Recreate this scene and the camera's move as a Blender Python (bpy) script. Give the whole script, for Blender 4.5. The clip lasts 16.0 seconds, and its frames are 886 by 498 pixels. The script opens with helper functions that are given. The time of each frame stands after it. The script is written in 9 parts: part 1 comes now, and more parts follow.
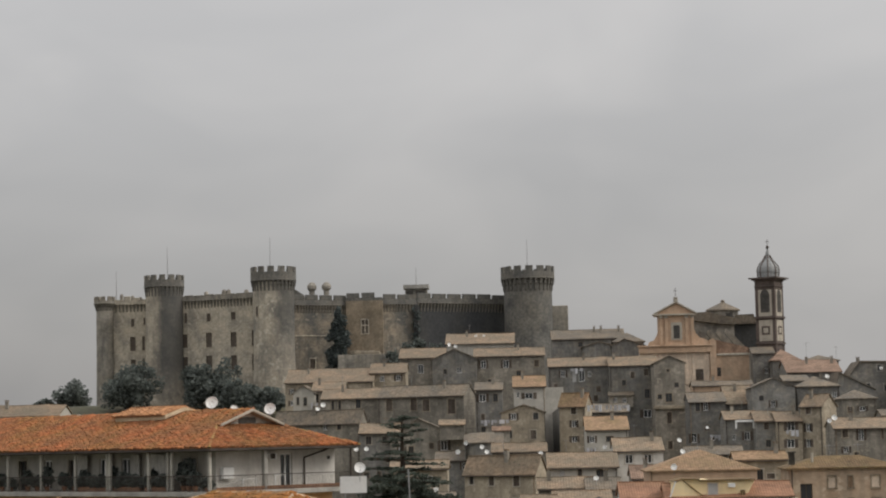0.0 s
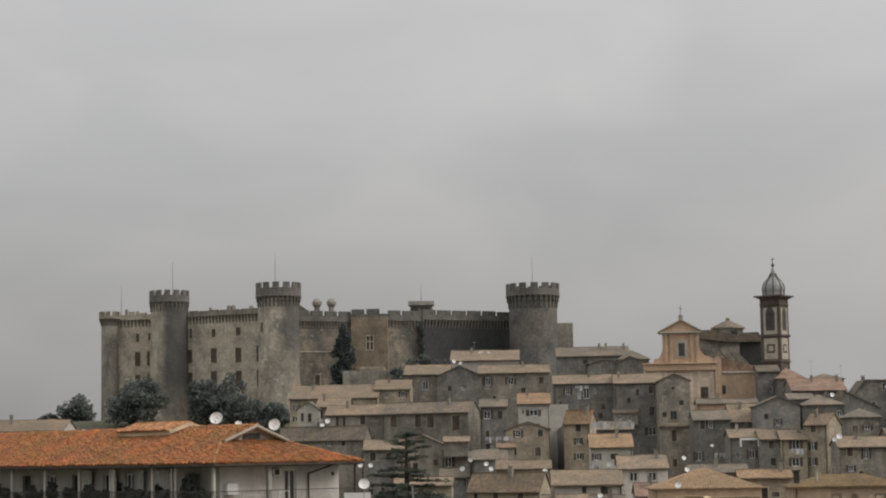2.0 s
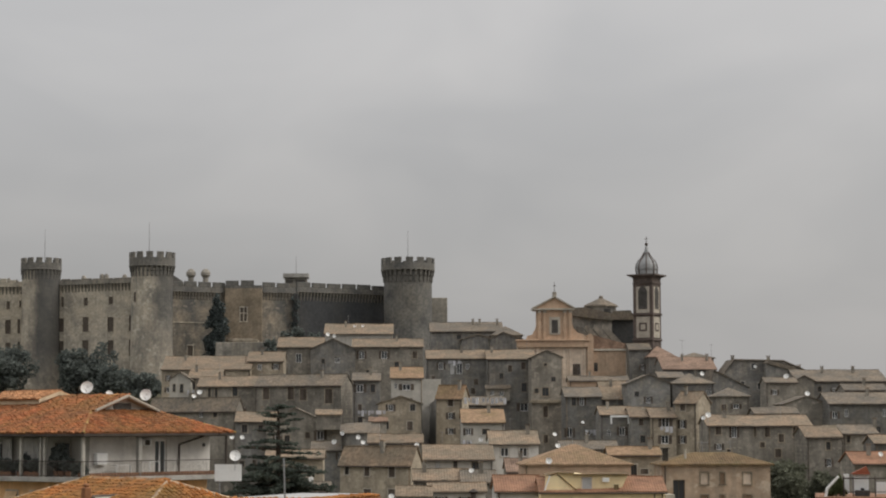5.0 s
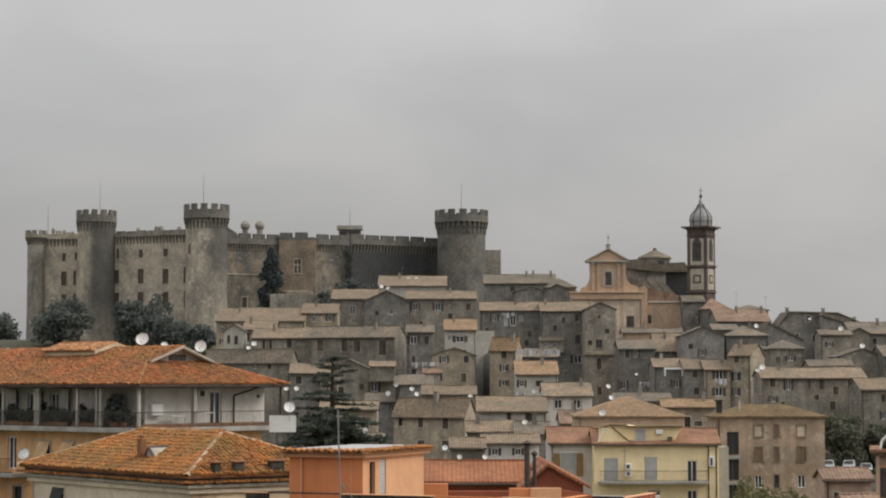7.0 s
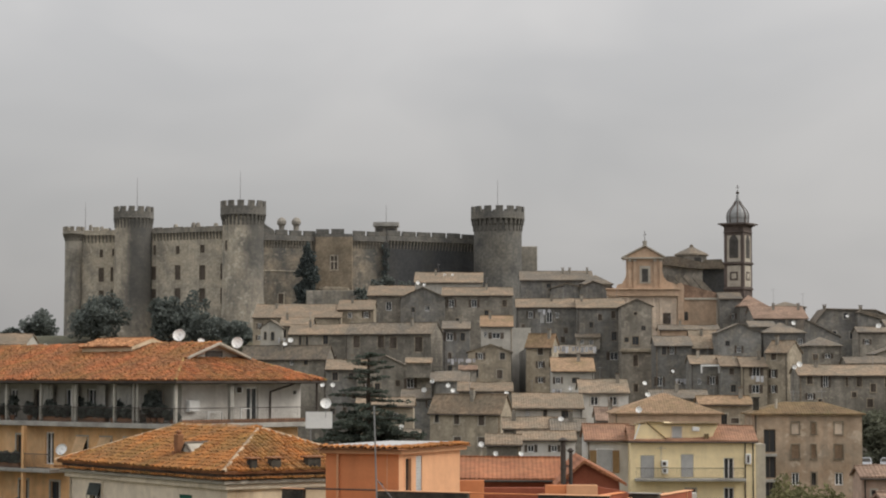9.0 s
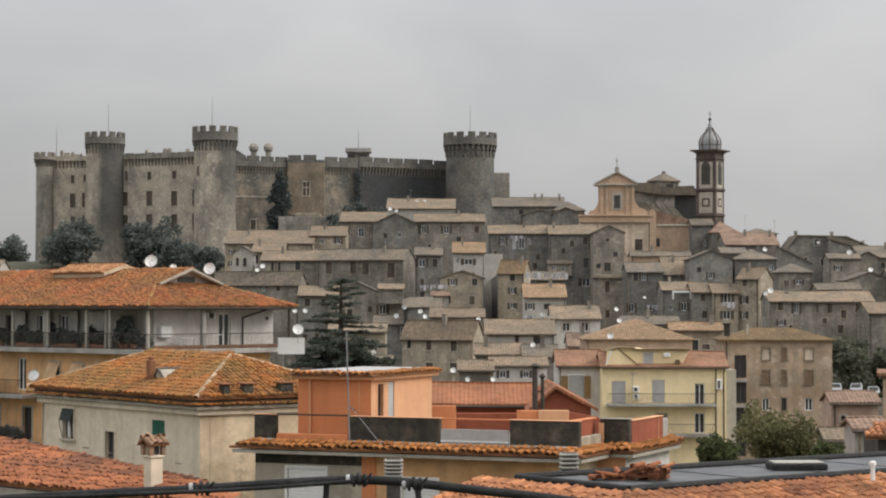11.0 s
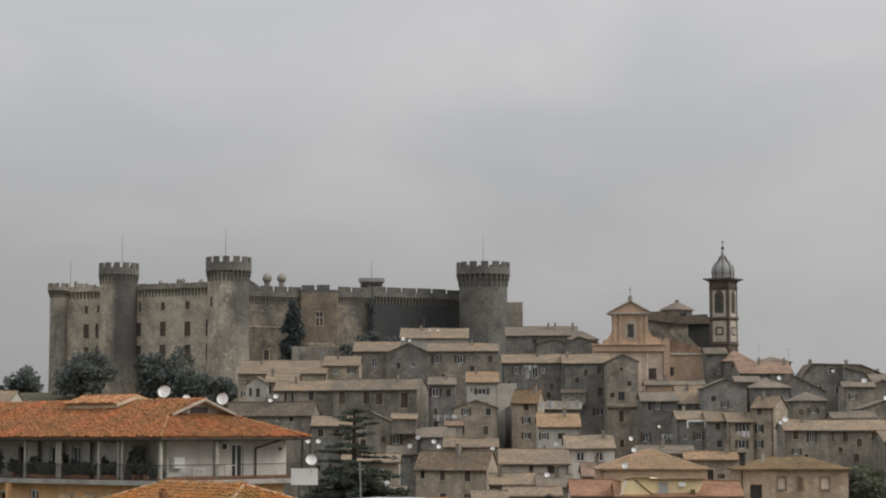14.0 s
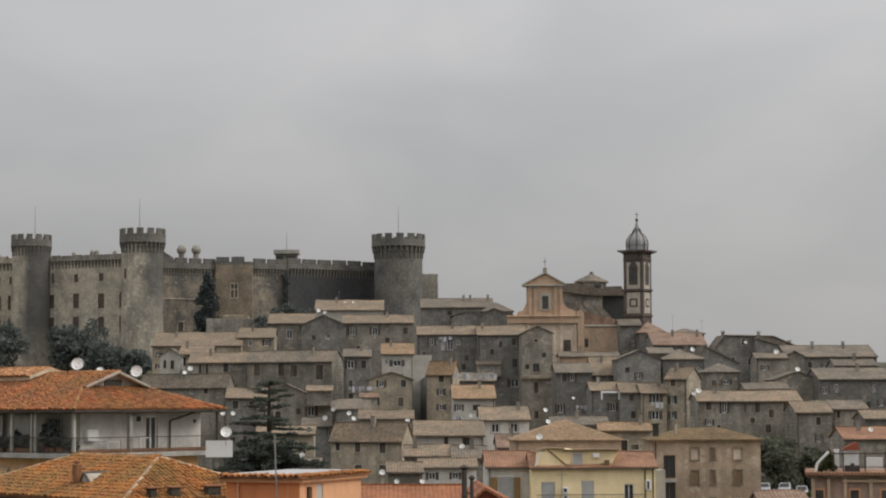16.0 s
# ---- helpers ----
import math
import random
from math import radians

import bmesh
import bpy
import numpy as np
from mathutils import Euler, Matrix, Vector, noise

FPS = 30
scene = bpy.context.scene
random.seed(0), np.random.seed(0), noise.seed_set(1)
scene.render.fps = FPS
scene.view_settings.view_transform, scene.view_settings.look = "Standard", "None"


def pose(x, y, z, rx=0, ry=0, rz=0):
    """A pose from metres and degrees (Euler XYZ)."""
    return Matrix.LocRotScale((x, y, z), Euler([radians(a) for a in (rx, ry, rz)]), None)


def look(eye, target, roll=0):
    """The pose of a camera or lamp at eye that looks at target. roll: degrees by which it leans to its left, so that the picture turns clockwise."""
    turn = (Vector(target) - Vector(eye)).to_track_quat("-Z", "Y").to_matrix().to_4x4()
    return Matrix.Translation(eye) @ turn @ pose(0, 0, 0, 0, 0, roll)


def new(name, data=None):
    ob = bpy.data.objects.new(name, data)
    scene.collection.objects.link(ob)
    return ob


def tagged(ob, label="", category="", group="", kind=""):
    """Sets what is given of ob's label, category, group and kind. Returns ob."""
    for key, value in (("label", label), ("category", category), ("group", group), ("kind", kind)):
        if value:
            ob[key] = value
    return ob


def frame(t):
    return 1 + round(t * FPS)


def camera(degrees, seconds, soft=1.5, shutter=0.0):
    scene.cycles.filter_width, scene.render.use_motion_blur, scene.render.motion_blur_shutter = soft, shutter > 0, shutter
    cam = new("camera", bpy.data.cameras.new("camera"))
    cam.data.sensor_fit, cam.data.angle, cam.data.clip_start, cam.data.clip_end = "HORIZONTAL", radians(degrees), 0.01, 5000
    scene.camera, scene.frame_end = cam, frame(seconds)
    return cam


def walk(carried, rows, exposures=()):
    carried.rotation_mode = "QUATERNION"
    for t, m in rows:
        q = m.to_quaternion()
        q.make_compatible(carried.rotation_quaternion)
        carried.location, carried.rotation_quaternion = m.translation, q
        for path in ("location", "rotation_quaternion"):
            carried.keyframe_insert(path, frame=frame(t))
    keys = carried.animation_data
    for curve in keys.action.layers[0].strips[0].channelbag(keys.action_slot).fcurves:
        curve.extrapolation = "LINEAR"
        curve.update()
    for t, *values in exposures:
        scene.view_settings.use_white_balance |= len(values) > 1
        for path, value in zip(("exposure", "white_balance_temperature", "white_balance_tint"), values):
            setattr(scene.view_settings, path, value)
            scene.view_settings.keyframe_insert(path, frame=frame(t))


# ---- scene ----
SKY_STRENGTH, SUN_POWER, SUN_EL, SUN_AZ = 1.0, 1.5, 38, 100
cam = camera(24.0, 16.0, soft=2.05)
EYE = 18.0
# the camera turns where it stands: seconds, yaw, pitch, roll
PATH = [
    (0.0, 1.908, 5.262, -1.289),
    (0.3, 1.631, 5.080, -1.269),
    (0.5, 1.432, 5.083, -1.228),
    (0.7, 1.100, 5.289, -1.341),
    (1.0, 0.988, 5.260, -1.359),
    (1.3, 1.060, 5.450, -1.326),
    (1.5, 1.361, 5.627, -1.241),
    (1.7, 1.628, 5.738, -1.064),
    (2.0, 2.044, 5.720, -1.013),
    (2.3, 2.114, 5.723, -0.785),
    (2.5, 1.737, 5.706, -0.677),
    (2.7, 1.128, 5.704, -0.671),
    (3.0, 0.291, 5.714, -0.567),
    (3.3, 0.289, 5.858, -0.374),
    (3.5, 0.050, 5.834, -0.400),
    (3.7, -0.425, 5.798, -0.409),
    (4.0, -0.921, 5.420, -0.458),
    (4.2, -1.010, 5.365, -0.450),
    (6.3, -1.872, 4.092, 0.183),
    (6.5, -1.490, 4.040, 0.144),
    (6.7, -0.877, 3.878, -0.047),
    (7.0, 0.105, 3.652, -0.101),
    (7.3, 1.392, 3.661, 0.010),
    (7.5, 1.468, 3.657, 0.044),
    (8.0, 1.474, 3.637, -0.012),
    (8.5, 1.117, 3.651, -0.074),
    (9.0, 1.104, 3.560, 0.009),
    (9.3, 1.066, 3.467, -0.009),
    (9.5, 1.059, 3.185, 0.093),
    (9.7, 1.066, 2.852, 0.144),
    (11.8, -0.031, 1.345, 0.015),
    (12.0, -0.000, 1.525, 0.067),
    (12.5, 0.000, 1.537, 0.000),
    (12.7, -0.023, 1.986, -0.002),
    (13.0, 0.107, 2.937, -0.145),
    (13.3, 0.124, 3.498, -0.056),
    (13.5, 0.527, 3.477, -0.098),
    (13.6, 0.562, 3.467, -0.104),
    (13.7, 0.600, 4.040, -0.120),
    (13.8, 0.637, 4.475, -0.135),
    (14.0, 0.702, 5.091, -0.143),
    (14.3, 0.713, 5.436, -0.043),
    (14.5, 0.725, 5.452, -0.045),
    (14.7, 0.749, 5.326, -0.050),
    (15.0, 0.752, 4.759, -0.022),
    (15.3, 0.267, 4.498, -0.100),
    (15.5, -0.048, 4.503, -0.125),
    (15.7, -0.522, 4.448, -0.183),
    (16.0, -1.632, 4.309, -0.285),
]
walk(cam, [(t, pose(0, 0, EYE, 90 + pitch, 0, yaw) @ pose(0, 0, 0, 0, 0, roll)) for t, yaw, pitch, roll in PATH], [(0, 0.0, 6600, 10), (4.2, -0.03, 6600, 10), (6.5, 0.05, 6580, 10), (7.5, 0.14, 6600, 10), (9.7, 0.2, 6580, 10), (11.8, 0.38, 6420, 10), (12.5, 0.38, 6420, 10), (13.5, 0.13, 6450, 10), (14.5, 0.0, 6500, 10), (16, 0.02, 6500, 10)])

# ---- world, sun, exposure ----
world = bpy.data.worlds.new("overcast_sky")
scene.world = world
world.use_nodes = True
wt = world.node_tree
wt.nodes.clear()


def wnode(kind, **kw):
    n = wt.nodes.new(kind)
    for k, v in kw.items():
        setattr(n, k, v)
    return n


w_out = wnode("ShaderNodeOutputWorld")
w_bg = wnode("ShaderNodeBackground")
w_bg.inputs["Strength"].default_value = SKY_STRENGTH
w_sky = wnode("ShaderNodeTexSky", sky_type="NISHITA", sun_disc=False, sun_elevation=radians(SUN_EL), sun_rotation=radians(SUN_AZ), dust_density=4.0)
w_dim = wnode("ShaderNodeVectorMath", operation="SCALE")
w_dim.inputs["Scale"].default_value = 0.012
w_co = wnode("ShaderNodeTexCoord")
w_map = wnode("ShaderNodeMapping")
w_map.inputs["Scale"].default_value = (1.0, 1.0, 2.2)
w_n1 = wnode("ShaderNodeTexNoise")
w_n1.inputs["Scale"].default_value = 7.0
w_n1.inputs["Detail"].default_value = 3.0
w_n1.inputs["Roughness"].default_value = 0.45
w_n1.inputs["Distortion"].default_value = 0.4
w_ramp = wnode("ShaderNodeValToRGB")
w_ramp.color_ramp.elements[0].position = 0.36
w_ramp.color_ramp.elements[0].color = (0.418, 0.416, 0.419, 1)
w_ramp.color_ramp.elements[1].position = 0.64
w_ramp.color_ramp.elements[1].color = (0.480, 0.473, 0.471, 1)
# the cloud deck is thinner overhead and dimmer towards the distance
w_sep = wnode("ShaderNodeSeparateXYZ")
w_el = wnode("ShaderNodeMapRange", interpolation_type="SMOOTHSTEP")
w_el.inputs["From Min"].default_value = -0.02
w_el.inputs["From Max"].default_value = 0.20
w_el.inputs["To Min"].default_value = 0.80
w_el.inputs["To Max"].default_value = 1.02
w_mul = wnode("ShaderNodeVectorMath", operation="SCALE")
w_az = wnode("ShaderNodeMapRange", interpolation_type="SMOOTHSTEP")
w_az.inputs["From Min"].default_value = -0.26
w_az.inputs["From Max"].default_value = 0.22
w_az.inputs["To Min"].default_value = 0.80
w_az.inputs["To Max"].default_value = 1.05
w_mix = wnode("ShaderNodeMix", data_type="FLOAT")
w_up = wnode("ShaderNodeMapRange", interpolation_type="SMOOTHSTEP")
w_up.inputs["From Min"].default_value = 0.0
w_up.inputs["From Max"].default_value = 0.16
w_mix.inputs[3].default_value = 1.0
# an overcast sky is three times as bright overhead as at the horizon
w_cie = wnode("ShaderNodeMapRange")
w_cie.inputs["From Min"].default_value, w_cie.inputs["From Max"].default_value = 0.12, 1.0
w_cie.inputs["To Min"].default_value, w_cie.inputs["To Max"].default_value = 1.0, 2.6
w_m2 = wnode("ShaderNodeMath", operation="MULTIPLY")
w_mm = wnode("ShaderNodeMath", operation="MULTIPLY")
w_add = wnode("ShaderNodeVectorMath", operation="ADD")
for a, b in (
    (w_co.outputs["Generated"], w_map.inputs["Vector"]), (w_map.outputs[0], w_n1.inputs["Vector"]), (w_n1.outputs[0], w_ramp.inputs[0]),
    (w_co.outputs["Generated"], w_sep.inputs[0]), (w_sep.outputs["Z"], w_el.inputs["Value"]), (w_sep.outputs["X"], w_az.inputs["Value"]),
    (w_sep.outputs["Z"], w_up.inputs["Value"]), (w_up.outputs[0], w_mix.inputs[0]), (w_az.outputs[0], w_mix.inputs[2]),
    (w_el.outputs[0], w_mm.inputs[0]), (w_mix.outputs[0], w_mm.inputs[1]),
    (w_ramp.outputs[0], w_mul.inputs[0]), (w_sep.outputs["Z"], w_cie.inputs["Value"]), (w_cie.outputs[0], w_m2.inputs[0]), (w_mm.outputs[0], w_m2.inputs[1]), (w_m2.outputs[0], w_mul.inputs["Scale"]),
    (w_sky.outputs[0], w_dim.inputs[0]), (w_mul.outputs[0], w_add.inputs[0]), (w_dim.outputs[0], w_add.inputs[1]),
    (w_add.outputs[0], w_bg.inputs["Color"]), (w_bg.outputs[0], w_out.inputs["Surface"]),
):
    wt.links.new(a, b)

sun = new("sun", bpy.data.lights.new("sun", "SUN"))
sun.data.energy, sun.data.angle, sun.data.color = SUN_POWER, radians(30), (1.0, 0.95, 0.88)
_az, _el = radians(SUN_AZ), radians(SUN_EL)
sun.matrix_world = look((0, 0, 300), (-math.sin(_az) * math.cos(_el) * 50, -math.cos(_az) * math.cos(_el) * 50, 300 - math.sin(_el) * 50))


# ---- materials ----
def material(name, base, rough=0.85, grain=2.0, stain=0.25, vary=0.12, dark=None, relief=0.25, relief_scale=6.0, rnd=0.0,
             metal=0.0, streak=0.0, tint=None, tint_amount=0.0, tint_scale=0.35, ribs=0.0, island=False, courses=0.0, spec=0.3, translucent=0.0, band=None, bare=None):
    """A weathered surface: grain and patches at two scales, rain streaks, lichen or mortar tint, fine relief."""
    m = bpy.data.materials.new(name)
    m.use_nodes = True
    nt = m.node_tree
    bsdf = nt.nodes["Principled BSDF"]
    bsdf.inputs["Roughness"].default_value = rough
    bsdf.inputs["Metallic"].default_value = metal
    bsdf.inputs["Specular IOR Level"].default_value = spec

    def node(kind, **kw):
        n = nt.nodes.new(kind)
        for k, v in kw.items():
            setattr(n, k, v)
        return n

    def noisy(scale, detail=4.0, stretch=(1, 1, 1), roughness=0.6):
        mp = node("ShaderNodeMapping")
        mp.inputs["Scale"].default_value = stretch
        n = node("ShaderNodeTexNoise")
        n.inputs["Scale"].default_value, n.inputs["Detail"].default_value, n.inputs["Roughness"].default_value = scale, detail, roughness
        nt.links.new(co.outputs["Object"], mp.inputs[0])
        nt.links.new(mp.outputs[0], n.inputs["Vector"])
        return n.outputs[0]

    def ranged(src, lo, hi, a, b):
        r = node("ShaderNodeMapRange")
        for k, v in zip(("From Min", "From Max", "To Min", "To Max"), (lo, hi, a, b)):
            r.inputs[k].default_value = v
        nt.links.new(src, r.inputs["Value"])
        return r.outputs[0]

    def mix(fac, a, b, blend="MIX"):
        x = node("ShaderNodeMix", data_type="RGBA", blend_type=blend)
        for sock, val in ((x.inputs[0], fac), (x.inputs[6], a), (x.inputs[7], b)):
            if isinstance(val, (tuple, float, int)):
                sock.default_value = (*val, 1) if isinstance(val, tuple) else val
            else:
                nt.links.new(val, sock)
        return x.outputs[2]

    co = node("ShaderNodeTexCoord")
    info = node("ShaderNodeObjectInfo")
    dark = dark or tuple(c * 0.45 for c in base)
    col = mix(ranged(noisy(grain * 0.16, 5.0), 0.38, 0.68, 0.0, stain * 2.2), base, dark)
    if tint:
        col = mix(ranged(noisy(tint_scale, 6.0, roughness=0.7), 0.46, 0.66, 0.0, tint_amount), col, tint)
    if bare:
        # patches of newer render or bare stone with ragged edges
        col = mix(ranged(noisy(0.55, 7.0, (1.0, 1.0, 1.25), 0.62), 0.565, 0.6, 0.0, 0.55), col, bare)
        col = mix(ranged(noisy(0.31, 7.0, (1.0, 1.0, 0.8), 0.66), 0.58, 0.63, 0.0, 0.6), col, dark)
    g = ranged(noisy(grain, 6.0, roughness=0.7), 0.25, 0.75, 1 - vary * 1.6, 1 + vary * 1.6)
    col = mix(1.0, col, g, "MULTIPLY")
    if streak:
        col = mix(ranged(noisy(1.2, 3.0, (1.0, 1.0, 0.08)), 0.5, 0.72, 0.0, streak), col, dark)
    if courses:
        # faint courses of stone
        br = node("ShaderNodeTexBrick")
        br.inputs["Scale"].default_value = 1.0
        br.inputs["Brick Width"].default_value, br.inputs["Row Height"].default_value = courses * 2, courses
        br.inputs["Mortar Size"].default_value = courses * 0.08
        br.inputs["Color1"].default_value, br.inputs["Color2"].default_value, br.inputs["Mortar"].default_value = (1.12, 1.1, 1.06, 1), (0.82, 0.83, 0.84, 1), (0.7, 0.7, 0.7, 1)
        mp = node("ShaderNodeMapping")
        mp.inputs["Rotation"].default_value = (radians(90), 0, 0)
        nt.links.new(co.outputs["Object"], mp.inputs[0])
        nt.links.new(mp.outputs[0], br.inputs["Vector"])
        col = mix(0.4, col, br.outputs[0], "MULTIPLY")
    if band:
        # a broad ragged darker band down one side of a round wall: direction, start and full strength across, height
        # range
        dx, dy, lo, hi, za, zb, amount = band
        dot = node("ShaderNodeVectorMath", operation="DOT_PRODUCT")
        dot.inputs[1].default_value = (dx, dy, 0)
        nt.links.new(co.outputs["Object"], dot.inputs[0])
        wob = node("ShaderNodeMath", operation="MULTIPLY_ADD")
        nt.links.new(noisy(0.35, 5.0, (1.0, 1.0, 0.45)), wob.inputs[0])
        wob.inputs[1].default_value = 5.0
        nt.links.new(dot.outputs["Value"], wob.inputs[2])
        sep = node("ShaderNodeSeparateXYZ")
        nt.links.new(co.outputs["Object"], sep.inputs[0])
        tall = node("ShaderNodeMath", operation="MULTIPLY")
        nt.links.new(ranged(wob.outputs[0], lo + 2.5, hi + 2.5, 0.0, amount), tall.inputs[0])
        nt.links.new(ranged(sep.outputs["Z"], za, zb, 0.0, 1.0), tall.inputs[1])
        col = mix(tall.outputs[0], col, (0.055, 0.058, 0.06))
    if rnd:
        col = mix(1.0, col, ranged(info.outputs["Random"], 0, 1, 1 - rnd, 1 + rnd), "MULTIPLY")
    if island:
        geo = node("ShaderNodeNewGeometry")
        add = node("ShaderNodeMath", operation="ADD")
        nt.links.new(geo.outputs["Random Per Island"], add.inputs[0])
        nt.links.new(info.outputs["Random"], add.inputs[1])
        fr = node("ShaderNodeMath", operation="FRACT")
        nt.links.new(add.outputs[0], fr.inputs[0])
        col = mix(1.0, col, ranged(fr.outputs[0], 0, 1, 0.7, 1.26), "MULTIPLY")
        fr2 = node("ShaderNodeMath", operation="PINGPONG")
        nt.links.new(add.outputs[0], fr2.inputs[0])
        fr2.inputs[1].default_value = 0.13
        col = mix(ranged(fr2.outputs[0], 0.085, 0.13, 0.0, 0.42), col, dark)
    nt.links.new(col, bsdf.inputs["Base Color"])
    if translucent:
        # thin leaves let part of the light through
        tr, ms = node("ShaderNodeBsdfTranslucent"), node("ShaderNodeMixShader")
        nt.links.new(col, tr.inputs["Color"])
        ms.inputs[0].default_value = translucent
        nt.links.new(bsdf.outputs[0], ms.inputs[1])
        nt.links.new(tr.outputs[0], ms.inputs[2])
        nt.links.new(ms.outputs[0], nt.nodes["Material Output"].inputs["Surface"])
    h = noisy(relief_scale, 5.0)
    if ribs:
        wv = node("ShaderNodeTexWave", bands_direction="X")
        wv.inputs["Scale"].default_value = 0.314 / ribs
        wv.inputs["Distortion"].default_value = 0.6
        nt.links.new(co.outputs["Object"], wv.inputs["Vector"])
        ad = node("ShaderNodeMath", operation="ADD")
        nt.links.new(h, ad.inputs[0])
        nt.links.new(wv.outputs["Fac"], ad.inputs[1])
        h = ad.outputs[0]
    bump = node("ShaderNodeBump")
    bump.inputs["Strength"].default_value, bump.inputs["Distance"].default_value = relief, 0.06
    nt.links.new(h, bump.inputs["Height"])
    nt.links.new(bump.outputs[0], bsdf.inputs["Normal"])
    return m


def glass_pane(name, base=(0.045, 0.05, 0.054)):
    m = bpy.data.materials.new(name)
    m.use_nodes = True
    b = m.node_tree.nodes["Principled BSDF"]
    b.inputs["Base Color"].default_value, b.inputs["Roughness"].default_value = (*base, 1), 0.08
    return m


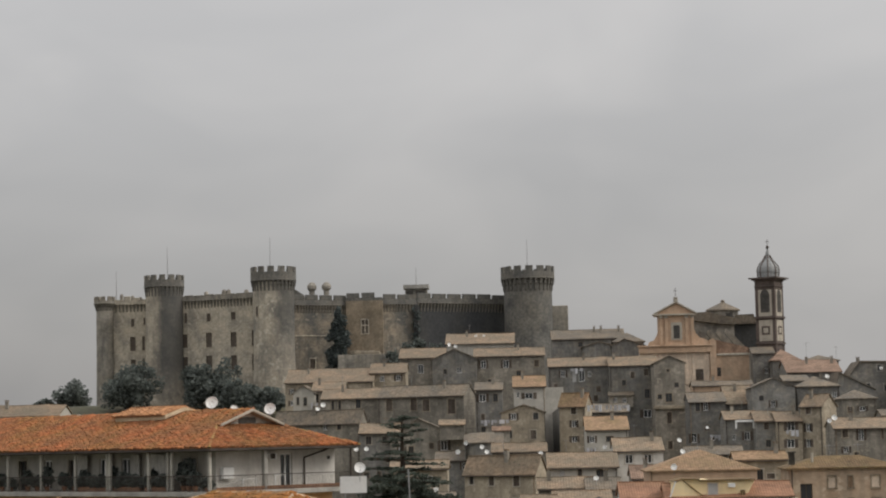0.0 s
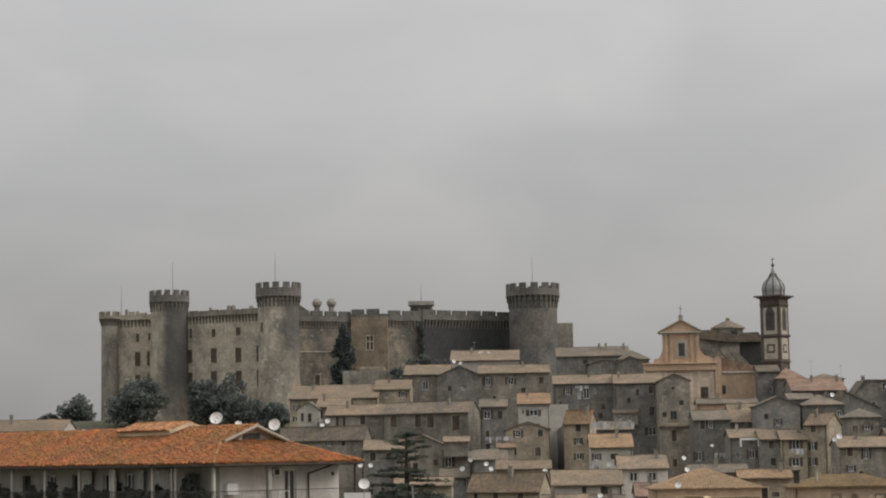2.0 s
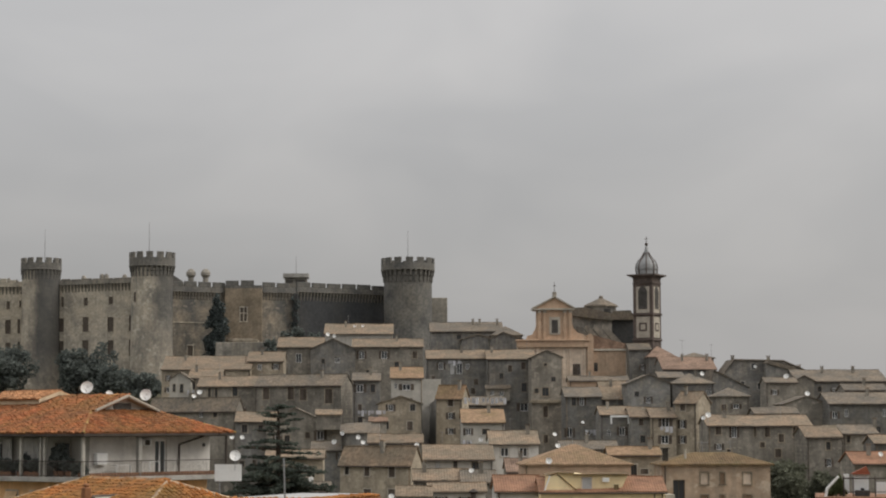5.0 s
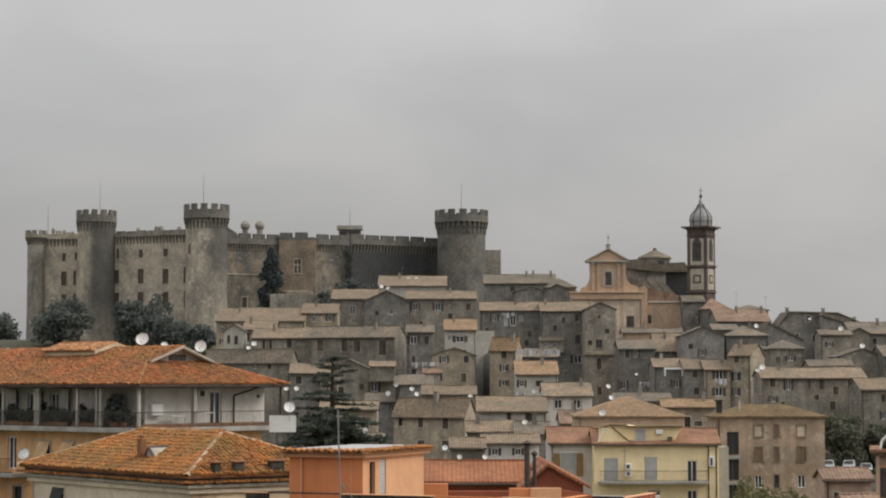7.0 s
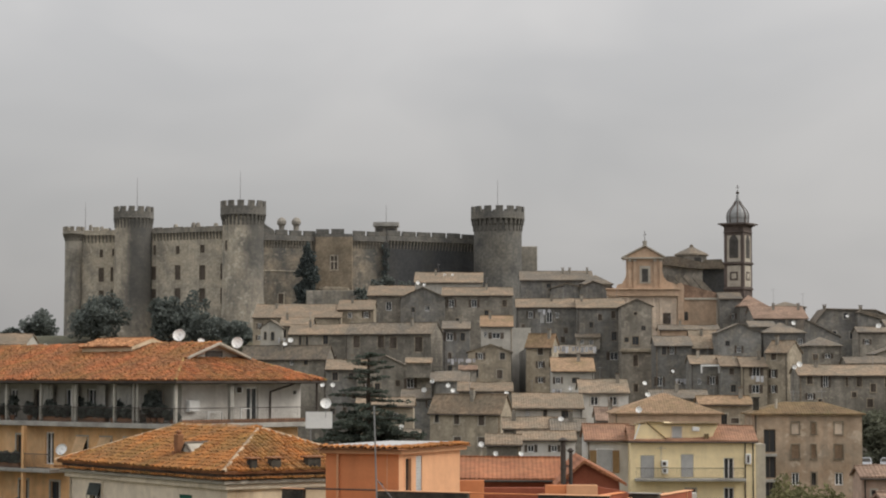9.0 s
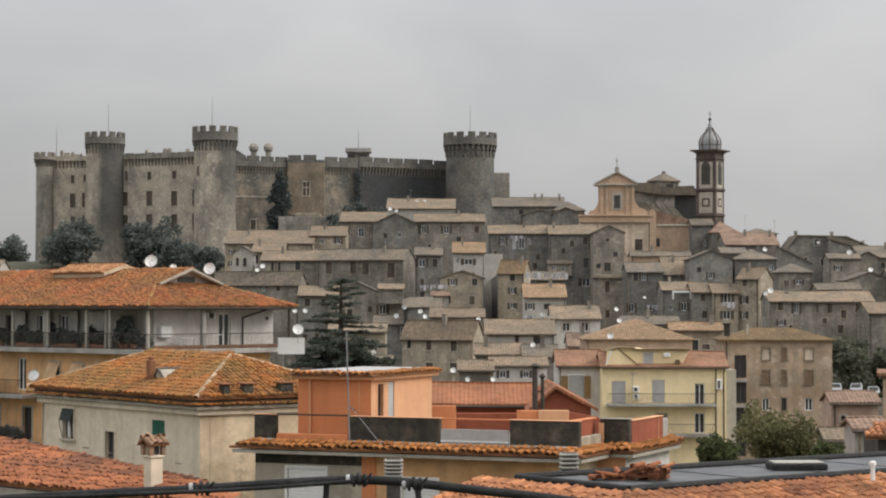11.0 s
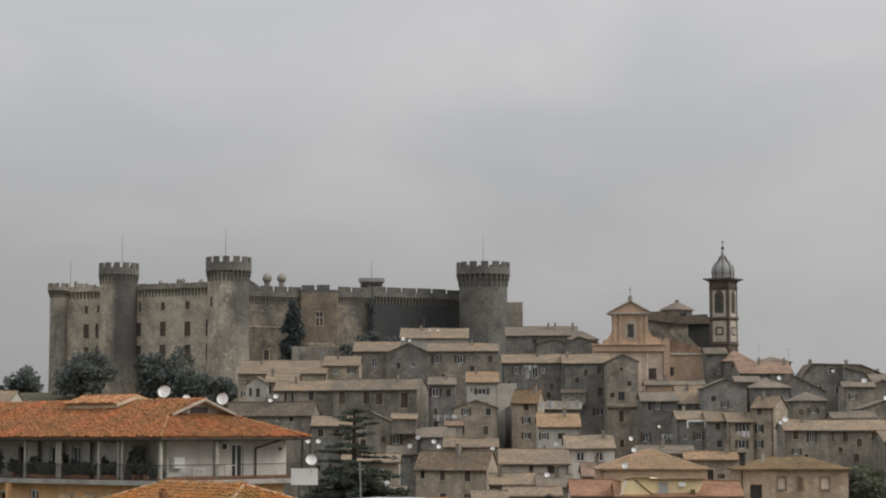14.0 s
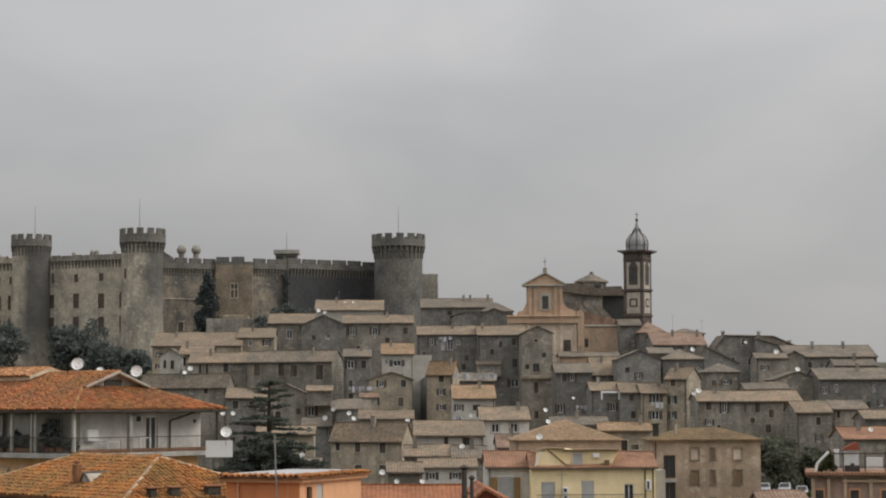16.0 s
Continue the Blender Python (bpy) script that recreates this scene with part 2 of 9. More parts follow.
M = {
    "castle": material("tuff_stone", (0.58, 0.515, 0.41), grain=1.6, stain=0.45, vary=0.24, dark=(0.27, 0.25, 0.215), streak=0.55, tint=(0.50, 0.435, 0.335), tint_amount=0.7, tint_scale=0.12, relief=0.5, courses=0.42, bare=(0.64, 0.58, 0.47)),
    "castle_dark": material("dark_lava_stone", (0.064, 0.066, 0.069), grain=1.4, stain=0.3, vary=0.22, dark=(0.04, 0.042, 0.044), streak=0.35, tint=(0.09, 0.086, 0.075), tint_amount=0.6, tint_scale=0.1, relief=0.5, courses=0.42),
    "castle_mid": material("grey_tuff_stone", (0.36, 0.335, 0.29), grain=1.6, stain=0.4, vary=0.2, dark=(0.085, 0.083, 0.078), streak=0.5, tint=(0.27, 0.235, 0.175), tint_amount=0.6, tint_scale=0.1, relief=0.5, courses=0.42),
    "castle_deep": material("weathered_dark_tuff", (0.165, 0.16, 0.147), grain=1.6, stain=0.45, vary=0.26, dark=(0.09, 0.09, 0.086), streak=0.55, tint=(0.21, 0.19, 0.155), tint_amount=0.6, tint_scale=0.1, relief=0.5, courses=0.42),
    "castle_brown": material("brown_tuff_stone", (0.30, 0.245, 0.178), grain=1.6, stain=0.35, vary=0.22, streak=0.4, tint=(0.16, 0.14, 0.11), tint_amount=0.6, tint_scale=0.15, relief=0.5, courses=0.42),
    "ochre": material("ochre_plaster", (0.56, 0.395, 0.275), grain=1.6, stain=0.25, vary=0.1, streak=0.25, tint=(0.50, 0.40, 0.30), tint_amount=0.5),
    "pink": material("faded_pink_plaster", (0.58, 0.42, 0.295), grain=1.6, stain=0.25, vary=0.12, streak=0.3, tint=(0.36, 0.29, 0.21), tint_amount=0.6),
    "trimstone": material("pale_stone_trim", (0.47, 0.43, 0.36), grain=3.0, stain=0.25),
    "wall_grey": material("grey_village_plaster", (0.34, 0.31, 0.26), grain=1.8, stain=0.45, vary=0.2, streak=0.6, rnd=0.16, tint=(0.15, 0.14, 0.122), tint_amount=0.75, tint_scale=0.25, relief=0.4, courses=0.3, bare=(0.43, 0.39, 0.325)),
    "wall_dark": material("dark_stone_rubble", (0.235, 0.23, 0.215), grain=1.8, stain=0.45, vary=0.2, streak=0.55, rnd=0.2, tint=(0.28, 0.25, 0.20), tint_amount=0.6, tint_scale=0.3, relief=0.5, courses=0.3, bare=(0.30, 0.275, 0.235)),
    "wall_tan": material("tan_village_plaster", (0.43, 0.37, 0.28), grain=1.8, stain=0.38, vary=0.2, streak=0.55, rnd=0.12, tint=(0.24, 0.21, 0.165), tint_amount=0.65, tint_scale=0.3, bare=(0.52, 0.45, 0.35)),
    "wall_pale": material("pale_grey_plaster", (0.50, 0.475, 0.42), grain=1.8, stain=0.22, vary=0.1, streak=0.35, rnd=0.06),
    "wall_white": material("dirty_white_plaster", (0.68, 0.655, 0.61), grain=1.8, stain=0.18, vary=0.08, streak=0.35, tint=(0.42, 0.39, 0.34), tint_amount=0.5),
    "hip_wall": material("cream_render", (0.75, 0.655, 0.515), grain=2.2, stain=0.14, vary=0.1, streak=0.25, tint=(0.50, 0.42, 0.32), tint_amount=0.4, tint_scale=0.28, dark=(0.30, 0.25, 0.18)),
    "yellow": material("yellow_render", (0.90, 0.745, 0.455), grain=1.5, stain=0.07, vary=0.06, streak=0.16),
    "brick": material("weathered_brown_plaster", (0.47, 0.355, 0.258), grain=1.6, stain=0.36, vary=0.16, streak=0.6, tint=(0.30, 0.205, 0.13), tint_amount=0.85, tint_scale=0.3, dark=(0.24, 0.2, 0.15), bare=(0.55, 0.46, 0.36)),
    "orange": material("orange_render", (0.66, 0.25, 0.108), grain=1.5, stain=0.12, vary=0.06, streak=0.2),
    # pale orange trim, and the lit copy of orange on the hut
    "orange_pale": material("pale_lit_orange_render", (0.70, 0.38, 0.21), grain=1.5, stain=0.12, vary=0.06, streak=0.2),
    "apricot": material("apricot_render", (0.80, 0.47, 0.225), grain=1.5, stain=0.3, vary=0.12, streak=0.5, tint=(0.62, 0.43, 0.25), tint_amount=0.7, tint_scale=0.4),
    "red": material("brick_red_paint", (0.33, 0.10, 0.055), grain=1.5, stain=0.25, vary=0.12, streak=0.2),
    "parapet": material("blackened_plaster", (0.06, 0.054, 0.043), grain=3.0, stain=0.5, vary=0.3, dark=(0.025, 0.025, 0.022), streak=0.5, tint=(0.14, 0.12, 0.09), tint_amount=0.6, tint_scale=1.2),
    "roof_old": material("old_village_tiles", (0.25, 0.185, 0.125), grain=2.2, stain=0.42, vary=0.35, rnd=0.13, tint=(0.20, 0.165, 0.115), tint_amount=0.75, tint_scale=0.35, ribs=0.32, relief=0.45, dark=(0.13, 0.11, 0.085)),
    "roof_warm": material("warm_brown_tiles", (0.305, 0.20, 0.12), grain=2.2, stain=0.42, vary=0.35, rnd=0.12, tint=(0.24, 0.17, 0.09), tint_amount=0.75, tint_scale=0.35, ribs=0.3, relief=0.5, dark=(0.16, 0.11, 0.07)),
    "roof_grey": material("lichened_grey_tiles", (0.205, 0.167, 0.124), grain=2.2, stain=0.42, vary=0.35, rnd=0.12, tint=(0.15, 0.135, 0.11), tint_amount=0.75, tint_scale=0.35, ribs=0.32, relief=0.7, dark=(0.11, 0.1, 0.085)),
    "roof_moss": material("mossy_brown_tiles", (0.21, 0.14, 0.072), grain=2.2, stain=0.42, vary=0.28, tint=(0.15, 0.118, 0.055), tint_amount=0.8, tint_scale=0.5, ribs=0.26, relief=0.6),
    "roof_pink": material("pinkish_tiles", (0.29, 0.195, 0.14), grain=2.2, stain=0.4, vary=0.35, tint=(0.22, 0.15, 0.11), tint_amount=0.7, tint_scale=0.5, ribs=0.3, relief=0.7),
    "roof_rust": material("rust_brown_tiles", (0.315, 0.17, 0.105), grain=2.2, stain=0.35, vary=0.22, tint=(0.25, 0.145, 0.085), tint_amount=0.6, tint_scale=0.5, ribs=0.25, relief=0.5),
    "tile_orange": material("orange_clay_tile", (0.355, 0.118, 0.044), grain=2.2, stain=0.6, vary=0.33, tint=(0.225, 0.122, 0.04), tint_amount=0.9, tint_scale=0.3, island=True, relief=0.4, dark=(0.23, 0.105, 0.045)),
    "tile_red": material("red_clay_tile", (0.50, 0.215, 0.095), grain=3.0, stain=0.45, vary=0.28, tint=(0.31, 0.15, 0.07), tint_amount=0.6, tint_scale=0.35, island=True, relief=0.4, dark=(0.22, 0.09, 0.05)),
    "tile_gold": material("lichened_orange_tile", (0.37, 0.138, 0.035), grain=3.0, stain=0.5, vary=0.3, tint=(0.225, 0.128, 0.038), tint_amount=0.95, tint_scale=0.45, island=True, relief=0.4, dark=(0.22, 0.115, 0.045)),
    "tile_bed": material("tile_bedding", (0.29, 0.135, 0.066), grain=3.0, stain=0.3, vary=0.2),
    "concrete": material("grey_concrete", (0.40, 0.385, 0.35), grain=2.5, stain=0.3, vary=0.14, streak=0.3),
    "bitumen": material("wet_bitumen_felt", (0.075, 0.08, 0.086), rough=0.45, grain=2.2, stain=0.5, vary=0.25, tint=(0.15, 0.152, 0.155), tint_amount=0.7, tint_scale=0.5, spec=0.5),
    "black": material("black_rubber", (0.016, 0.016, 0.016), rough=0.6, grain=8, stain=0.2, vary=0.2, relief=0.3, relief_scale=40, tint=(0.05, 0.05, 0.05), tint_amount=0.5, tint_scale=6.0, spec=0.25),
    "lead": material("lead_sheet", (0.30, 0.31, 0.31), rough=0.5, grain=2, stain=0.25, vary=0.15, streak=0.3, spec=0.5),
    "dark_wood": material("dark_wood", (0.115, 0.093, 0.075), grain=6, stain=0.3, vary=0.2, rnd=0.3),
    "shutter_grey": material("grey_shutter_paint", (0.47, 0.47, 0.46), grain=5, stain=0.15, vary=0.06),
    "shutter_brown": material("brown_shutter_paint", (0.30, 0.19, 0.09), grain=5, stain=0.15, vary=0.1),
    "shutter_green": material("green_roller_blind", (0.025, 0.11, 0.075), grain=5, stain=0.15, vary=0.1),
    # dark colour that stands in for the shade inside rooms and openings
    "inside": material("painted_dim_interior", (0.09, 0.085, 0.078), grain=3, stain=0.4, vary=0.3),
    "white": material("white_paint", (0.80, 0.80, 0.78), rough=0.45, grain=4, stain=0.06, vary=0.04),
    "metal": material("grey_metal", (0.32, 0.32, 0.32), rough=0.45, grain=5, metal=0.6, stain=0.2),
    "iron": material("rusty_iron", (0.075, 0.06, 0.05), rough=0.6, grain=6, stain=0.3),
    "ground": material("grass_and_earth", (0.085, 0.085, 0.05), grain=0.5, stain=0.4, vary=0.25, tint=(0.13, 0.11, 0.075), tint_amount=0.6, tint_scale=0.03),
    "asphalt": material("asphalt", (0.05, 0.05, 0.052), grain=3, stain=0.2),
    "bark": material("bark", (0.07, 0.055, 0.042), grain=5, stain=0.4, vary=0.25, relief=0.6),
    # lightened and blued: the mist over the far oaks is in this colour
    "leaf": material("haze_pale_leaves", (0.165, 0.185, 0.17), grain=1.0, stain=0.3, vary=0.25, island=True, dark=(0.125, 0.145, 0.13), translucent=0.4),
    "leaf_near": material("garden_leaves", (0.12, 0.14, 0.06), grain=1.0, stain=0.3, vary=0.25, island=True, dark=(0.05, 0.065, 0.025), translucent=0.4),
    "leaf_light": material("olive_leaves", (0.21, 0.205, 0.10), grain=1.0, stain=0.3, vary=0.25, island=True, dark=(0.09, 0.095, 0.045), translucent=0.4),
    "needle": material("cedar_needles", (0.105, 0.125, 0.1), grain=1.0, stain=0.3, vary=0.2, island=True, dark=(0.06, 0.075, 0.065), translucent=0.4),
    # ivy green lifted towards grey-blue to carry the distance haze
    "ivy": material("haze_pale_ivy", (0.13, 0.155, 0.15), grain=1.0, stain=0.3, vary=0.25, island=True, dark=(0.095, 0.115, 0.115), translucent=0.4),
    "hip_warm": material("warm_cream_render", (0.74, 0.61, 0.43), grain=2.2, stain=0.25, vary=0.12, streak=0.4, tint=(0.36, 0.26, 0.15), tint_amount=0.75, tint_scale=0.33, dark=(0.33, 0.24, 0.15), bare=(0.55, 0.43, 0.29)),
    "rose": material("rose_plaster", (0.52, 0.37, 0.29), grain=1.6, stain=0.3, vary=0.14, streak=0.4, tint=(0.36, 0.29, 0.23), tint_amount=0.6),
    "tile_brown": material("brown_clay_tile", (0.38, 0.135, 0.056), grain=3.0, stain=0.5, vary=0.3, tint=(0.25, 0.115, 0.06), tint_amount=0.7, tint_scale=0.5, island=True, relief=0.4, dark=(0.16, 0.07, 0.04)),
    "cream": material("church_cream_plaster", (0.76, 0.625, 0.49), grain=1.6, stain=0.25, vary=0.12, streak=0.3),
    "ridge": material("yellow_lichen_ridge_tile", (0.44, 0.29, 0.10), grain=3.0, stain=0.35, vary=0.25),
    "tower_left": material("side_banded_tuff_stone", (0.50, 0.445, 0.36), grain=1.6, stain=0.4, vary=0.18, dark=(0.2, 0.185, 0.16), streak=0.45, tint=(0.40, 0.345, 0.265), tint_amount=0.6, tint_scale=0.12, relief=0.5, courses=0.42, band=(1, 0, -2.3, 0.3, 24, 38, 0.85), bare=(0.58, 0.52, 0.42)),
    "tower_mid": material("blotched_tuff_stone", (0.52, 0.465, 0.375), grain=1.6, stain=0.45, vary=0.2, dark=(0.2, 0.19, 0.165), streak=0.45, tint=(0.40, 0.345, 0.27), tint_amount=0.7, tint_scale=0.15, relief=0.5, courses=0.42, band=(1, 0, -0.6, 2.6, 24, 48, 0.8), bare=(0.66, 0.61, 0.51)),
    "curtain_brown": material("mossy_brown_tuff", (0.30, 0.255, 0.195), grain=1.6, stain=0.5, vary=0.22, dark=(0.10, 0.1, 0.095), streak=0.6, tint=(0.14, 0.135, 0.12), tint_amount=0.8, tint_scale=0.16, relief=0.5, courses=0.42, bare=(0.38, 0.33, 0.26)),
    "tower_brick": material("dark_brown_brick", (0.125, 0.10, 0.088), grain=1.6, stain=0.35, vary=0.2, streak=0.3, relief=0.4),
    "shutter_ochre": material("pale_ochre_shutter_paint", (0.78, 0.55, 0.33), grain=4, stain=0.2, vary=0.08, streak=0.2),
    "curtain_cloth": material("pale_curtain_cloth", (0.62, 0.6, 0.55), grain=3, stain=0.2, vary=0.1, streak=0.3),
    "ridge_pale": material("pale_mortared_ridge_tile", (0.56, 0.42, 0.28), grain=3.0, stain=0.4, vary=0.25, island=True),
    "blind_cloth": material("dark_green_blind_cloth", (0.05, 0.06, 0.055), grain=5, stain=0.3, vary=0.15),
    "tile_apricot": material("pale_apricot_tile", (0.50, 0.25, 0.12), grain=3.0, stain=0.35, vary=0.2, tint=(0.36, 0.19, 0.09), tint_amount=0.5, island=True),
    "tile_pale": material("bleached_clay_tile", (0.42, 0.255, 0.165), grain=4.0, stain=0.4, vary=0.25, tint=(0.27, 0.19, 0.13), tint_amount=0.7, tint_scale=2.0, island=True),
    "shutter_faded": material("faded_brown_shutter", (0.25, 0.17, 0.11), grain=5, stain=0.3, vary=0.15),
    "castle_shutter": material("old_dark_timber", (0.125, 0.102, 0.082), grain=5, stain=0.3, vary=0.2),
    "roof_red": material("brick_orange_tiles", (0.35, 0.14, 0.068), grain=2.2, stain=0.35, vary=0.22, tint=(0.28, 0.13, 0.065), tint_amount=0.6, tint_scale=0.6, ribs=0.24, relief=0.5),
    "damp_render": material("damp_grey_render", (0.55, 0.49, 0.39), grain=2.0, stain=0.35, vary=0.14, streak=0.5, tint=(0.34, 0.30, 0.24), tint_amount=0.7, tint_scale=0.5, bare=(0.46, 0.36, 0.25)),
    # olive washed out to grey, haze put into the leaf colour
    "leaf_grey": material("haze_grey_olive_leaves", (0.17, 0.178, 0.128), grain=1.0, stain=0.3, vary=0.25, island=True, dark=(0.11, 0.118, 0.085), translucent=0.4),
    "glass": glass_pane("window_glass"),
    "car_white": material("white_car_paint", (0.42, 0.44, 0.47), rough=0.35, grain=2, stain=0.05, vary=0.03, spec=0.6),
    "sheet": material("pale_corrugated_sheet", (0.44, 0.44, 0.43), rough=0.5, grain=3, stain=0.2, vary=0.1),
    "cloth": material("faded_laundry", (0.5, 0.5, 0.52), grain=3, stain=0.1, rnd=0.3),
}


# ---- building blocks ----
def part(name, bm, mat, parent=None, label="", smooth=False):
    """Links a bmesh, or a mesh that is ready, as one mesh object under a thing or a part."""
    if isinstance(bm, bmesh.types.BMesh):
        me = bpy.data.meshes.new(name)
        bmesh.ops.recalc_face_normals(bm, faces=bm.faces)
        bm.to_mesh(me)
        bm.free()
        me.materials.append(M[mat])
    else:
        me = bm
    if smooth:
        me.shade_smooth()
    ob = new(name, me)
    ob.parent = parent
    if label:
        ob["label"] = label
    return ob


def thing(name, label, category, m=None, group="", kind=""):
    """An Empty at the base of a thing."""
    ob = new(name)
    ob.empty_display_size = 0.3
    if m is not None:
        ob.matrix_world = m
    return tagged(ob, label, category, group, kind)


def flat_mesh(name, verts, faces, mat):
    me = bpy.data.meshes.new(name)
    me.from_pydata([tuple(v) for v in verts], [], faces)
    me.materials.append(M[mat])
    me.update()
    return me


def box(bm, x0, x1, y0, y1, z0, z1):
    v = [bm.verts.new(p) for p in ((x0, y0, z0), (x1, y0, z0), (x1, y1, z0), (x0, y1, z0), (x0, y0, z1), (x1, y0, z1), (x1, y1, z1), (x0, y1, z1))]
    for f in ((0, 3, 2, 1), (4, 5, 6, 7), (0, 1, 5, 4), (1, 2, 6, 5), (2, 3, 7, 6), (3, 0, 4, 7)):
        bm.faces.new([v[i] for i in f])
    return bm


def boxes(*rows):
    bm = bmesh.new()
    for r in rows:
        box(bm, *r)
    return bm


def bevelled(bm, w):
    bmesh.ops.bevel(bm, geom=bm.edges[:], offset=w, segments=1, affect="EDGES")
    return bm


def ring(bm, profile, n=32, x=0, y=0, closed_top=True, turn=0.0, bottom=False):
    """A turned solid from (radius, z) pairs."""
    loops = []
    for r, z in profile:
        loops.append([bm.verts.new((x + r * math.cos(turn + 2 * math.pi * i / n), y + r * math.sin(turn + 2 * math.pi * i / n), z)) for i in range(n)])
    for a, b in zip(loops, loops[1:]):
        for i in range(n):
            bm.faces.new((a[i], a[(i + 1) % n], b[(i + 1) % n], b[i]))
    if closed_top:
        bm.faces.new(loops[-1])
    if bottom:
        bm.faces.new(loops[0][::-1])
    return bm


def rod(bm, a, b, r, n=8):
    a, b = Vector(a), Vector(b)
    q = (b - a).to_track_quat("Z", "Y").to_matrix()
    la, lb = [], []
    for i in range(n):
        o = q @ Vector((r * math.cos(2 * math.pi * i / n), r * math.sin(2 * math.pi * i / n), 0))
        la.append(bm.verts.new(a + o))
        lb.append(bm.verts.new(b + o))
    for i in range(n):
        bm.faces.new((la[i], la[(i + 1) % n], lb[(i + 1) % n], lb[i]))
    bm.faces.new(la[::-1])
    bm.faces.new(lb)
    return bm


def pierced_wall(bm, length, z0, z1, openings, thick=0.4, reveal=0.25):
    """A wall along x from 0 to length, its face at y = 0, with openings (x0, x1, z0, z1) that have reveals; house()
    puts a shade-coloured wall behind.
    """
    ops = [o for o in openings if o[0] > 0.02 and o[1] < length - 0.02 and o[2] > z0 + 0.02 and o[3] < z1 - 0.02]
    xs = sorted({0.0, length, *(o[0] for o in ops), *(o[1] for o in ops)})
    zs = sorted({z0, z1, *(o[2] for o in ops), *(o[3] for o in ops)})
    vs = {}

    def v(x, y, z):
        k = (round(x, 4), round(y, 4), round(z, 4))
        if k not in vs:
            vs[k] = bm.verts.new((x, y, z))
        return vs[k]

    for a, b in zip(xs, xs[1:]):
        for c, d in zip(zs, zs[1:]):
            mx, mz = (a + b) / 2, (c + d) / 2
            if b - a < 1e-4 or d - c < 1e-4 or any(o[0] < mx < o[1] and o[2] < mz < o[3] for o in ops):
                continue
            bm.faces.new((v(a, 0, c), v(b, 0, c), v(b, 0, d), v(a, 0, d)))
    for a, b, c, d in ops:
        for p, q in (((a, c), (b, c)), ((b, c), (b, d)), ((b, d), (a, d)), ((a, d), (a, c))):
            bm.faces.new([bm.verts.new((p[0], 0, p[1])), bm.verts.new((q[0], 0, q[1])), bm.verts.new((q[0], reveal + 0.1, q[1])), bm.verts.new((p[0], reveal + 0.1, p[1]))])
    return ops


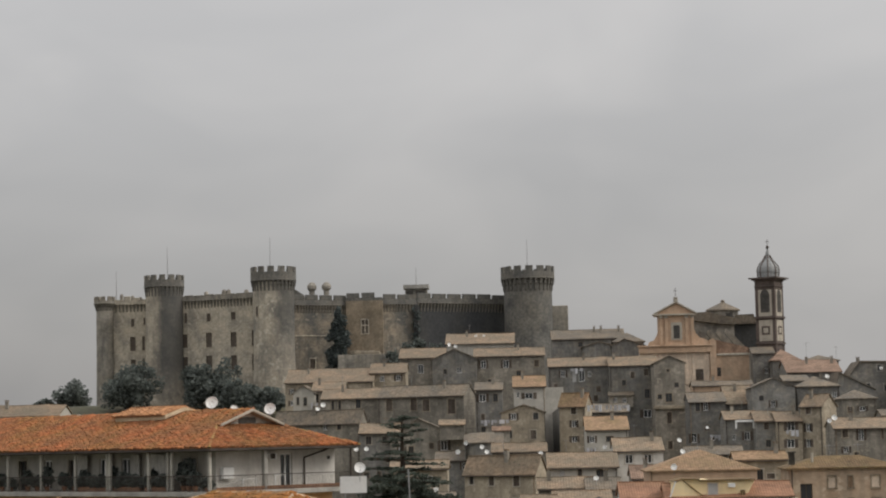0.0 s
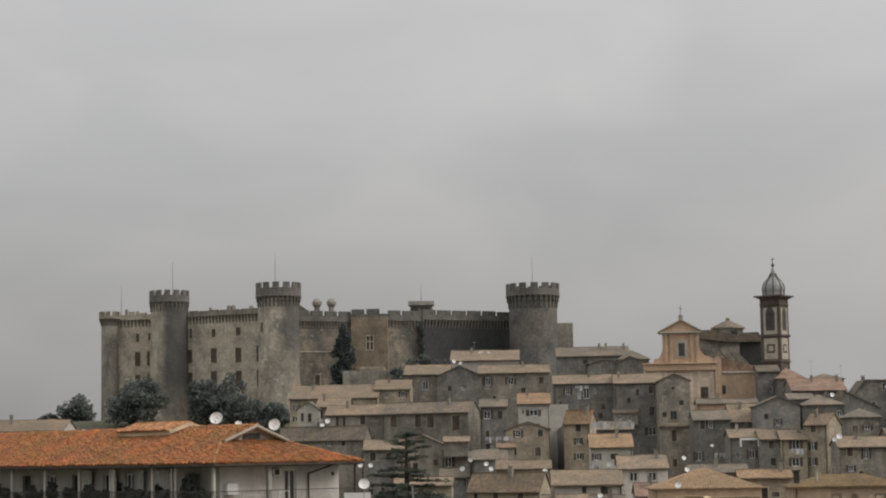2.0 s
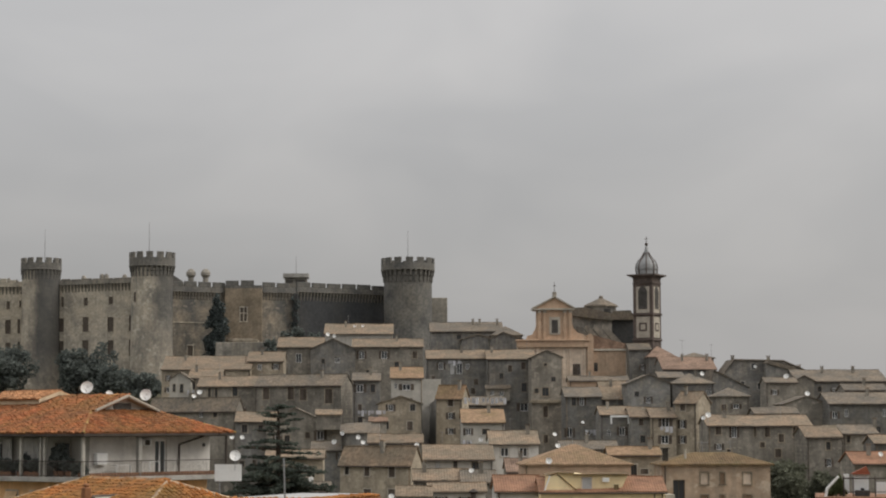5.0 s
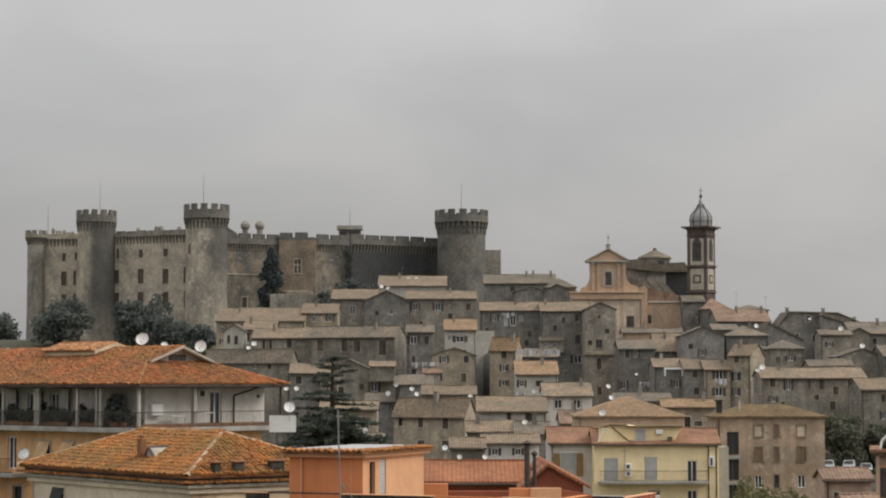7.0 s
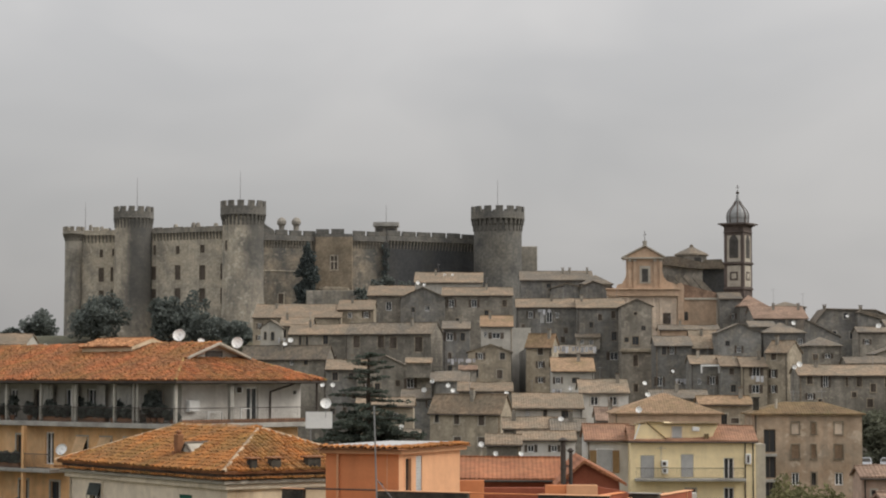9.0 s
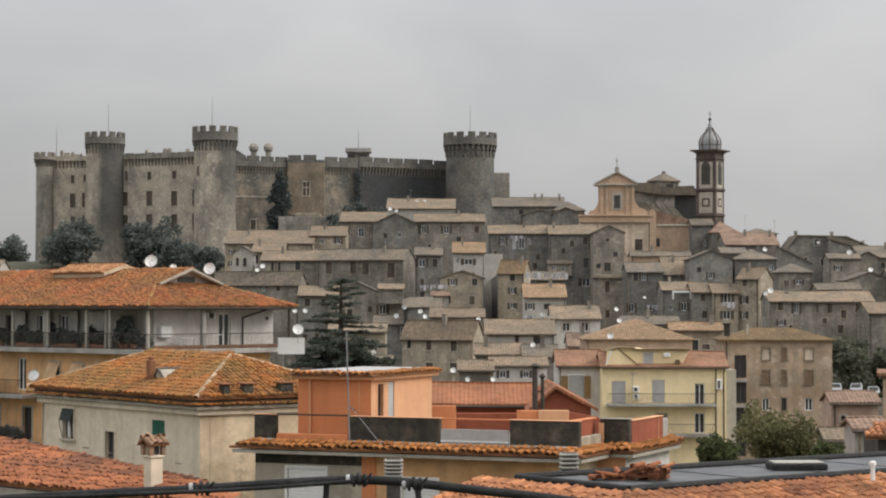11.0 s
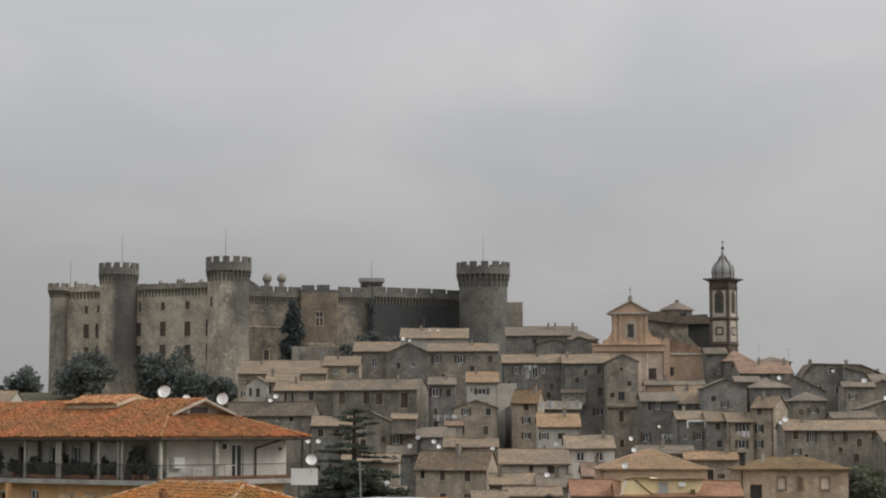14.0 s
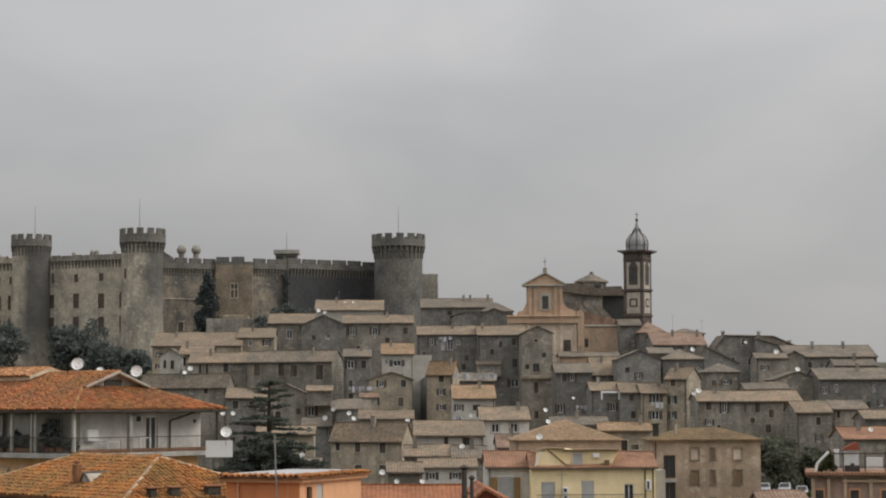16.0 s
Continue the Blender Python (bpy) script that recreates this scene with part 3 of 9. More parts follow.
def window(parent, x0, x1, z0, z1, style="dark", y=0.0, m=None, surround="trimstone", leaf="dark_wood"):
    """A window in an opening: frame with bars, panes, and shutters or surround as seen."""
    w, h = x1 - x0, z1 - z0
    t = min(0.09, w * 0.12)
    yb = y + 0.2
    if style == "blank":
        fr = part("window", boxes((x0, x1, yb - 0.08, yb, z0, z1)), "cream", parent, "walled-up window filled with pale render")
        s = 0.13
        part("surround", boxes((x0 - s, x0, y - 0.05, y + 0.06, z0, z1), (x1, x1 + s, y - 0.05, y + 0.06, z0, z1), (x0 - s, x1 + s, y - 0.05, y + 0.06, z1, z1 + s), (x0 - s * 1.3, x1 + s * 1.3, y - 0.09, y + 0.06, z0 - s, z0)), "castle_brown", fr)
        return fr
    bm = boxes((x0, x0 + t, yb - 0.06, yb, z0, z1), (x1 - t, x1, yb - 0.06, yb, z0, z1), (x0 + t, x1 - t, yb - 0.06, yb, z1 - t, z1), (x0 + t, x1 - t, yb - 0.06, yb, z0, z0 + t),
               (x0 + w / 2 - t / 2, x0 + w / 2 + t / 2, yb - 0.055, yb, z0 + t, z1 - t))
    light = style in ("white", "cross", "arch", "open")
    fr = part("window", bm, "white" if light else "dark_wood", parent)
    part("pane", boxes((x0 + t / 2, x0 + w / 2, yb + 0.004, yb + 0.03, z0, z1)), "glass", fr)
    part("pane", boxes((x0 + w / 2, x1 - t / 2, yb + 0.004, yb + 0.03, z0, z1)), "glass", fr)
    if style in ("dark", "cross", "arch"):
        s = 0.14
        part("surround", boxes((x0 - s, x0, y - 0.05, y + 0.06, z0, z1), (x1, x1 + s, y - 0.05, y + 0.06, z0, z1), (x0 - s, x1 + s, y - 0.05, y + 0.06, z1, z1 + s), (x0 - s * 1.3, x1 + s * 1.3, y - 0.09, y + 0.06, z0 - s, z0)), surround, fr)
    if style == "open":
        for a, b in ((x0 - w * 0.46, x0 - 0.01), (x1 + 0.01, x1 + w * 0.46)):
            part("shutter", bevelled(boxes((a, b, y - 0.07, y - 0.015, z0, z1)), 0.008), "dark_wood", fr)
    if style == "shut":
        s = 0.12
        part("surround", boxes((x0 - s, x0, y - 0.04, y + 0.06, z0, z1), (x1, x1 + s, y - 0.04, y + 0.06, z0, z1), (x0 - s, x1 + s, y - 0.04, y + 0.06, z1, z1 + s), (x0 - s * 1.4, x1 + s * 1.4, y - 0.1, y + 0.06, z0 - s, z0)), surround, fr)
        for a, b in ((x0 + 0.01, x0 + w / 2 - 0.01), (x0 + w / 2 + 0.01, x1 - 0.01)):
            part("shutter", bevelled(boxes((a, b, y + 0.04, y + 0.09, z0 + 0.01, z1 - 0.01)), 0.008), leaf, fr)
    if style in ("grey", "blind"):
        bm = bmesh.new()
        n = max(4, int(h / 0.12))
        prof = []
        for i in range(n):
            prof += [(y + 0.03, z0 + h * i / n + 0.01), (y + 0.03, z0 + h * (i + 0.8) / n), (y + 0.055, z0 + h * (i + 0.9) / n)]
        cols = [[bm.verts.new((xx, a, b)) for a, b in prof] for xx in (x0 + 0.02, x1 - 0.02)]
        for i in range(len(prof) - 1):
            bm.faces.new((cols[0][i], cols[1][i], cols[1][i + 1], cols[0][i + 1]))
        part("roller_shutter", bm, "shutter_grey" if style == "grey" else "white", fr)
        if w > 1.3:
            s = 0.12
            part("surround", boxes((x0 - s, x0, y - 0.04, y + 0.06, z0, z1), (x1, x1 + s, y - 0.04, y + 0.06, z0, z1), (x0 - s, x1 + s, y - 0.04, y + 0.06, z1, z1 + s)), "white", fr)
    return fr


def clip(poly, a, b, c):
    """The part of a plan polygon where a*x + b*y + c >= 0."""
    out = []
    for i in range(len(poly)):
        p, q = poly[i], poly[(i + 1) % len(poly)]
        fp, fq = a * p[0] + b * p[1] + c, a * q[0] + b * q[1] + c
        if fp >= 0:
            out.append(p)
        if fp * fq < 0:
            t = fp / (fp - fq)
            out.append((p[0] + t * (q[0] - p[0]), p[1] + t * (q[1] - p[1])))
    return out


def inside(poly, x, y):
    c = False
    for i in range(len(poly)):
        (x0, y0), (x1, y1) = poly[i], poly[(i + 1) % len(poly)]
        if (y0 > y) != (y1 > y) and x < (x1 - x0) * (y - y0) / (y1 - y0) + x0:
            c = not c
    return c


BARREL = [(math.cos(math.pi * i / 5), math.sin(math.pi * i / 5)) for i in range(6)]


def barrel_mesh(mat, pu=0.24, pv=0.38):
    """One clay cover tile, tapered, lying along +y, its low end thick."""
    vs, fs = [], []
    for y, r, lift in ((-0.05, 0.46 * pu, 0.11 * pu), (pv + 0.09, 0.37 * pu, 0.0)):
        for k in (1.0, 0.84):
            vs += [(c * r * k, y, s * r * k * 0.95 + lift) for c, s in BARREL]
    for i in range(5):
        fs += [(i, i + 1, 13 + i, 12 + i), (6 + i, 18 + i, 19 + i, 7 + i), (i, 6 + i, 7 + i, i + 1)]
    return flat_mesh("roof_tile", vs, fs, mat)


def tile_rows(origin, along, up, poly, pu=0.24, pv=0.38, seed=1, skip=0):
    """Vertices and faces of tapered cover tiles over the polygon (in the slope's own u, v), and the poses of the first ones."""
    rng = random.Random(seed)
    along, up = Vector(along).normalized(), Vector(up).normalized()
    nrm = along.cross(up).normalized()
    o = Vector(origin)
    us, vv = [p[0] for p in poly], [p[1] for p in poly]
    verts, faces, poses = [], [], []
    v = min(vv)
    while v < max(vv) - pv * 0.3:
        u = min(us) + pu / 2
        while u < max(us):
            if inside(poly, u, v + pv * 0.5):
                du, dv, tw, lf = rng.gauss(0, 0.016), rng.gauss(0, 0.045), rng.gauss(0, 0.05), abs(rng.gauss(0, 0.05 * pu))
                base = o + along * (u + du) + up * (v + dv) + nrm * lf
                a2, u2 = along + up * tw, up - along * tw
                if len(poses) < skip:
                    poses.append(Matrix((Vector((*a2, 0)), Vector((*u2, 0)), Vector((*nrm, 0)), (0, 0, 0, 1))).transposed())
                    poses[-1].translation = base
                    u += pu
                    continue
                k = len(verts)
                for y, r, lift in ((-0.05, 0.46 * pu, 0.11 * pu), (pv + 0.09, 0.37 * pu, 0.0)):
                    for c, s in BARREL:
                        verts.append(base + a2 * (c * r) + u2 * y + nrm * (s * r * 0.95 + lift))
                for i in range(5):
                    faces.append((k + i, k + i + 1, k + 7 + i, k + 6 + i))
                faces.append(tuple(k + i for i in range(5, -1, -1)))
            u += pu
        v += pv
    return verts, faces, poses


def slope(parent, origin, along, up, poly, mat, pu=0.24, pv=0.38, seed=1, pieces=0, thick=0.12, name="roof_slope"):
    """One roof slope: a solid bed, rows of barrel tiles over it, and the nearest tiles as pieces of their own."""
    along_v, up_v = Vector(along).normalized(), Vector(up).normalized()
    nrm = along_v.cross(up_v).normalized()
    bm = bmesh.new()
    top = [bm.verts.new(Vector(origin) + along_v * u + up_v * v) for u, v in poly]
    low = [bm.verts.new(Vector(origin) + along_v * u + up_v * v - nrm * thick) for u, v in poly]
    bm.faces.new(top)
    bm.faces.new(low[::-1])
    for i in range(len(poly)):
        j = (i + 1) % len(poly)
        bm.faces.new((top[j], top[i], low[i], low[j]))
    bed = part(name, bm, "tile_bed", parent)
    vs, fs, poses = tile_rows(origin, along, up, poly, pu, pv, seed, pieces)
    if vs:
        ob = part("roof_tiles", flat_mesh("roof_tiles", vs, fs, mat), mat, bed, smooth=False)
        ob["kind"] = "stuff"
    if poses:
        me = barrel_mesh(mat, pu, pv)
        for p in poses:
            t = part("roof_tile", me, mat, bed)
            t.matrix_basis = p
    return bed


def ridge_tiles(parent, a, b, mat, r=0.11, step=0.36):
    """A line of half-round ridge tiles from a to b."""
    a, b = Vector(a), Vector(b)
    d = (b - a).normalized()
    side = d.cross(Vector((0, 0, 1))).normalized()
    up = side.cross(d)
    vs, fs = [], []
    n = max(1, int((b - a).length / step))
    for i in range(n):
        k = len(vs)
        for t, rr in ((i * step - 0.03, r * 1.1), ((i + 1) * step, r * 0.92)):
            for c, s in BARREL:
                vs.append(a + d * t + side * c * rr + up * s * rr)
        fs += [(k + j, k + j + 1, k + 7 + j, k + 6 + j) for j in range(5)]
    return part("ridge_tiles", flat_mesh("ridge_tiles", vs, fs, mat), mat, parent)


def leafy(name, blobs, mat, parent, size=0.25, count=2500, seed=1, flat=1.0):
    """A crown of many small leaf clumps, scattered unevenly through overlapping clouds (x, y, z, rx, ry, rz)."""
    rng = np.random.default_rng(seed)
    vol = np.array([b[3] * b[4] * b[5] for b in blobs]) ** 0.7
    pick = rng.choice(len(blobs), count, p=vol / vol.sum())
    vs, fs = [], []
    for i in pick:
        bx, by, bz, rx, ry, rz = blobs[i]
        d = rng.normal(size=3)
        d /= np.linalg.norm(d)
        r = rng.random() ** 0.36 * 1.14
        r *= 0.82 + 0.3 * noise.noise(Vector((d[0] * 2 + bx, d[1] * 2 + by, d[2] * 2 + bz)))
        c = np.array((bx, by, bz)) + d * r * np.array((rx, ry, rz))
        k = len(vs)
        s = size * (0.55 + 0.9 * rng.random())
        if flat < 1:
            a, b2 = rng.normal(size=3), rng.normal(size=3)
            a[2] *= flat
            b2[2] *= flat
        else:
            # leaves turn outwards and up to the light
            face = d * 0.4 + np.array((0, 0, 0.5)) + rng.normal(size=3) * 0.8
            a = np.cross(face, rng.normal(size=3))
            b2 = np.cross(face, a)
        a, b2 = a / np.linalg.norm(a) * s, b2 / np.linalg.norm(b2) * s
        n2 = np.cross(a, b2) / s * 0.3
        vs += [c - a, c - b2 * 0.6 + n2, c + a, c + b2 * 0.6 + n2]
        fs += [(k, k + 1, k + 2), (k, k + 2, k + 3)]
    return part(name, flat_mesh(name, vs, fs, mat), mat, parent)


def tree(x, y, z, height, spread, label, mat="leaf", seed=1, count=5000, leaf=0.35, trunk_part=0.3, category="tree", root=0.5):
    rng = random.Random(seed)
    t = thing("tree" if category == "tree" else "shrub", label, category, pose(x, y, z))
    bm = bmesh.new()
    h0 = height * trunk_part
    ring(bm, [(height * 0.04, -root), (height * 0.026, h0 * 0.5), (height * 0.02, h0), (height * 0.012, height * 0.7)], 8)
    blobs = []
    for i in range(16):
        a = i * 2.4 + rng.random()
        rr = spread * (0.15 + 0.5 * rng.random())
        zz = h0 + (height - h0) * (0.06 + 0.80 * rng.random())
        k = 1 - 0.45 * abs((zz - h0) / (height - h0) - 0.4)
        p = (rr * k * math.cos(a), rr * k * math.sin(a), zz)
        rod(bm, (0, 0, min(zz * 0.7, height * 0.62)), p, height * 0.008, 5)
        s = spread * (0.2 + 0.2 * rng.random())
        blobs.append((*p, s, s, s * 0.85))
        for j in range(2):
            q = s * 0.45
            blobs.append((p[0] + rng.uniform(-1, 1) * s, p[1] + rng.uniform(-1, 1) * s, p[2] + rng.uniform(-0.5, 1) * s, q, q, q))
    blobs.append((0, 0, h0 + (height - h0) * 0.5, spread * 0.5, spread * 0.5, (height - h0) * 0.45))
    part("trunk", bm, "bark", t)
    leafy("crown", blobs, mat, t, leaf, count, seed)
    return t


ROOF_PITCH = math.tan(radians(17))


def chimney(parent, x, y, z, h=1.2, w=0.5, mat="wall_grey"):
    c = part("chimney", boxes((x - w / 2, x + w / 2, y - w / 2, y + w / 2, z - 0.6, z + h)), mat, parent)
    part("cap", boxes((x - w * 0.65, x + w * 0.65, y - w * 0.65, y + w * 0.65, z + h + 0.14, z + h + 0.22), (x - w / 2, x - w / 2 + 0.1, y - w / 2, y + w / 2, z + h, z + h + 0.14), (x + w / 2 - 0.1, x + w / 2, y - w / 2, y + w / 2, z + h, z + h + 0.14)), "roof_old", c)


def house(x, y, w, z_eave, z_ridge, run, z_base, kind="front", wall="wall_grey", roof="roof_old", windows=(), turn=0.0, peak=0.5, chimneys=(), label=""):
    """A village house: front wall at y from x to x + w, pierced by windows (x, z, w, h, style); roof with ridge along the front,
    a gable to the front, a hip, or a single slope."""
    names = {"wall_grey": "grey rendered", "wall_dark": "dark rubble stone", "wall_tan": "tan rendered", "wall_pale": "pale rendered", "wall_white": "white rendered",
             "pink": "faded pink rendered", "ochre": "ochre rendered", "brick": "weathered brown rendered", "yellow": "yellow rendered"}
    tops = {"front": "a lichened clay-tile roof", "gable": "a gabled clay-tile roof", "hip": "a hipped clay-tile roof", "shed": "a single-pitch tile roof"}
    t = thing("house", label or names.get(wall, "old") + " village house under " + tops[kind], "house", pose(x, y, 0, 0, 0, turn), "village houses on the hill")
    back = run * 2 if kind in ("gable", "hip") else run + min(run, 4.0)
    bm = bmesh.new()
    ops = [(a - ww / 2, a + ww / 2, c - hh / 2, c + hh / 2) for a, c, ww, hh, _ in windows]
    done = pierced_wall(bm, w, z_base, z_eave, ops)
    for a, b in (((w, 0), (w, back)), ((w, back), (0, back)), ((0, back), (0, 0))):
        bm.faces.new([bm.verts.new(p) for p in ((*a, z_base), (*b, z_base), (*b, z_eave), (*a, z_eave))])
    if kind == "gable":
        for yy in (0.0, back):
            bm.faces.new([bm.verts.new(p) for p in ((0, yy, z_eave), (w, yy, z_eave), (w * peak, yy, z_ridge))])
    else:
        zb = z_eave if kind == "hip" else z_ridge - (z_ridge - z_eave) * (back - run) / run
        if kind == "front":
            for xx in (0.0, w):
                bm.faces.new([bm.verts.new(p) for p in ((xx, 0, z_eave), (xx, run, z_ridge), (xx, back, zb), (xx, back, z_eave))])
        if kind == "shed":
            for xx in (0.0, w):
                bm.faces.new([bm.verts.new(p) for p in ((xx, 0, z_eave), (xx, run, z_ridge), (xx, run, z_eave))])
    part("wall", bm, wall, t)
    # a wall close behind the windows, coloured as dark as an unlit room
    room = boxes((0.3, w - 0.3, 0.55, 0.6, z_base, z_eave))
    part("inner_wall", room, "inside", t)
    o, th = 0.35, 0.16
    k = (z_ridge - z_eave) / max(run, 0.1)

    def sheet(pts, name="roof_slope"):
        bm = bmesh.new()
        top = [bm.verts.new((p[0], p[1], p[2] + th)) for p in pts]
        low = [bm.verts.new((p[0], p[1], p[2])) for p in pts]
        bm.faces.new(top)
        bm.faces.new(low[::-1])
        for i in range(len(pts)):
            j = (i + 1) % len(pts)
            bm.faces.new((low[i], low[j], top[j], top[i]))
        part(name, bm, roof, t)

    def rows(y0, z0, y1, z1, x0, x1, name="roof_slope"):
        # the eave and ridge sag and waver slightly, as on old roofs
        n = max(3, int((x1 - x0) / 1.4))
        bm = bmesh.new()
        cols = []
        for i in range(n + 1):
            xx = x0 + (x1 - x0) * i / n
            dz = 0.16 * noise.noise(Vector((xx * 0.3 + x, y, z_eave))) + 0.06 * noise.noise(Vector((xx * 1.3, y, x)))
            cols.append([bm.verts.new(p) for p in ((xx, y0, z0 + dz * 0.5), (xx, y0, z0 + dz * 0.5 + th), (xx, y1, z1 + dz + th), (xx, y1, z1 + dz))])
        for a, b in zip(cols, cols[1:]):
            for i in range(4):
                bm.faces.new((a[i], b[i], b[(i + 1) % 4], a[(i + 1) % 4]))
        bm.faces.new(cols[0])
        bm.faces.new(cols[-1][::-1])
        part(name, bm, roof, t)

    if kind == "front":
        rows(-o, z_eave - o * k, run, z_ridge, -o * 0.6, w + o * 0.6)
        rows(run, z_ridge, back + o, z_ridge - k * (back + o - run), -o * 0.6, w + o * 0.6)
        rows(run - 0.14, z_ridge + 0.05, run + 0.14, z_ridge + 0.05, -o * 0.6, w + o * 0.6, "roof_ridge")
    elif kind == "shed":
        rows(-o, z_eave - o * k, run + 0.1, z_ridge + 0.1 * k, -o * 0.6, w + o * 0.6)
    elif kind == "gable":
        px = w * peak
        kl, kr = (z_ridge - z_eave) / px, (z_ridge - z_eave) / (w - px)
        sheet(((-o, -o, z_eave - o * kl), (px, -o, z_ridge), (px, back + o, z_ridge), (-o, back + o, z_eave - o * kl)))
        sheet(((px, -o, z_ridge), (w + o, -o, z_eave - o * kr), (w + o, back + o, z_eave - o * kr), (px, back + o, z_ridge)))
    else:
        hx = min(run, w * 0.5 - 0.05)
        e = z_eave - o * k
        p = [(-o, -o, e), (w + o, -o, e), (w + o, back + o, e), (-o, back + o, e)]
        r0, r1 = (hx, run, z_ridge), (w - hx, run, z_ridge)
        sheet((p[0], p[1], r1, r0))
        sheet((p[2], p[3], r0, r1))
        sheet((p[3], p[0], r0))
        sheet((p[1], p[2], r1))
    for (a, c, ww, hh, style), op in zip(windows, ops):
        if op in done:
            window(t, *op, style, surround={"brick": "castle_brown", "wall_dark": "wall_grey", "wall_grey": "wall_tan"}.get(wall, "trimstone"), leaf="shutter_faded" if wall == "brick" else "dark_wood")
    if kind == "front":
        # added dark rod that draws the shadow line under the eave
        part("gutter", rod(bmesh.new(), (-0.2, -o - 0.08, z_eave - o * k), (w + 0.2, -o - 0.08, z_eave - o * k - 0.03), 0.075, 6), "iron", t)
    if kind in ("front", "hip"):
        px = 0.25 if int(x * 7) % 2 else w - 0.25
        part("drainpipe", rod(bmesh.new(), (px, -0.07, z_base), (px, -0.07, z_eave - 0.1), 0.06, 6), "iron" if int(x) % 3 else "roof_old", t)
    for cx, cy in chimneys:
        chimney(t, cx, cy, z_eave + k * cy + 0.1)
    return t


def prism(outline, y0, y1):
    """A solid with an upright outline of (x, z) pairs, from y0 to y1."""
    bm = bmesh.new()
    a = [bm.verts.new((x, y0, z)) for x, z in outline]
    b = [bm.verts.new((x, y1, z)) for x, z in outline]
    bm.faces.new(a)
    bm.faces.new(b[::-1])
    for i in range(len(outline)):
        j = (i + 1) % len(outline)
        bm.faces.new((a[i], a[j], b[j], b[i]))
    return bm


# ---- the castle ----
castle = thing("castle", "grey-brown tuff castle with crenellated round towers on the hilltop", "castle", pose(0, 0, 0))


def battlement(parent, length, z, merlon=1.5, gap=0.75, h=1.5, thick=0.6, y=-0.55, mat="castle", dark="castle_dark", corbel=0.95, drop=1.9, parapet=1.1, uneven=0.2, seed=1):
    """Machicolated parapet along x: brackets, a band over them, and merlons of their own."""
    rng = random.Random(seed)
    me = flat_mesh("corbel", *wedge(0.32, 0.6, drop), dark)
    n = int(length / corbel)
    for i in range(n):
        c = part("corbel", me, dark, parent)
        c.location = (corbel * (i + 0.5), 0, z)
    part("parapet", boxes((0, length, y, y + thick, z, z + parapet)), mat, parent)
    x, top = 0.15, z + parapet
    mm = {}
    while x < length - merlon * 0.5:
        k = rng.choice((0, 1, 2))
        if k not in mm:
            bm = boxes((0, merlon, y, y + thick, 0, h * (1 - uneven * k * 0.5)))
            mm[k] = bevel_mesh(bm, 0.08, mat)
        o = part("merlon", mm[k], mat, parent)
        o.location = (x, 0, top)
        x += merlon + gap


def bevel_mesh(bm, w, mat, name="block"):
    bevelled(bm, w)
    bmesh.ops.recalc_face_normals(bm, faces=bm.faces)
    me = bpy.data.meshes.new(name)
    bm.to_mesh(me)
    bm.free()
    me.materials.append(M[mat])
    return me


def wedge(w, out, h):
    """A stepped bracket that grows outwards to its top; local y is towards the wall, its top at z = 0."""
    prof = [(0.02, -h), (-out * 0.3, -h * 0.82), (-out * 0.38, -h * 0.5), (-out * 0.75, -h * 0.4), (-out * 0.8, -h * 0.16), (-out, -h * 0.1), (-out, 0.0), (0.02, 0.0)]
    vs = [(-w / 2, a, b) for a, b in prof] + [(w / 2, a, b) for a, b in prof]
    n = len(prof)
    fs = [tuple(range(n)), tuple(range(2 * n - 1, n - 1, -1))] + [(i, i + n, (i + 1) % n + n, (i + 1) % n) for i in range(n)]
    return vs, fs


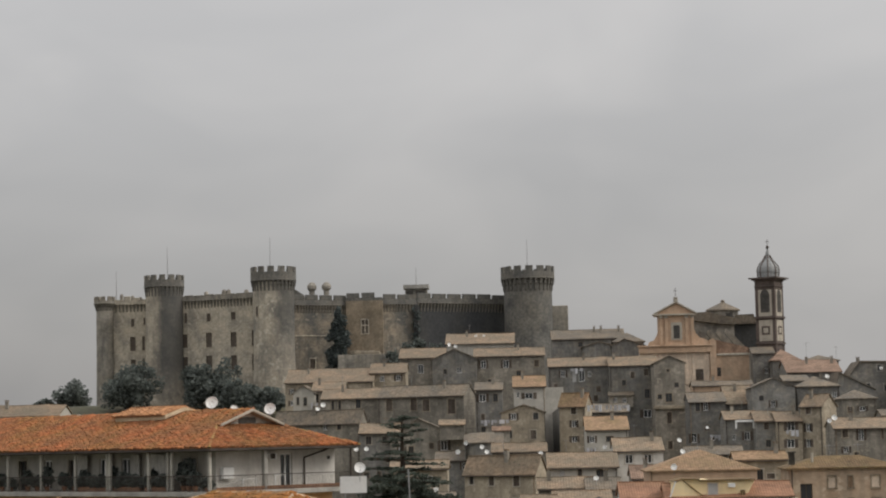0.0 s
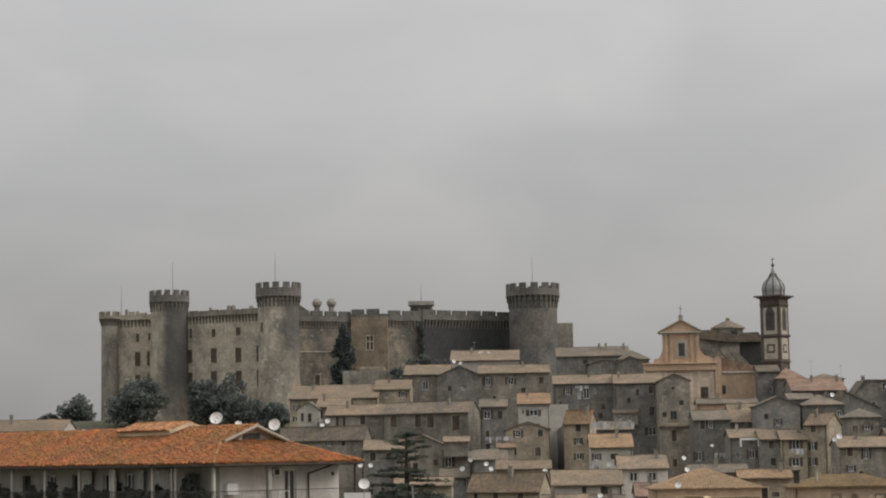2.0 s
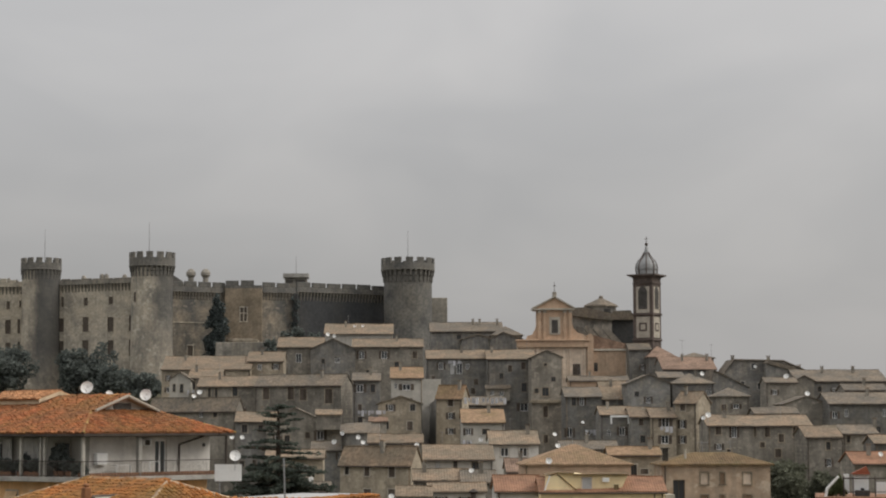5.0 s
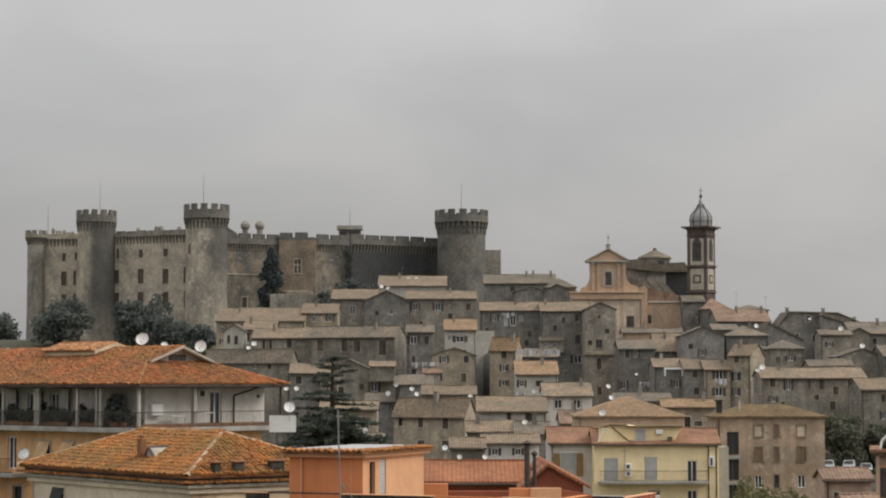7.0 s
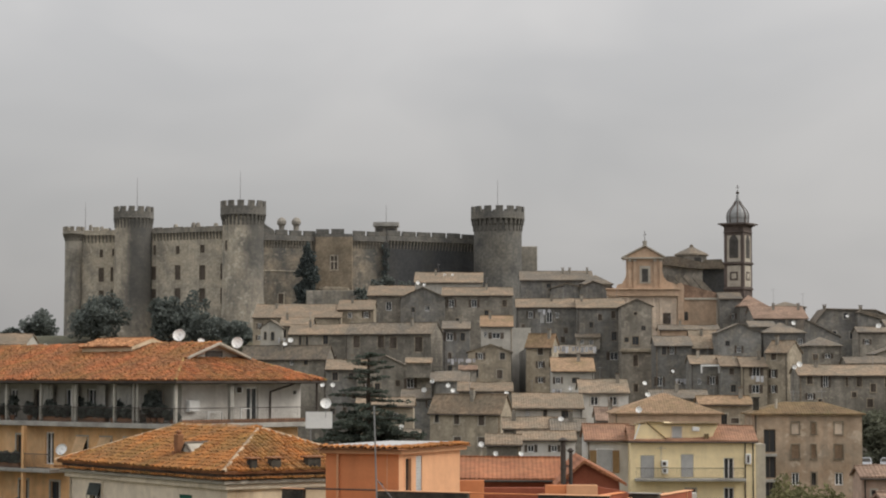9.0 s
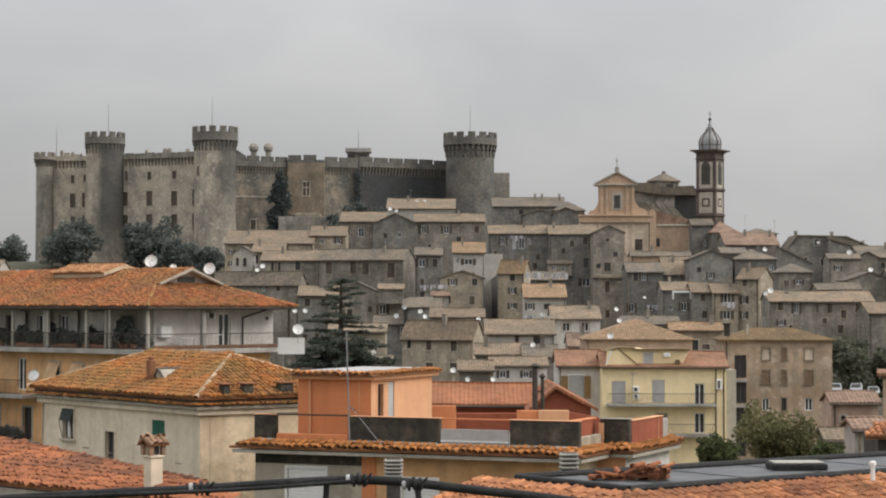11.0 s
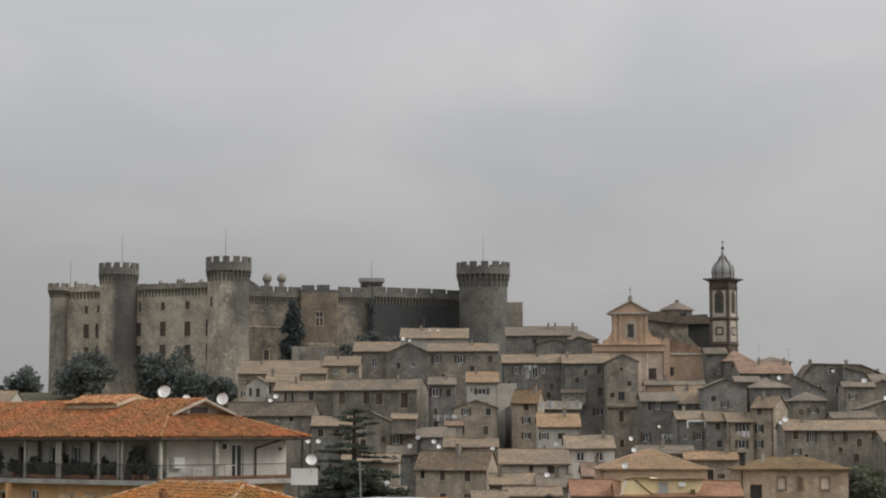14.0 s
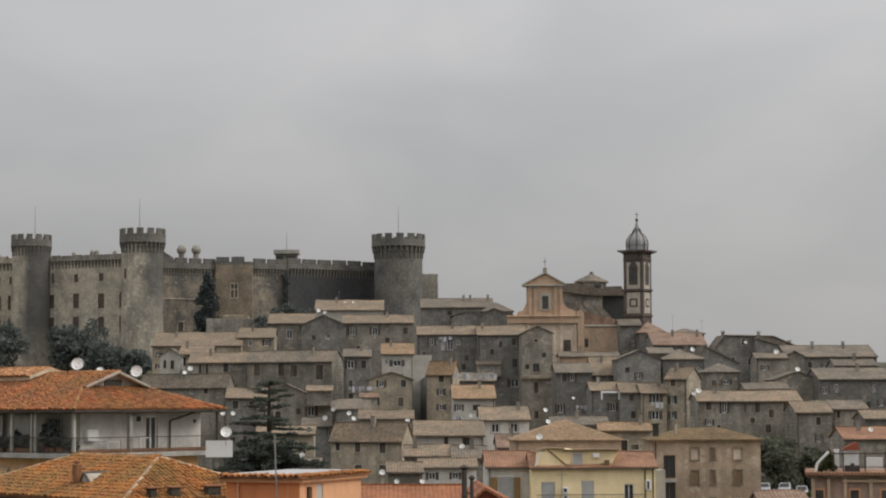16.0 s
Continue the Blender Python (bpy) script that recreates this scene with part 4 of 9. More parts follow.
def round_tower(x, y, r, r_top, z0, z_corbel, z_par, z_mer, z_top, mat="castle_mid", top="castle_dark", n_mer=12, n_cor=30, start=0.0, slits=()):
    """A round tower: battered shaft, ring of brackets, parapet and merlons."""
    bm = bmesh.new()
    hgt = z_corbel - z0
    ring(bm, [(r * 1.05, z0), (r * 1.02, z0 + hgt * 0.35), (r, z0 + hgt * 0.6), (r, z_par)], 48)
    t = part("round_tower", bm, mat, castle)
    t.location = (x, y, 0)
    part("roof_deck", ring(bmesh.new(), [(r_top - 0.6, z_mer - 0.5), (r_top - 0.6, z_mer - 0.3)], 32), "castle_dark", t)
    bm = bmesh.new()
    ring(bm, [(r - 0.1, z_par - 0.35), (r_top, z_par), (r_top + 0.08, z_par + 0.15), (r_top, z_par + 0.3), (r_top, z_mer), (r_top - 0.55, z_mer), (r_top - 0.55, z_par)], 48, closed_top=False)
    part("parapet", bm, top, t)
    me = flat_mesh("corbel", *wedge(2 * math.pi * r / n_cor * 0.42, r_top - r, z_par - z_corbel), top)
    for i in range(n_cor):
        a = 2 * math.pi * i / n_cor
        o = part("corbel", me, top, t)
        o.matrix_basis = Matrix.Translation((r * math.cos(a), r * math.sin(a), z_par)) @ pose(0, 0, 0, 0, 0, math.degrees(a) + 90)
    bm = bmesh.new()
    span = 2 * math.pi / n_mer * 0.62
    sects = []
    for i in range(5):
        a = -span / 2 + span * i / 4 - math.pi / 2
        sects.append([bm.verts.new((q * math.cos(a), q * math.sin(a), zz)) for q, zz in ((r_top, 0), (r_top, z_top - z_mer), (r_top - 0.55, z_top - z_mer), (r_top - 0.55, 0))])
    for a, b in zip(sects, sects[1:]):
        for i in range(4):
            bm.faces.new((a[i], a[(i + 1) % 4], b[(i + 1) % 4], b[i]))
    bm.faces.new(sects[0])
    bm.faces.new(sects[-1][::-1])
    bmesh.ops.recalc_face_normals(bm, faces=bm.faces)
    mm = bpy.data.meshes.new("merlon")
    bm.to_mesh(mm)
    bm.free()
    mm.materials.append(M[top])
    for i in range(n_mer):
        o = part("merlon", mm, top, t)
        o.matrix_basis = pose(0, 0, z_mer, 0, 0, start + 360 / n_mer * i)
    for ang, z, w, h in slits:
        a = radians(ang - 90)
        s = part("window", boxes((-w / 2, w / 2, -0.06, 0.25, -h / 2, h / 2)), "castle_shutter", t)
        s.matrix_basis = Matrix.Translation((r * 1.0 * math.cos(a), r * 1.0 * math.sin(a), z)) @ pose(0, 0, 0, 0, 0, ang)
        f = part("surround", boxes((-w / 2 - 0.2, -w / 2, -0.15, 0.3, -h / 2, h / 2), (w / 2, w / 2 + 0.2, -0.15, 0.3, -h / 2, h / 2), (-w / 2 - 0.2, w / 2 + 0.2, -0.15, 0.3, h / 2, h / 2 + 0.25), (-w / 2 - 0.25, w / 2 + 0.25, -0.2, 0.3, -h / 2 - 0.2, -h / 2)), "castle", s)
    return t


def curtain(x0, y0, x1, y1, z0, z1, stone, windows=(), crown=True, **kw):
    """A length of castle wall from (x0, y0) to (x1, y1), with windows (distance along, z, w, h, style) and its battlement."""
    length, ang = math.hypot(x1 - x0, y1 - y0), math.degrees(math.atan2(y1 - y0, x1 - x0))
    bm = bmesh.new()
    ops = [(a - w / 2, a + w / 2, z - h / 2, z + h / 2) for a, z, w, h, _ in windows]
    done = pierced_wall(bm, length, z0, z1, ops, reveal=0.5)
    for f in (((0, 0), (0, 3)), ((length, 0), (length, 3)), ((0, 3), (length, 3))):
        bm.faces.new([bm.verts.new(p) for p in ((*f[0], z0), (*f[1], z0), (*f[1], z1), (*f[0], z1))])
    bm.faces.new([bm.verts.new(p) for p in ((0, 0, z1), (length, 0, z1), (length, 3, z1), (0, 3, z1))])
    w = part("curtain_wall", bm, stone, castle)
    w.matrix_basis = pose(x0, y0, 0, 0, 0, ang)
    for (a, z, ww, hh, style), op in zip(windows, ops):
        if op in done:
            a0, a1, c0, c1 = op
            p = part("window", boxes((a0, a1, 0.2, 0.26, c0, c1)), "castle_shutter", w)
            s = 0.22
            part("surround", boxes((a0 - s, a0, -0.06, 0.3, c0, c1), (a1, a1 + s, -0.06, 0.3, c0, c1), (a0 - s, a1 + s, -0.06, 0.3, c1, c1 + s), (a0 - s * 1.4, a1 + s * 1.4, -0.14, 0.3, c0 - s, c0)), "castle", w)
            if style == "cross":
                part("mullion", boxes(((a0 + a1) / 2 - 0.13, (a0 + a1) / 2 + 0.13, 0.05, 0.198, c0, c1), (a0, a1, 0.06, 0.196, (c0 + c1) / 2 + 0.2, (c0 + c1) / 2 + 0.45)), "castle", w)
    if crown:
        battlement(w, length, z1 + 0.002, **kw)
    return w


def pole(x, y, z0, z1, r=0.06, label="thin metal flagpole on a castle tower"):
    t = thing("flagpole", label, "flagpole", pose(x, y, z0))
    part("pole", ring(bmesh.new(), [(r * 1.6, -0.3), (r * 1.4, (z1 - z0) * 0.3), (r * 0.6, z1 - z0)], 8), "metal", t)
    return t


DISH = None


def satellite_dish(x, y, z, size=0.9, turn=20, tilt=25, label="white satellite dish on a short mast on a roof"):
    """A dish: bowl, mast, and feed arm with its head."""
    t = thing("satellite_dish", label, "satellite dish", pose(x, y, z, 0, 0, turn) @ Matrix.Scale(size, 4), "satellite dishes on the roofs")
    bm = bmesh.new()
    ring(bm, [(0.5, 0.14), (0.515, 0.13), (0.36, 0.06), (0.18, 0.015), (0.02, 0.0), (0.02, -0.02), (0.2, -0.008), (0.5, 0.12)], 20, closed_top=False)
    b = part("bowl", bm, "white", t, smooth=True)
    b.matrix_basis = pose(0, -0.1, 0.0, 90 - tilt + 5, 0, 0)
    part("mast", rod(bmesh.new(), (0, 0.08, -1.3), (0, 0.08, 0.1), 0.03), "metal", t)
    a = part("feed_arm", rod(bmesh.new(), (0, -0.12, -0.45), (0, -0.62, -0.1), 0.018), "metal", t)
    part("feed_head", rod(bmesh.new(), (0, -0.66, -0.12), (0, -0.54, -0.06), 0.05), "white", a)
    return t


# ---- large buildings of their own ----
def face_wall(parent, origin, turn, length, z0, z1, mat, windows=(), name="wall", surround="trimstone"):
    """A pierced wall under a thing: it starts at origin (x, y) and runs along its own x, turned by turn degrees."""
    bm = bmesh.new()
    ops = [(a - w / 2, a + w / 2, z - h / 2, z + h / 2) for a, z, w, h, _ in windows]
    done = pierced_wall(bm, length, z0, z1, ops)
    box(bm, 0, length, 0.5, 0.55, z0, z1)
    w = part(name, bm, mat, parent)
    w.matrix_basis = pose(*origin, 0, 0, 0, turn)
    for (a, z, ww, hh, style), op in zip(windows, ops):
        if op in done:
            window(w, *op, style, surround=surround)
    return w


def hip_roof(parent, lx, ly, z, half, rise, mat, pieces=0, pu=0.24, seed=1, gablet=0.0, ridge_mat="ridge"):
    """A hipped roof over 0..lx, 0..ly with its ridge along y; barrel tiles on the two slopes that can be seen, plain ones behind.
    With a gablet the front hip stops that far in and a small gable stands on it."""
    s = math.hypot(half, rise)
    c, k = half / s, rise / s
    g = gablet or half
    gs, ov = s * g / half, 0.55
    tip = g - ov if gablet else half
    slope(parent, (0, 0, z), (1, 0, 0), (0, c, k), [(0, 0), (lx, 0), (lx - g, gs), (g, gs)] if lx > 2 * g + 0.05 else [(0, 0), (lx, 0), (lx / 2, s)], mat, pu=pu, seed=seed)
    side = [(0, 0), (ly, 0), (ly - g, gs), (ly - tip, gs), (ly - tip, s), (half, s)] if gablet else [(0, 0), (ly, 0), (ly - half, s), (half, s)]
    slope(parent, (0, ly, z), (0, -1, 0), (c, 0, k), side, mat, pu=pu, seed=seed + 1, pieces=pieces)
    bm = bmesh.new()
    gz = z + rise * g / half
    top = [(lx, 0, z), (lx, ly, z), (lx - half, ly - half, z + rise), (lx - half, tip, z + rise)] + ([(lx - g, tip, gz), (lx - g, g, gz)] if gablet else [])
    bm.faces.new([bm.verts.new(p) for p in top])
    bm.faces.new([bm.verts.new(p) for p in ((lx, ly, z), (0, ly, z), (half, ly - half, z + rise), (lx - half, ly - half, z + rise))])
    part("back_slope", bm, "roof_rust", parent)
    for a, b in (((0, 0, z), (g, g, gz)), ((lx, 0, z), (lx - g, g, gz)), ((0, ly, z), (half, ly - half, z + rise)), ((half, tip, z + rise), (half, ly - half, z + rise))):
        ridge_tiles(parent, a, b, ridge_mat)
    if gablet:
        gw = part("gable_wall", prism([(g, gz - 0.3), (lx - g, gz - 0.3), (lx - g, gz), (lx / 2, z + rise - 0.06), (g, gz)], g, g + 0.25), "wall_pale", parent)
        # flat plate on the gable, the hole's shade painted as its colour
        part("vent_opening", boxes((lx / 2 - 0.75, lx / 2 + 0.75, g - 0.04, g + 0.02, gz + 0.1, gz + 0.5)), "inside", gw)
        for x0, x1 in ((g - 0.15, lx / 2), (lx - g + 0.15, lx / 2)):
            part("bargeboard", prism([(x0, gz - 0.06), (x0, gz + 0.08), (x1, z + rise + 0.11), (x1, z + rise - 0.03)], tip - 0.12, tip - 0.02), "trimstone", gw, "pale painted bargeboard")
            part("verge_soffit", prism([(x0, gz - 0.10), (x0, gz - 0.02), (x1, z + rise - 0.02), (x1, z + rise - 0.10)], tip - 0.015, g), "wall_pale", gw)


def railing(parent, a, b, z, h=1.0, step=0.14, mat="iron"):
    a, b = Vector((*a, z)), Vector((*b, z))
    r = part("railing", rod(bmesh.new(), a + Vector((0, 0, h)), b + Vector((0, 0, h)), 0.03, 6), mat, parent)
    bm = bmesh.new()
    n = int((b - a).length / step)
    for i in range(n + 1):
        p = a.lerp(b, i / n)
        rod(bm, p, p + Vector((0, 0, h)), 0.011, 4)
    rod(bm, a + Vector((0, 0, 0.1)), b + Vector((0, 0, 0.1)), 0.018, 5)
    o = part("baluster_run", bm, mat, r)
    o["kind"] = "stuff"
    return r


def balcony_block():
    """The apartment house with the tiled hip roof and the roofed terrace under it."""
    t = thing("apartment_house", "apartment house with orange hip roof and columned roof terrace", "house", pose(-19.5, 132, 0, 0, 0, 48))
    ze, half, rise = 17.88, 6.6, 2.45
    hip_roof(t, 13.2, 42, ze, half, rise, "tile_orange", pu=0.29, seed=11, gablet=4.0)
    # dark colour chosen to deepen the shadow below the eave
    part("soffit", boxes((0.15, 13.05, 0.15, 41.8, ze - 0.22, ze - 0.12)), "dark_wood", t)
    part("gutter", boxes((-0.06, 0.05, 0, 42, ze - 0.16, ze - 0.03), (0, 13.2, -0.06, 0.05, ze - 0.16, ze - 0.03)), "iron", t)
    z1 = 15.1
    face_wall(t, (2.2, 2.0), 0, 10.5, z1, ze - 0.2, "wall_white", [(6.1, z1 + 1.2, 1.05, 2.25, "white")])
    face_wall(t, (2.2, 40), -90, 38, z1, ze - 0.2, "wall_pale", [(35.3, z1 + 1.1, 1.5, 2.1, "dark"), (28.47, z1 + 1.15, 0.95, 2.1, "white"), (26.0, z1 + 1.15, 0.95, 2.1, "white"), (22.6, z1 + 1.1, 1.2, 2.1, "dark"), (19.5, z1 + 1.1, 0.95, 2.1, "white"), (16.5, z1 + 1.1, 1.0, 2.1, "dark")])
    # pale curtains drawn between the columns
    for y0, y1 in ((6.8, 8.6), (9.6, 10.5), (12.6, 13.2), (15.4, 16.6)):
        bm = bmesh.new()
        n = int((y1 - y0) / 0.09)
        cols = [[bm.verts.new((1.9 + 0.035 * math.sin(q * 1.7), y0 + (y1 - y0) * q / n, zz)) for zz in (z1 + 0.06, ze - 0.35)] for q in range(n + 1)]
        for p, q in zip(cols, cols[1:]):
            bm.faces.new((p[0], q[0], q[1], p[1]))
        part("curtain", bm, "curtain_cloth", t, "pale hanging outdoor curtain")
    part("side_wall", boxes((12.45, 12.7, 2.56, 40, z1, ze - 0.23)), "wall_white", t)
    part("terrace_slab", bevelled(boxes((0.25, 13.0, 0.25, 41.5, z1 - 0.32, z1)), 0.03), "concrete", t)
    for y in (0.7, 4.5, 4.9, 6.93, 11.1, 11.4, 15.0, 19.0, 23.0, 27.0):
        part("column", bevelled(boxes((0.5, 0.7, y - 0.1, y + 0.1, z1, ze - 0.2)), 0.02), "wall_pale", t)
    for x in (5.2,):
        part("column", bevelled(boxes((x - 0.15, x + 0.15, 0.5, 0.8, z1, ze - 0.2)), 0.02), "concrete", t)
    part("post", rod(bmesh.new(), (12.8, 0.5, z1 - 0.2), (12.8, 0.5, ze - 0.15), 0.08), "iron", t)
    part("ac_unit", bevelled(boxes((2.5, 3.4, 1.6, 1.95, z1 + 0.75, z1 + 1.5)), 0.03), "white", t, "white outdoor air-conditioning unit")
    part("drainpipe", rod(rod(bmesh.new(), (9.8, 1.88, z1), (9.8, 1.88, ze - 0.75), 0.06), (9.8, 1.88, ze - 0.76), (10.6, 0.3, ze - 0.2), 0.06), "iron", t)
    part("drying_rack", boxes((6.4, 7.3, 1.0, 1.06, z1 + 0.9, z1 + 0.94), (6.4, 6.46, 1.0, 1.06, z1, z1 + 0.9), (7.24, 7.3, 1.0, 1.06, z1, z1 + 0.9)), "white", t)
    fan = part("ac_unit", bevelled(boxes((6.45, 7.1, 1.55, 1.95, ze - 0.85, ze - 0.38)), 0.03), "white", t, "white outdoor air-conditioning unit")
    part("fan_grille", boxes((6.52, 6.9, 1.51, 1.549, ze - 0.8, ze - 0.44)), "iron", fan)
    part("wall_vent", boxes((12.0, 12.25, 1.97, 1.998, z1 + 1.85, z1 + 2.08)), "inside", t)
    for y in (6.1, 8.2):
        part("garden_chair", boxes((1.2, 1.65, y, y + 0.45, z1 + 0.4, z1 + 0.45), (1.6, 1.65, y, y + 0.45, z1 + 0.45, z1 + 0.9), (1.2, 1.24, y, y + 0.04, z1, z1 + 0.4), (1.2, 1.24, y + 0.41, y + 0.45, z1, z1 + 0.4)), "white", t)
    part("terrace_table", boxes((3.6, 4.9, 1.0, 1.5, z1 + 0.7, z1 + 0.74), (3.65, 3.7, 1.05, 1.1, z1, z1 + 0.7), (4.8, 4.85, 1.05, 1.1, z1, z1 + 0.7)), "white", t)
    railing(t, (0.4, 0.4), (0.4, 30), z1)
    railing(t, (0.4, 0.4), (12.6, 0.4), z1)
    part("skirting", boxes((1.0, 12.6, 0.5, 0.54, z1, z1 + 0.26)), "roof_rust", t)
    # storey below, with awning shutters pushed out
    z0 = 1.0
    face_wall(t, (1.1, 40), -90, 39, z0, z1 - 0.33, "apricot", [(25.3, 13.25, 1.0, 2.2, "white"), (29.0, 13.4, 1.1, 1.35, "dark"), (31.55, 13.4, 1.1, 1.35, "dark"), (34.05, 13.4, 1.1, 1.35, "dark"), (36.6, 13.7, 0.8, 0.8, "white"), (22.0, 13.0, 1.0, 2.2, "dark"), (22.4, 9.9, 1.0, 2.2, "dark"), (26.0, 9.9, 1.0, 2.2, "dark")])
    for yy in (11.0, 8.45, 5.95):
        sh = part("awning_shutter", boxes((-0.03, 0.03, -0.62, 0.62, -0.05, 0.02)), "shutter_ochre", t, "ochre louvred shutter propped open")
        sh.location = (1.02, yy, 14.1)
        for i in range(13):
            a = i / 13
            part("slat", boxes((-0.56 * a - 0.03, -0.56 * a + 0.01, -0.6, 0.6, -1.32 * a - 0.1, -1.32 * a)), "shutter_ochre", sh)
        for e in (-0.62, 0.57):
            part("stay", rod(bmesh.new(), (0.0, e + 0.025, -1.25), (-0.56, e + 0.025, -1.3), 0.015, 5), "iron", sh)
    face_wall(t, (1.1, 1.1), 0, 10.5, z0, z1 - 0.33, "apricot", [(4.0, 13.4, 1.0, 1.6, "dark")])
    part("end_wall", boxes((11.35, 11.6, 1.7, 40, z0, z1 - 0.33)), "apricot", t)
    for zz in (11.9, 8.7):
        part("balcony_slab", bevelled(boxes((-0.45, 1.05, 12.6, 30, zz - 0.25, zz)), 0.03), "concrete", t)
        railing(t, (-0.35, 12.7), (-0.35, 30), zz)
        part("column", boxes((-0.4, -0.15, 15.6, 15.85, zz, zz + 2.9)), "apricot", t)
    # raised roof light
    light = part("roof_lantern", prism([(5.0, 19.3), (8.2, 19.3), (8.2, 20.16), (6.6, 20.66), (5.0, 20.16)], 10.7, 16.3), "hip_warm", t)
    slope(light, (4.84, 16.5, 20.2), (0, -1, 0), (1.78, 0, 0.56), [(0, 0), (5.95, 0), (5.95, 1.86), (0, 1.86)], "tile_apricot", seed=5, name="lantern_roof", thick=0.06)
    slope(light, (8.36, 10.55, 20.2), (0, 1, 0), (-1.78, 0, 0.56), [(0, 0), (5.95, 0), (5.95, 1.86), (0, 1.86)], "tile_apricot", seed=6, name="lantern_roof", thick=0.06)
    ridge_tiles(light, (6.6, 10.5, 20.78), (6.6, 16.5, 20.78), "tile_apricot")
    for x0 in (4.8, 8.4):
        part("bargeboard", prism([(x0, 19.98), (x0, 20.18), (6.6, 20.76), (6.6, 20.5)], 10.42, 10.54), "hip_warm", light, "cream painted bargeboard")
    return t


def plant_pot(x, y, z, h=1.1, seed=1, mat="leaf", label="leafy potted plant on a terrace"):
    t = thing("potted_plant", label, "plant", pose(x, y, z), "potted plants on the terrace")
    part("pot", ring(bmesh.new(), [(0.13, 0), (0.2, 0.32), (0.22, 0.36), (0.17, 0.36)], 12), "roof_rust", t)
    leafy("leaves", [(0, 0, h * 0.65, 0.4, 0.4, h * 0.38), (0.2, 0.1, h * 0.5, 0.3, 0.3, 0.3), (-0.2, 0, h * 0.55, 0.3, 0.3, 0.3)], mat, t, 0.14, 420, seed)


def rail_planter(y0, y1, seed, x=0.75, z=15.1):
    t = thing("planter", "long planter of dark leafy plants behind an iron rail", "planter", pose(-19.5, 132, 0, 0, 0, 48), "planters on the terrace")
    part("trough", bevelled(boxes((x, x + 0.3, y0, y1, z, z + 0.32)), 0.02), "roof_rust", t)
    rng = random.Random(seed)
    leafy("leaves", [(x + 0.15 + rng.uniform(-0.1, 0.1), y0 + (y1 - y0) * (i + 0.5) / 9, z + 0.5 + rng.uniform(0, 0.25), 0.3, 0.5, rng.uniform(0.25, 0.55)) for i in range(9)], "leaf", t, 0.12, 1500, seed)


def hip_roof_house():
    """The cream house with the golden hip roof."""
    t = thing("house", "cream rendered house with golden lichened hip tile roof", "house", pose(-11.45, 92, 0, 0, 0, 36.9))
    ze = 13.62
    hip_roof(t, 9.0, 16.9, ze + 0.27, 4.5, 1.77, "tile_gold", pu=0.24, seed=21, ridge_mat="ridge_pale")
    part("eave_board", boxes((0.22, 8.78, 0.22, 16.7, ze - 0.05, ze + 0.17)), "dark_wood", t)
    part("cornice", bevelled(boxes((0.12, 8.9, 0.12, 16.8, ze - 0.3, ze - 0.14)), 0.03), "trimstone", t)
    part("cornice_band", bevelled(boxes((0.3, 8.7, 0.3, 16.6, ze - 0.55, ze - 0.302)), 0.03), "hip_wall", t)
    sv, sf, _ = tile_rows((-0.05, 16.95, ze - 0.1), (0, -1, 0), (1, 0, 0.1), [(0, 0), (17, 0), (17, 0.3), (0, 0.3)], 0.24, 0.3, 23)
    part("eave_tiles", flat_mesh("eave_tiles", sv, sf, "tile_gold"), "tile_gold", t)["kind"] = "stuff"
    sv, sf, _ = tile_rows((-0.05, -0.05, ze - 0.1), (1, 0, 0), (0, 1, 0.1), [(0, 0), (9, 0), (9, 0.3), (0, 0.3)], 0.24, 0.3, 24)
    part("eave_tiles", flat_mesh("eave_tiles", sv, sf, "tile_gold"), "tile_gold", t)["kind"] = "stuff"
    z0 = 1.0
    face_wall(t, (0.5, 16.4), -90, 15.9, z0, ze - 0.552, "hip_wall", [(3.0, 12.1, 1.15, 1.45, "dark"), (7.4, 11.3, 0.95, 1.3, "dark"), (12.1, 12.15, 1.2, 1.1, "plain")], surround="hip_wall")
    face_wall(t, (0.5, 0.5), 0, 8.0, z0, ze - 0.552, "hip_warm")
    part("end_wall", boxes((8.2, 8.5, 1.05, 16.4, z0, ze - 0.552), (0.5, 8.2, 16.1, 16.4, z0, ze - 0.552)), "hip_wall", t)
    part("roller_blind", boxes((0.52, 0.58, 3.74, 4.9, 12.0, 12.68)), "shutter_green", t, "green roller blind half down")
    # half-open blind held out by stays
    bl = part("blind", boxes((-0.62, 0.0, -0.62, 0.62, -0.02, 0.02)), "blind_cloth", t, "dark cloth blind propped outwards")
    bl.matrix_basis = Matrix.Translation((0.46, 13.4, 12.86)) @ pose(0, 0, 0, 0, -72, 0)
    for e in (-0.6, 0.6):
        part("stay", rod(bmesh.new(), (0.45, 13.4 + e, 11.4), (0.25, 13.4 + e, 12.26), 0.02, 5), "iron", t)
    part("white_curtain", boxes((0.62, 0.66, 12.95, 13.2, 11.42, 12.4), (0.62, 0.66, 13.5, 13.75, 11.42, 12.4)), "white", t)
    part("window_sill", bevelled(boxes((0.3, 0.5, 12.7, 14.1, 11.28, 11.36)), 0.01), "trimstone", t)
    for y0, y1, z0, z1 in ((11.2, 11.9, 11.0, 11.06), (8.7, 9.2, 10.9, 10.94), (4.9, 5.6, 10.85, 10.9), (2.1, 2.7, 10.8, 10.85)):
        part("stain_patch", boxes((0.492, 0.498, y0, y1, z0, z1)), "castle_brown", t)
    # vent dormer and little chimneys
    d = part("roof_vent", bevelled(boxes((1.25, 1.6, 6.52, 6.88, 14.1, 15.4)), 0.04), "tile_bed", t)
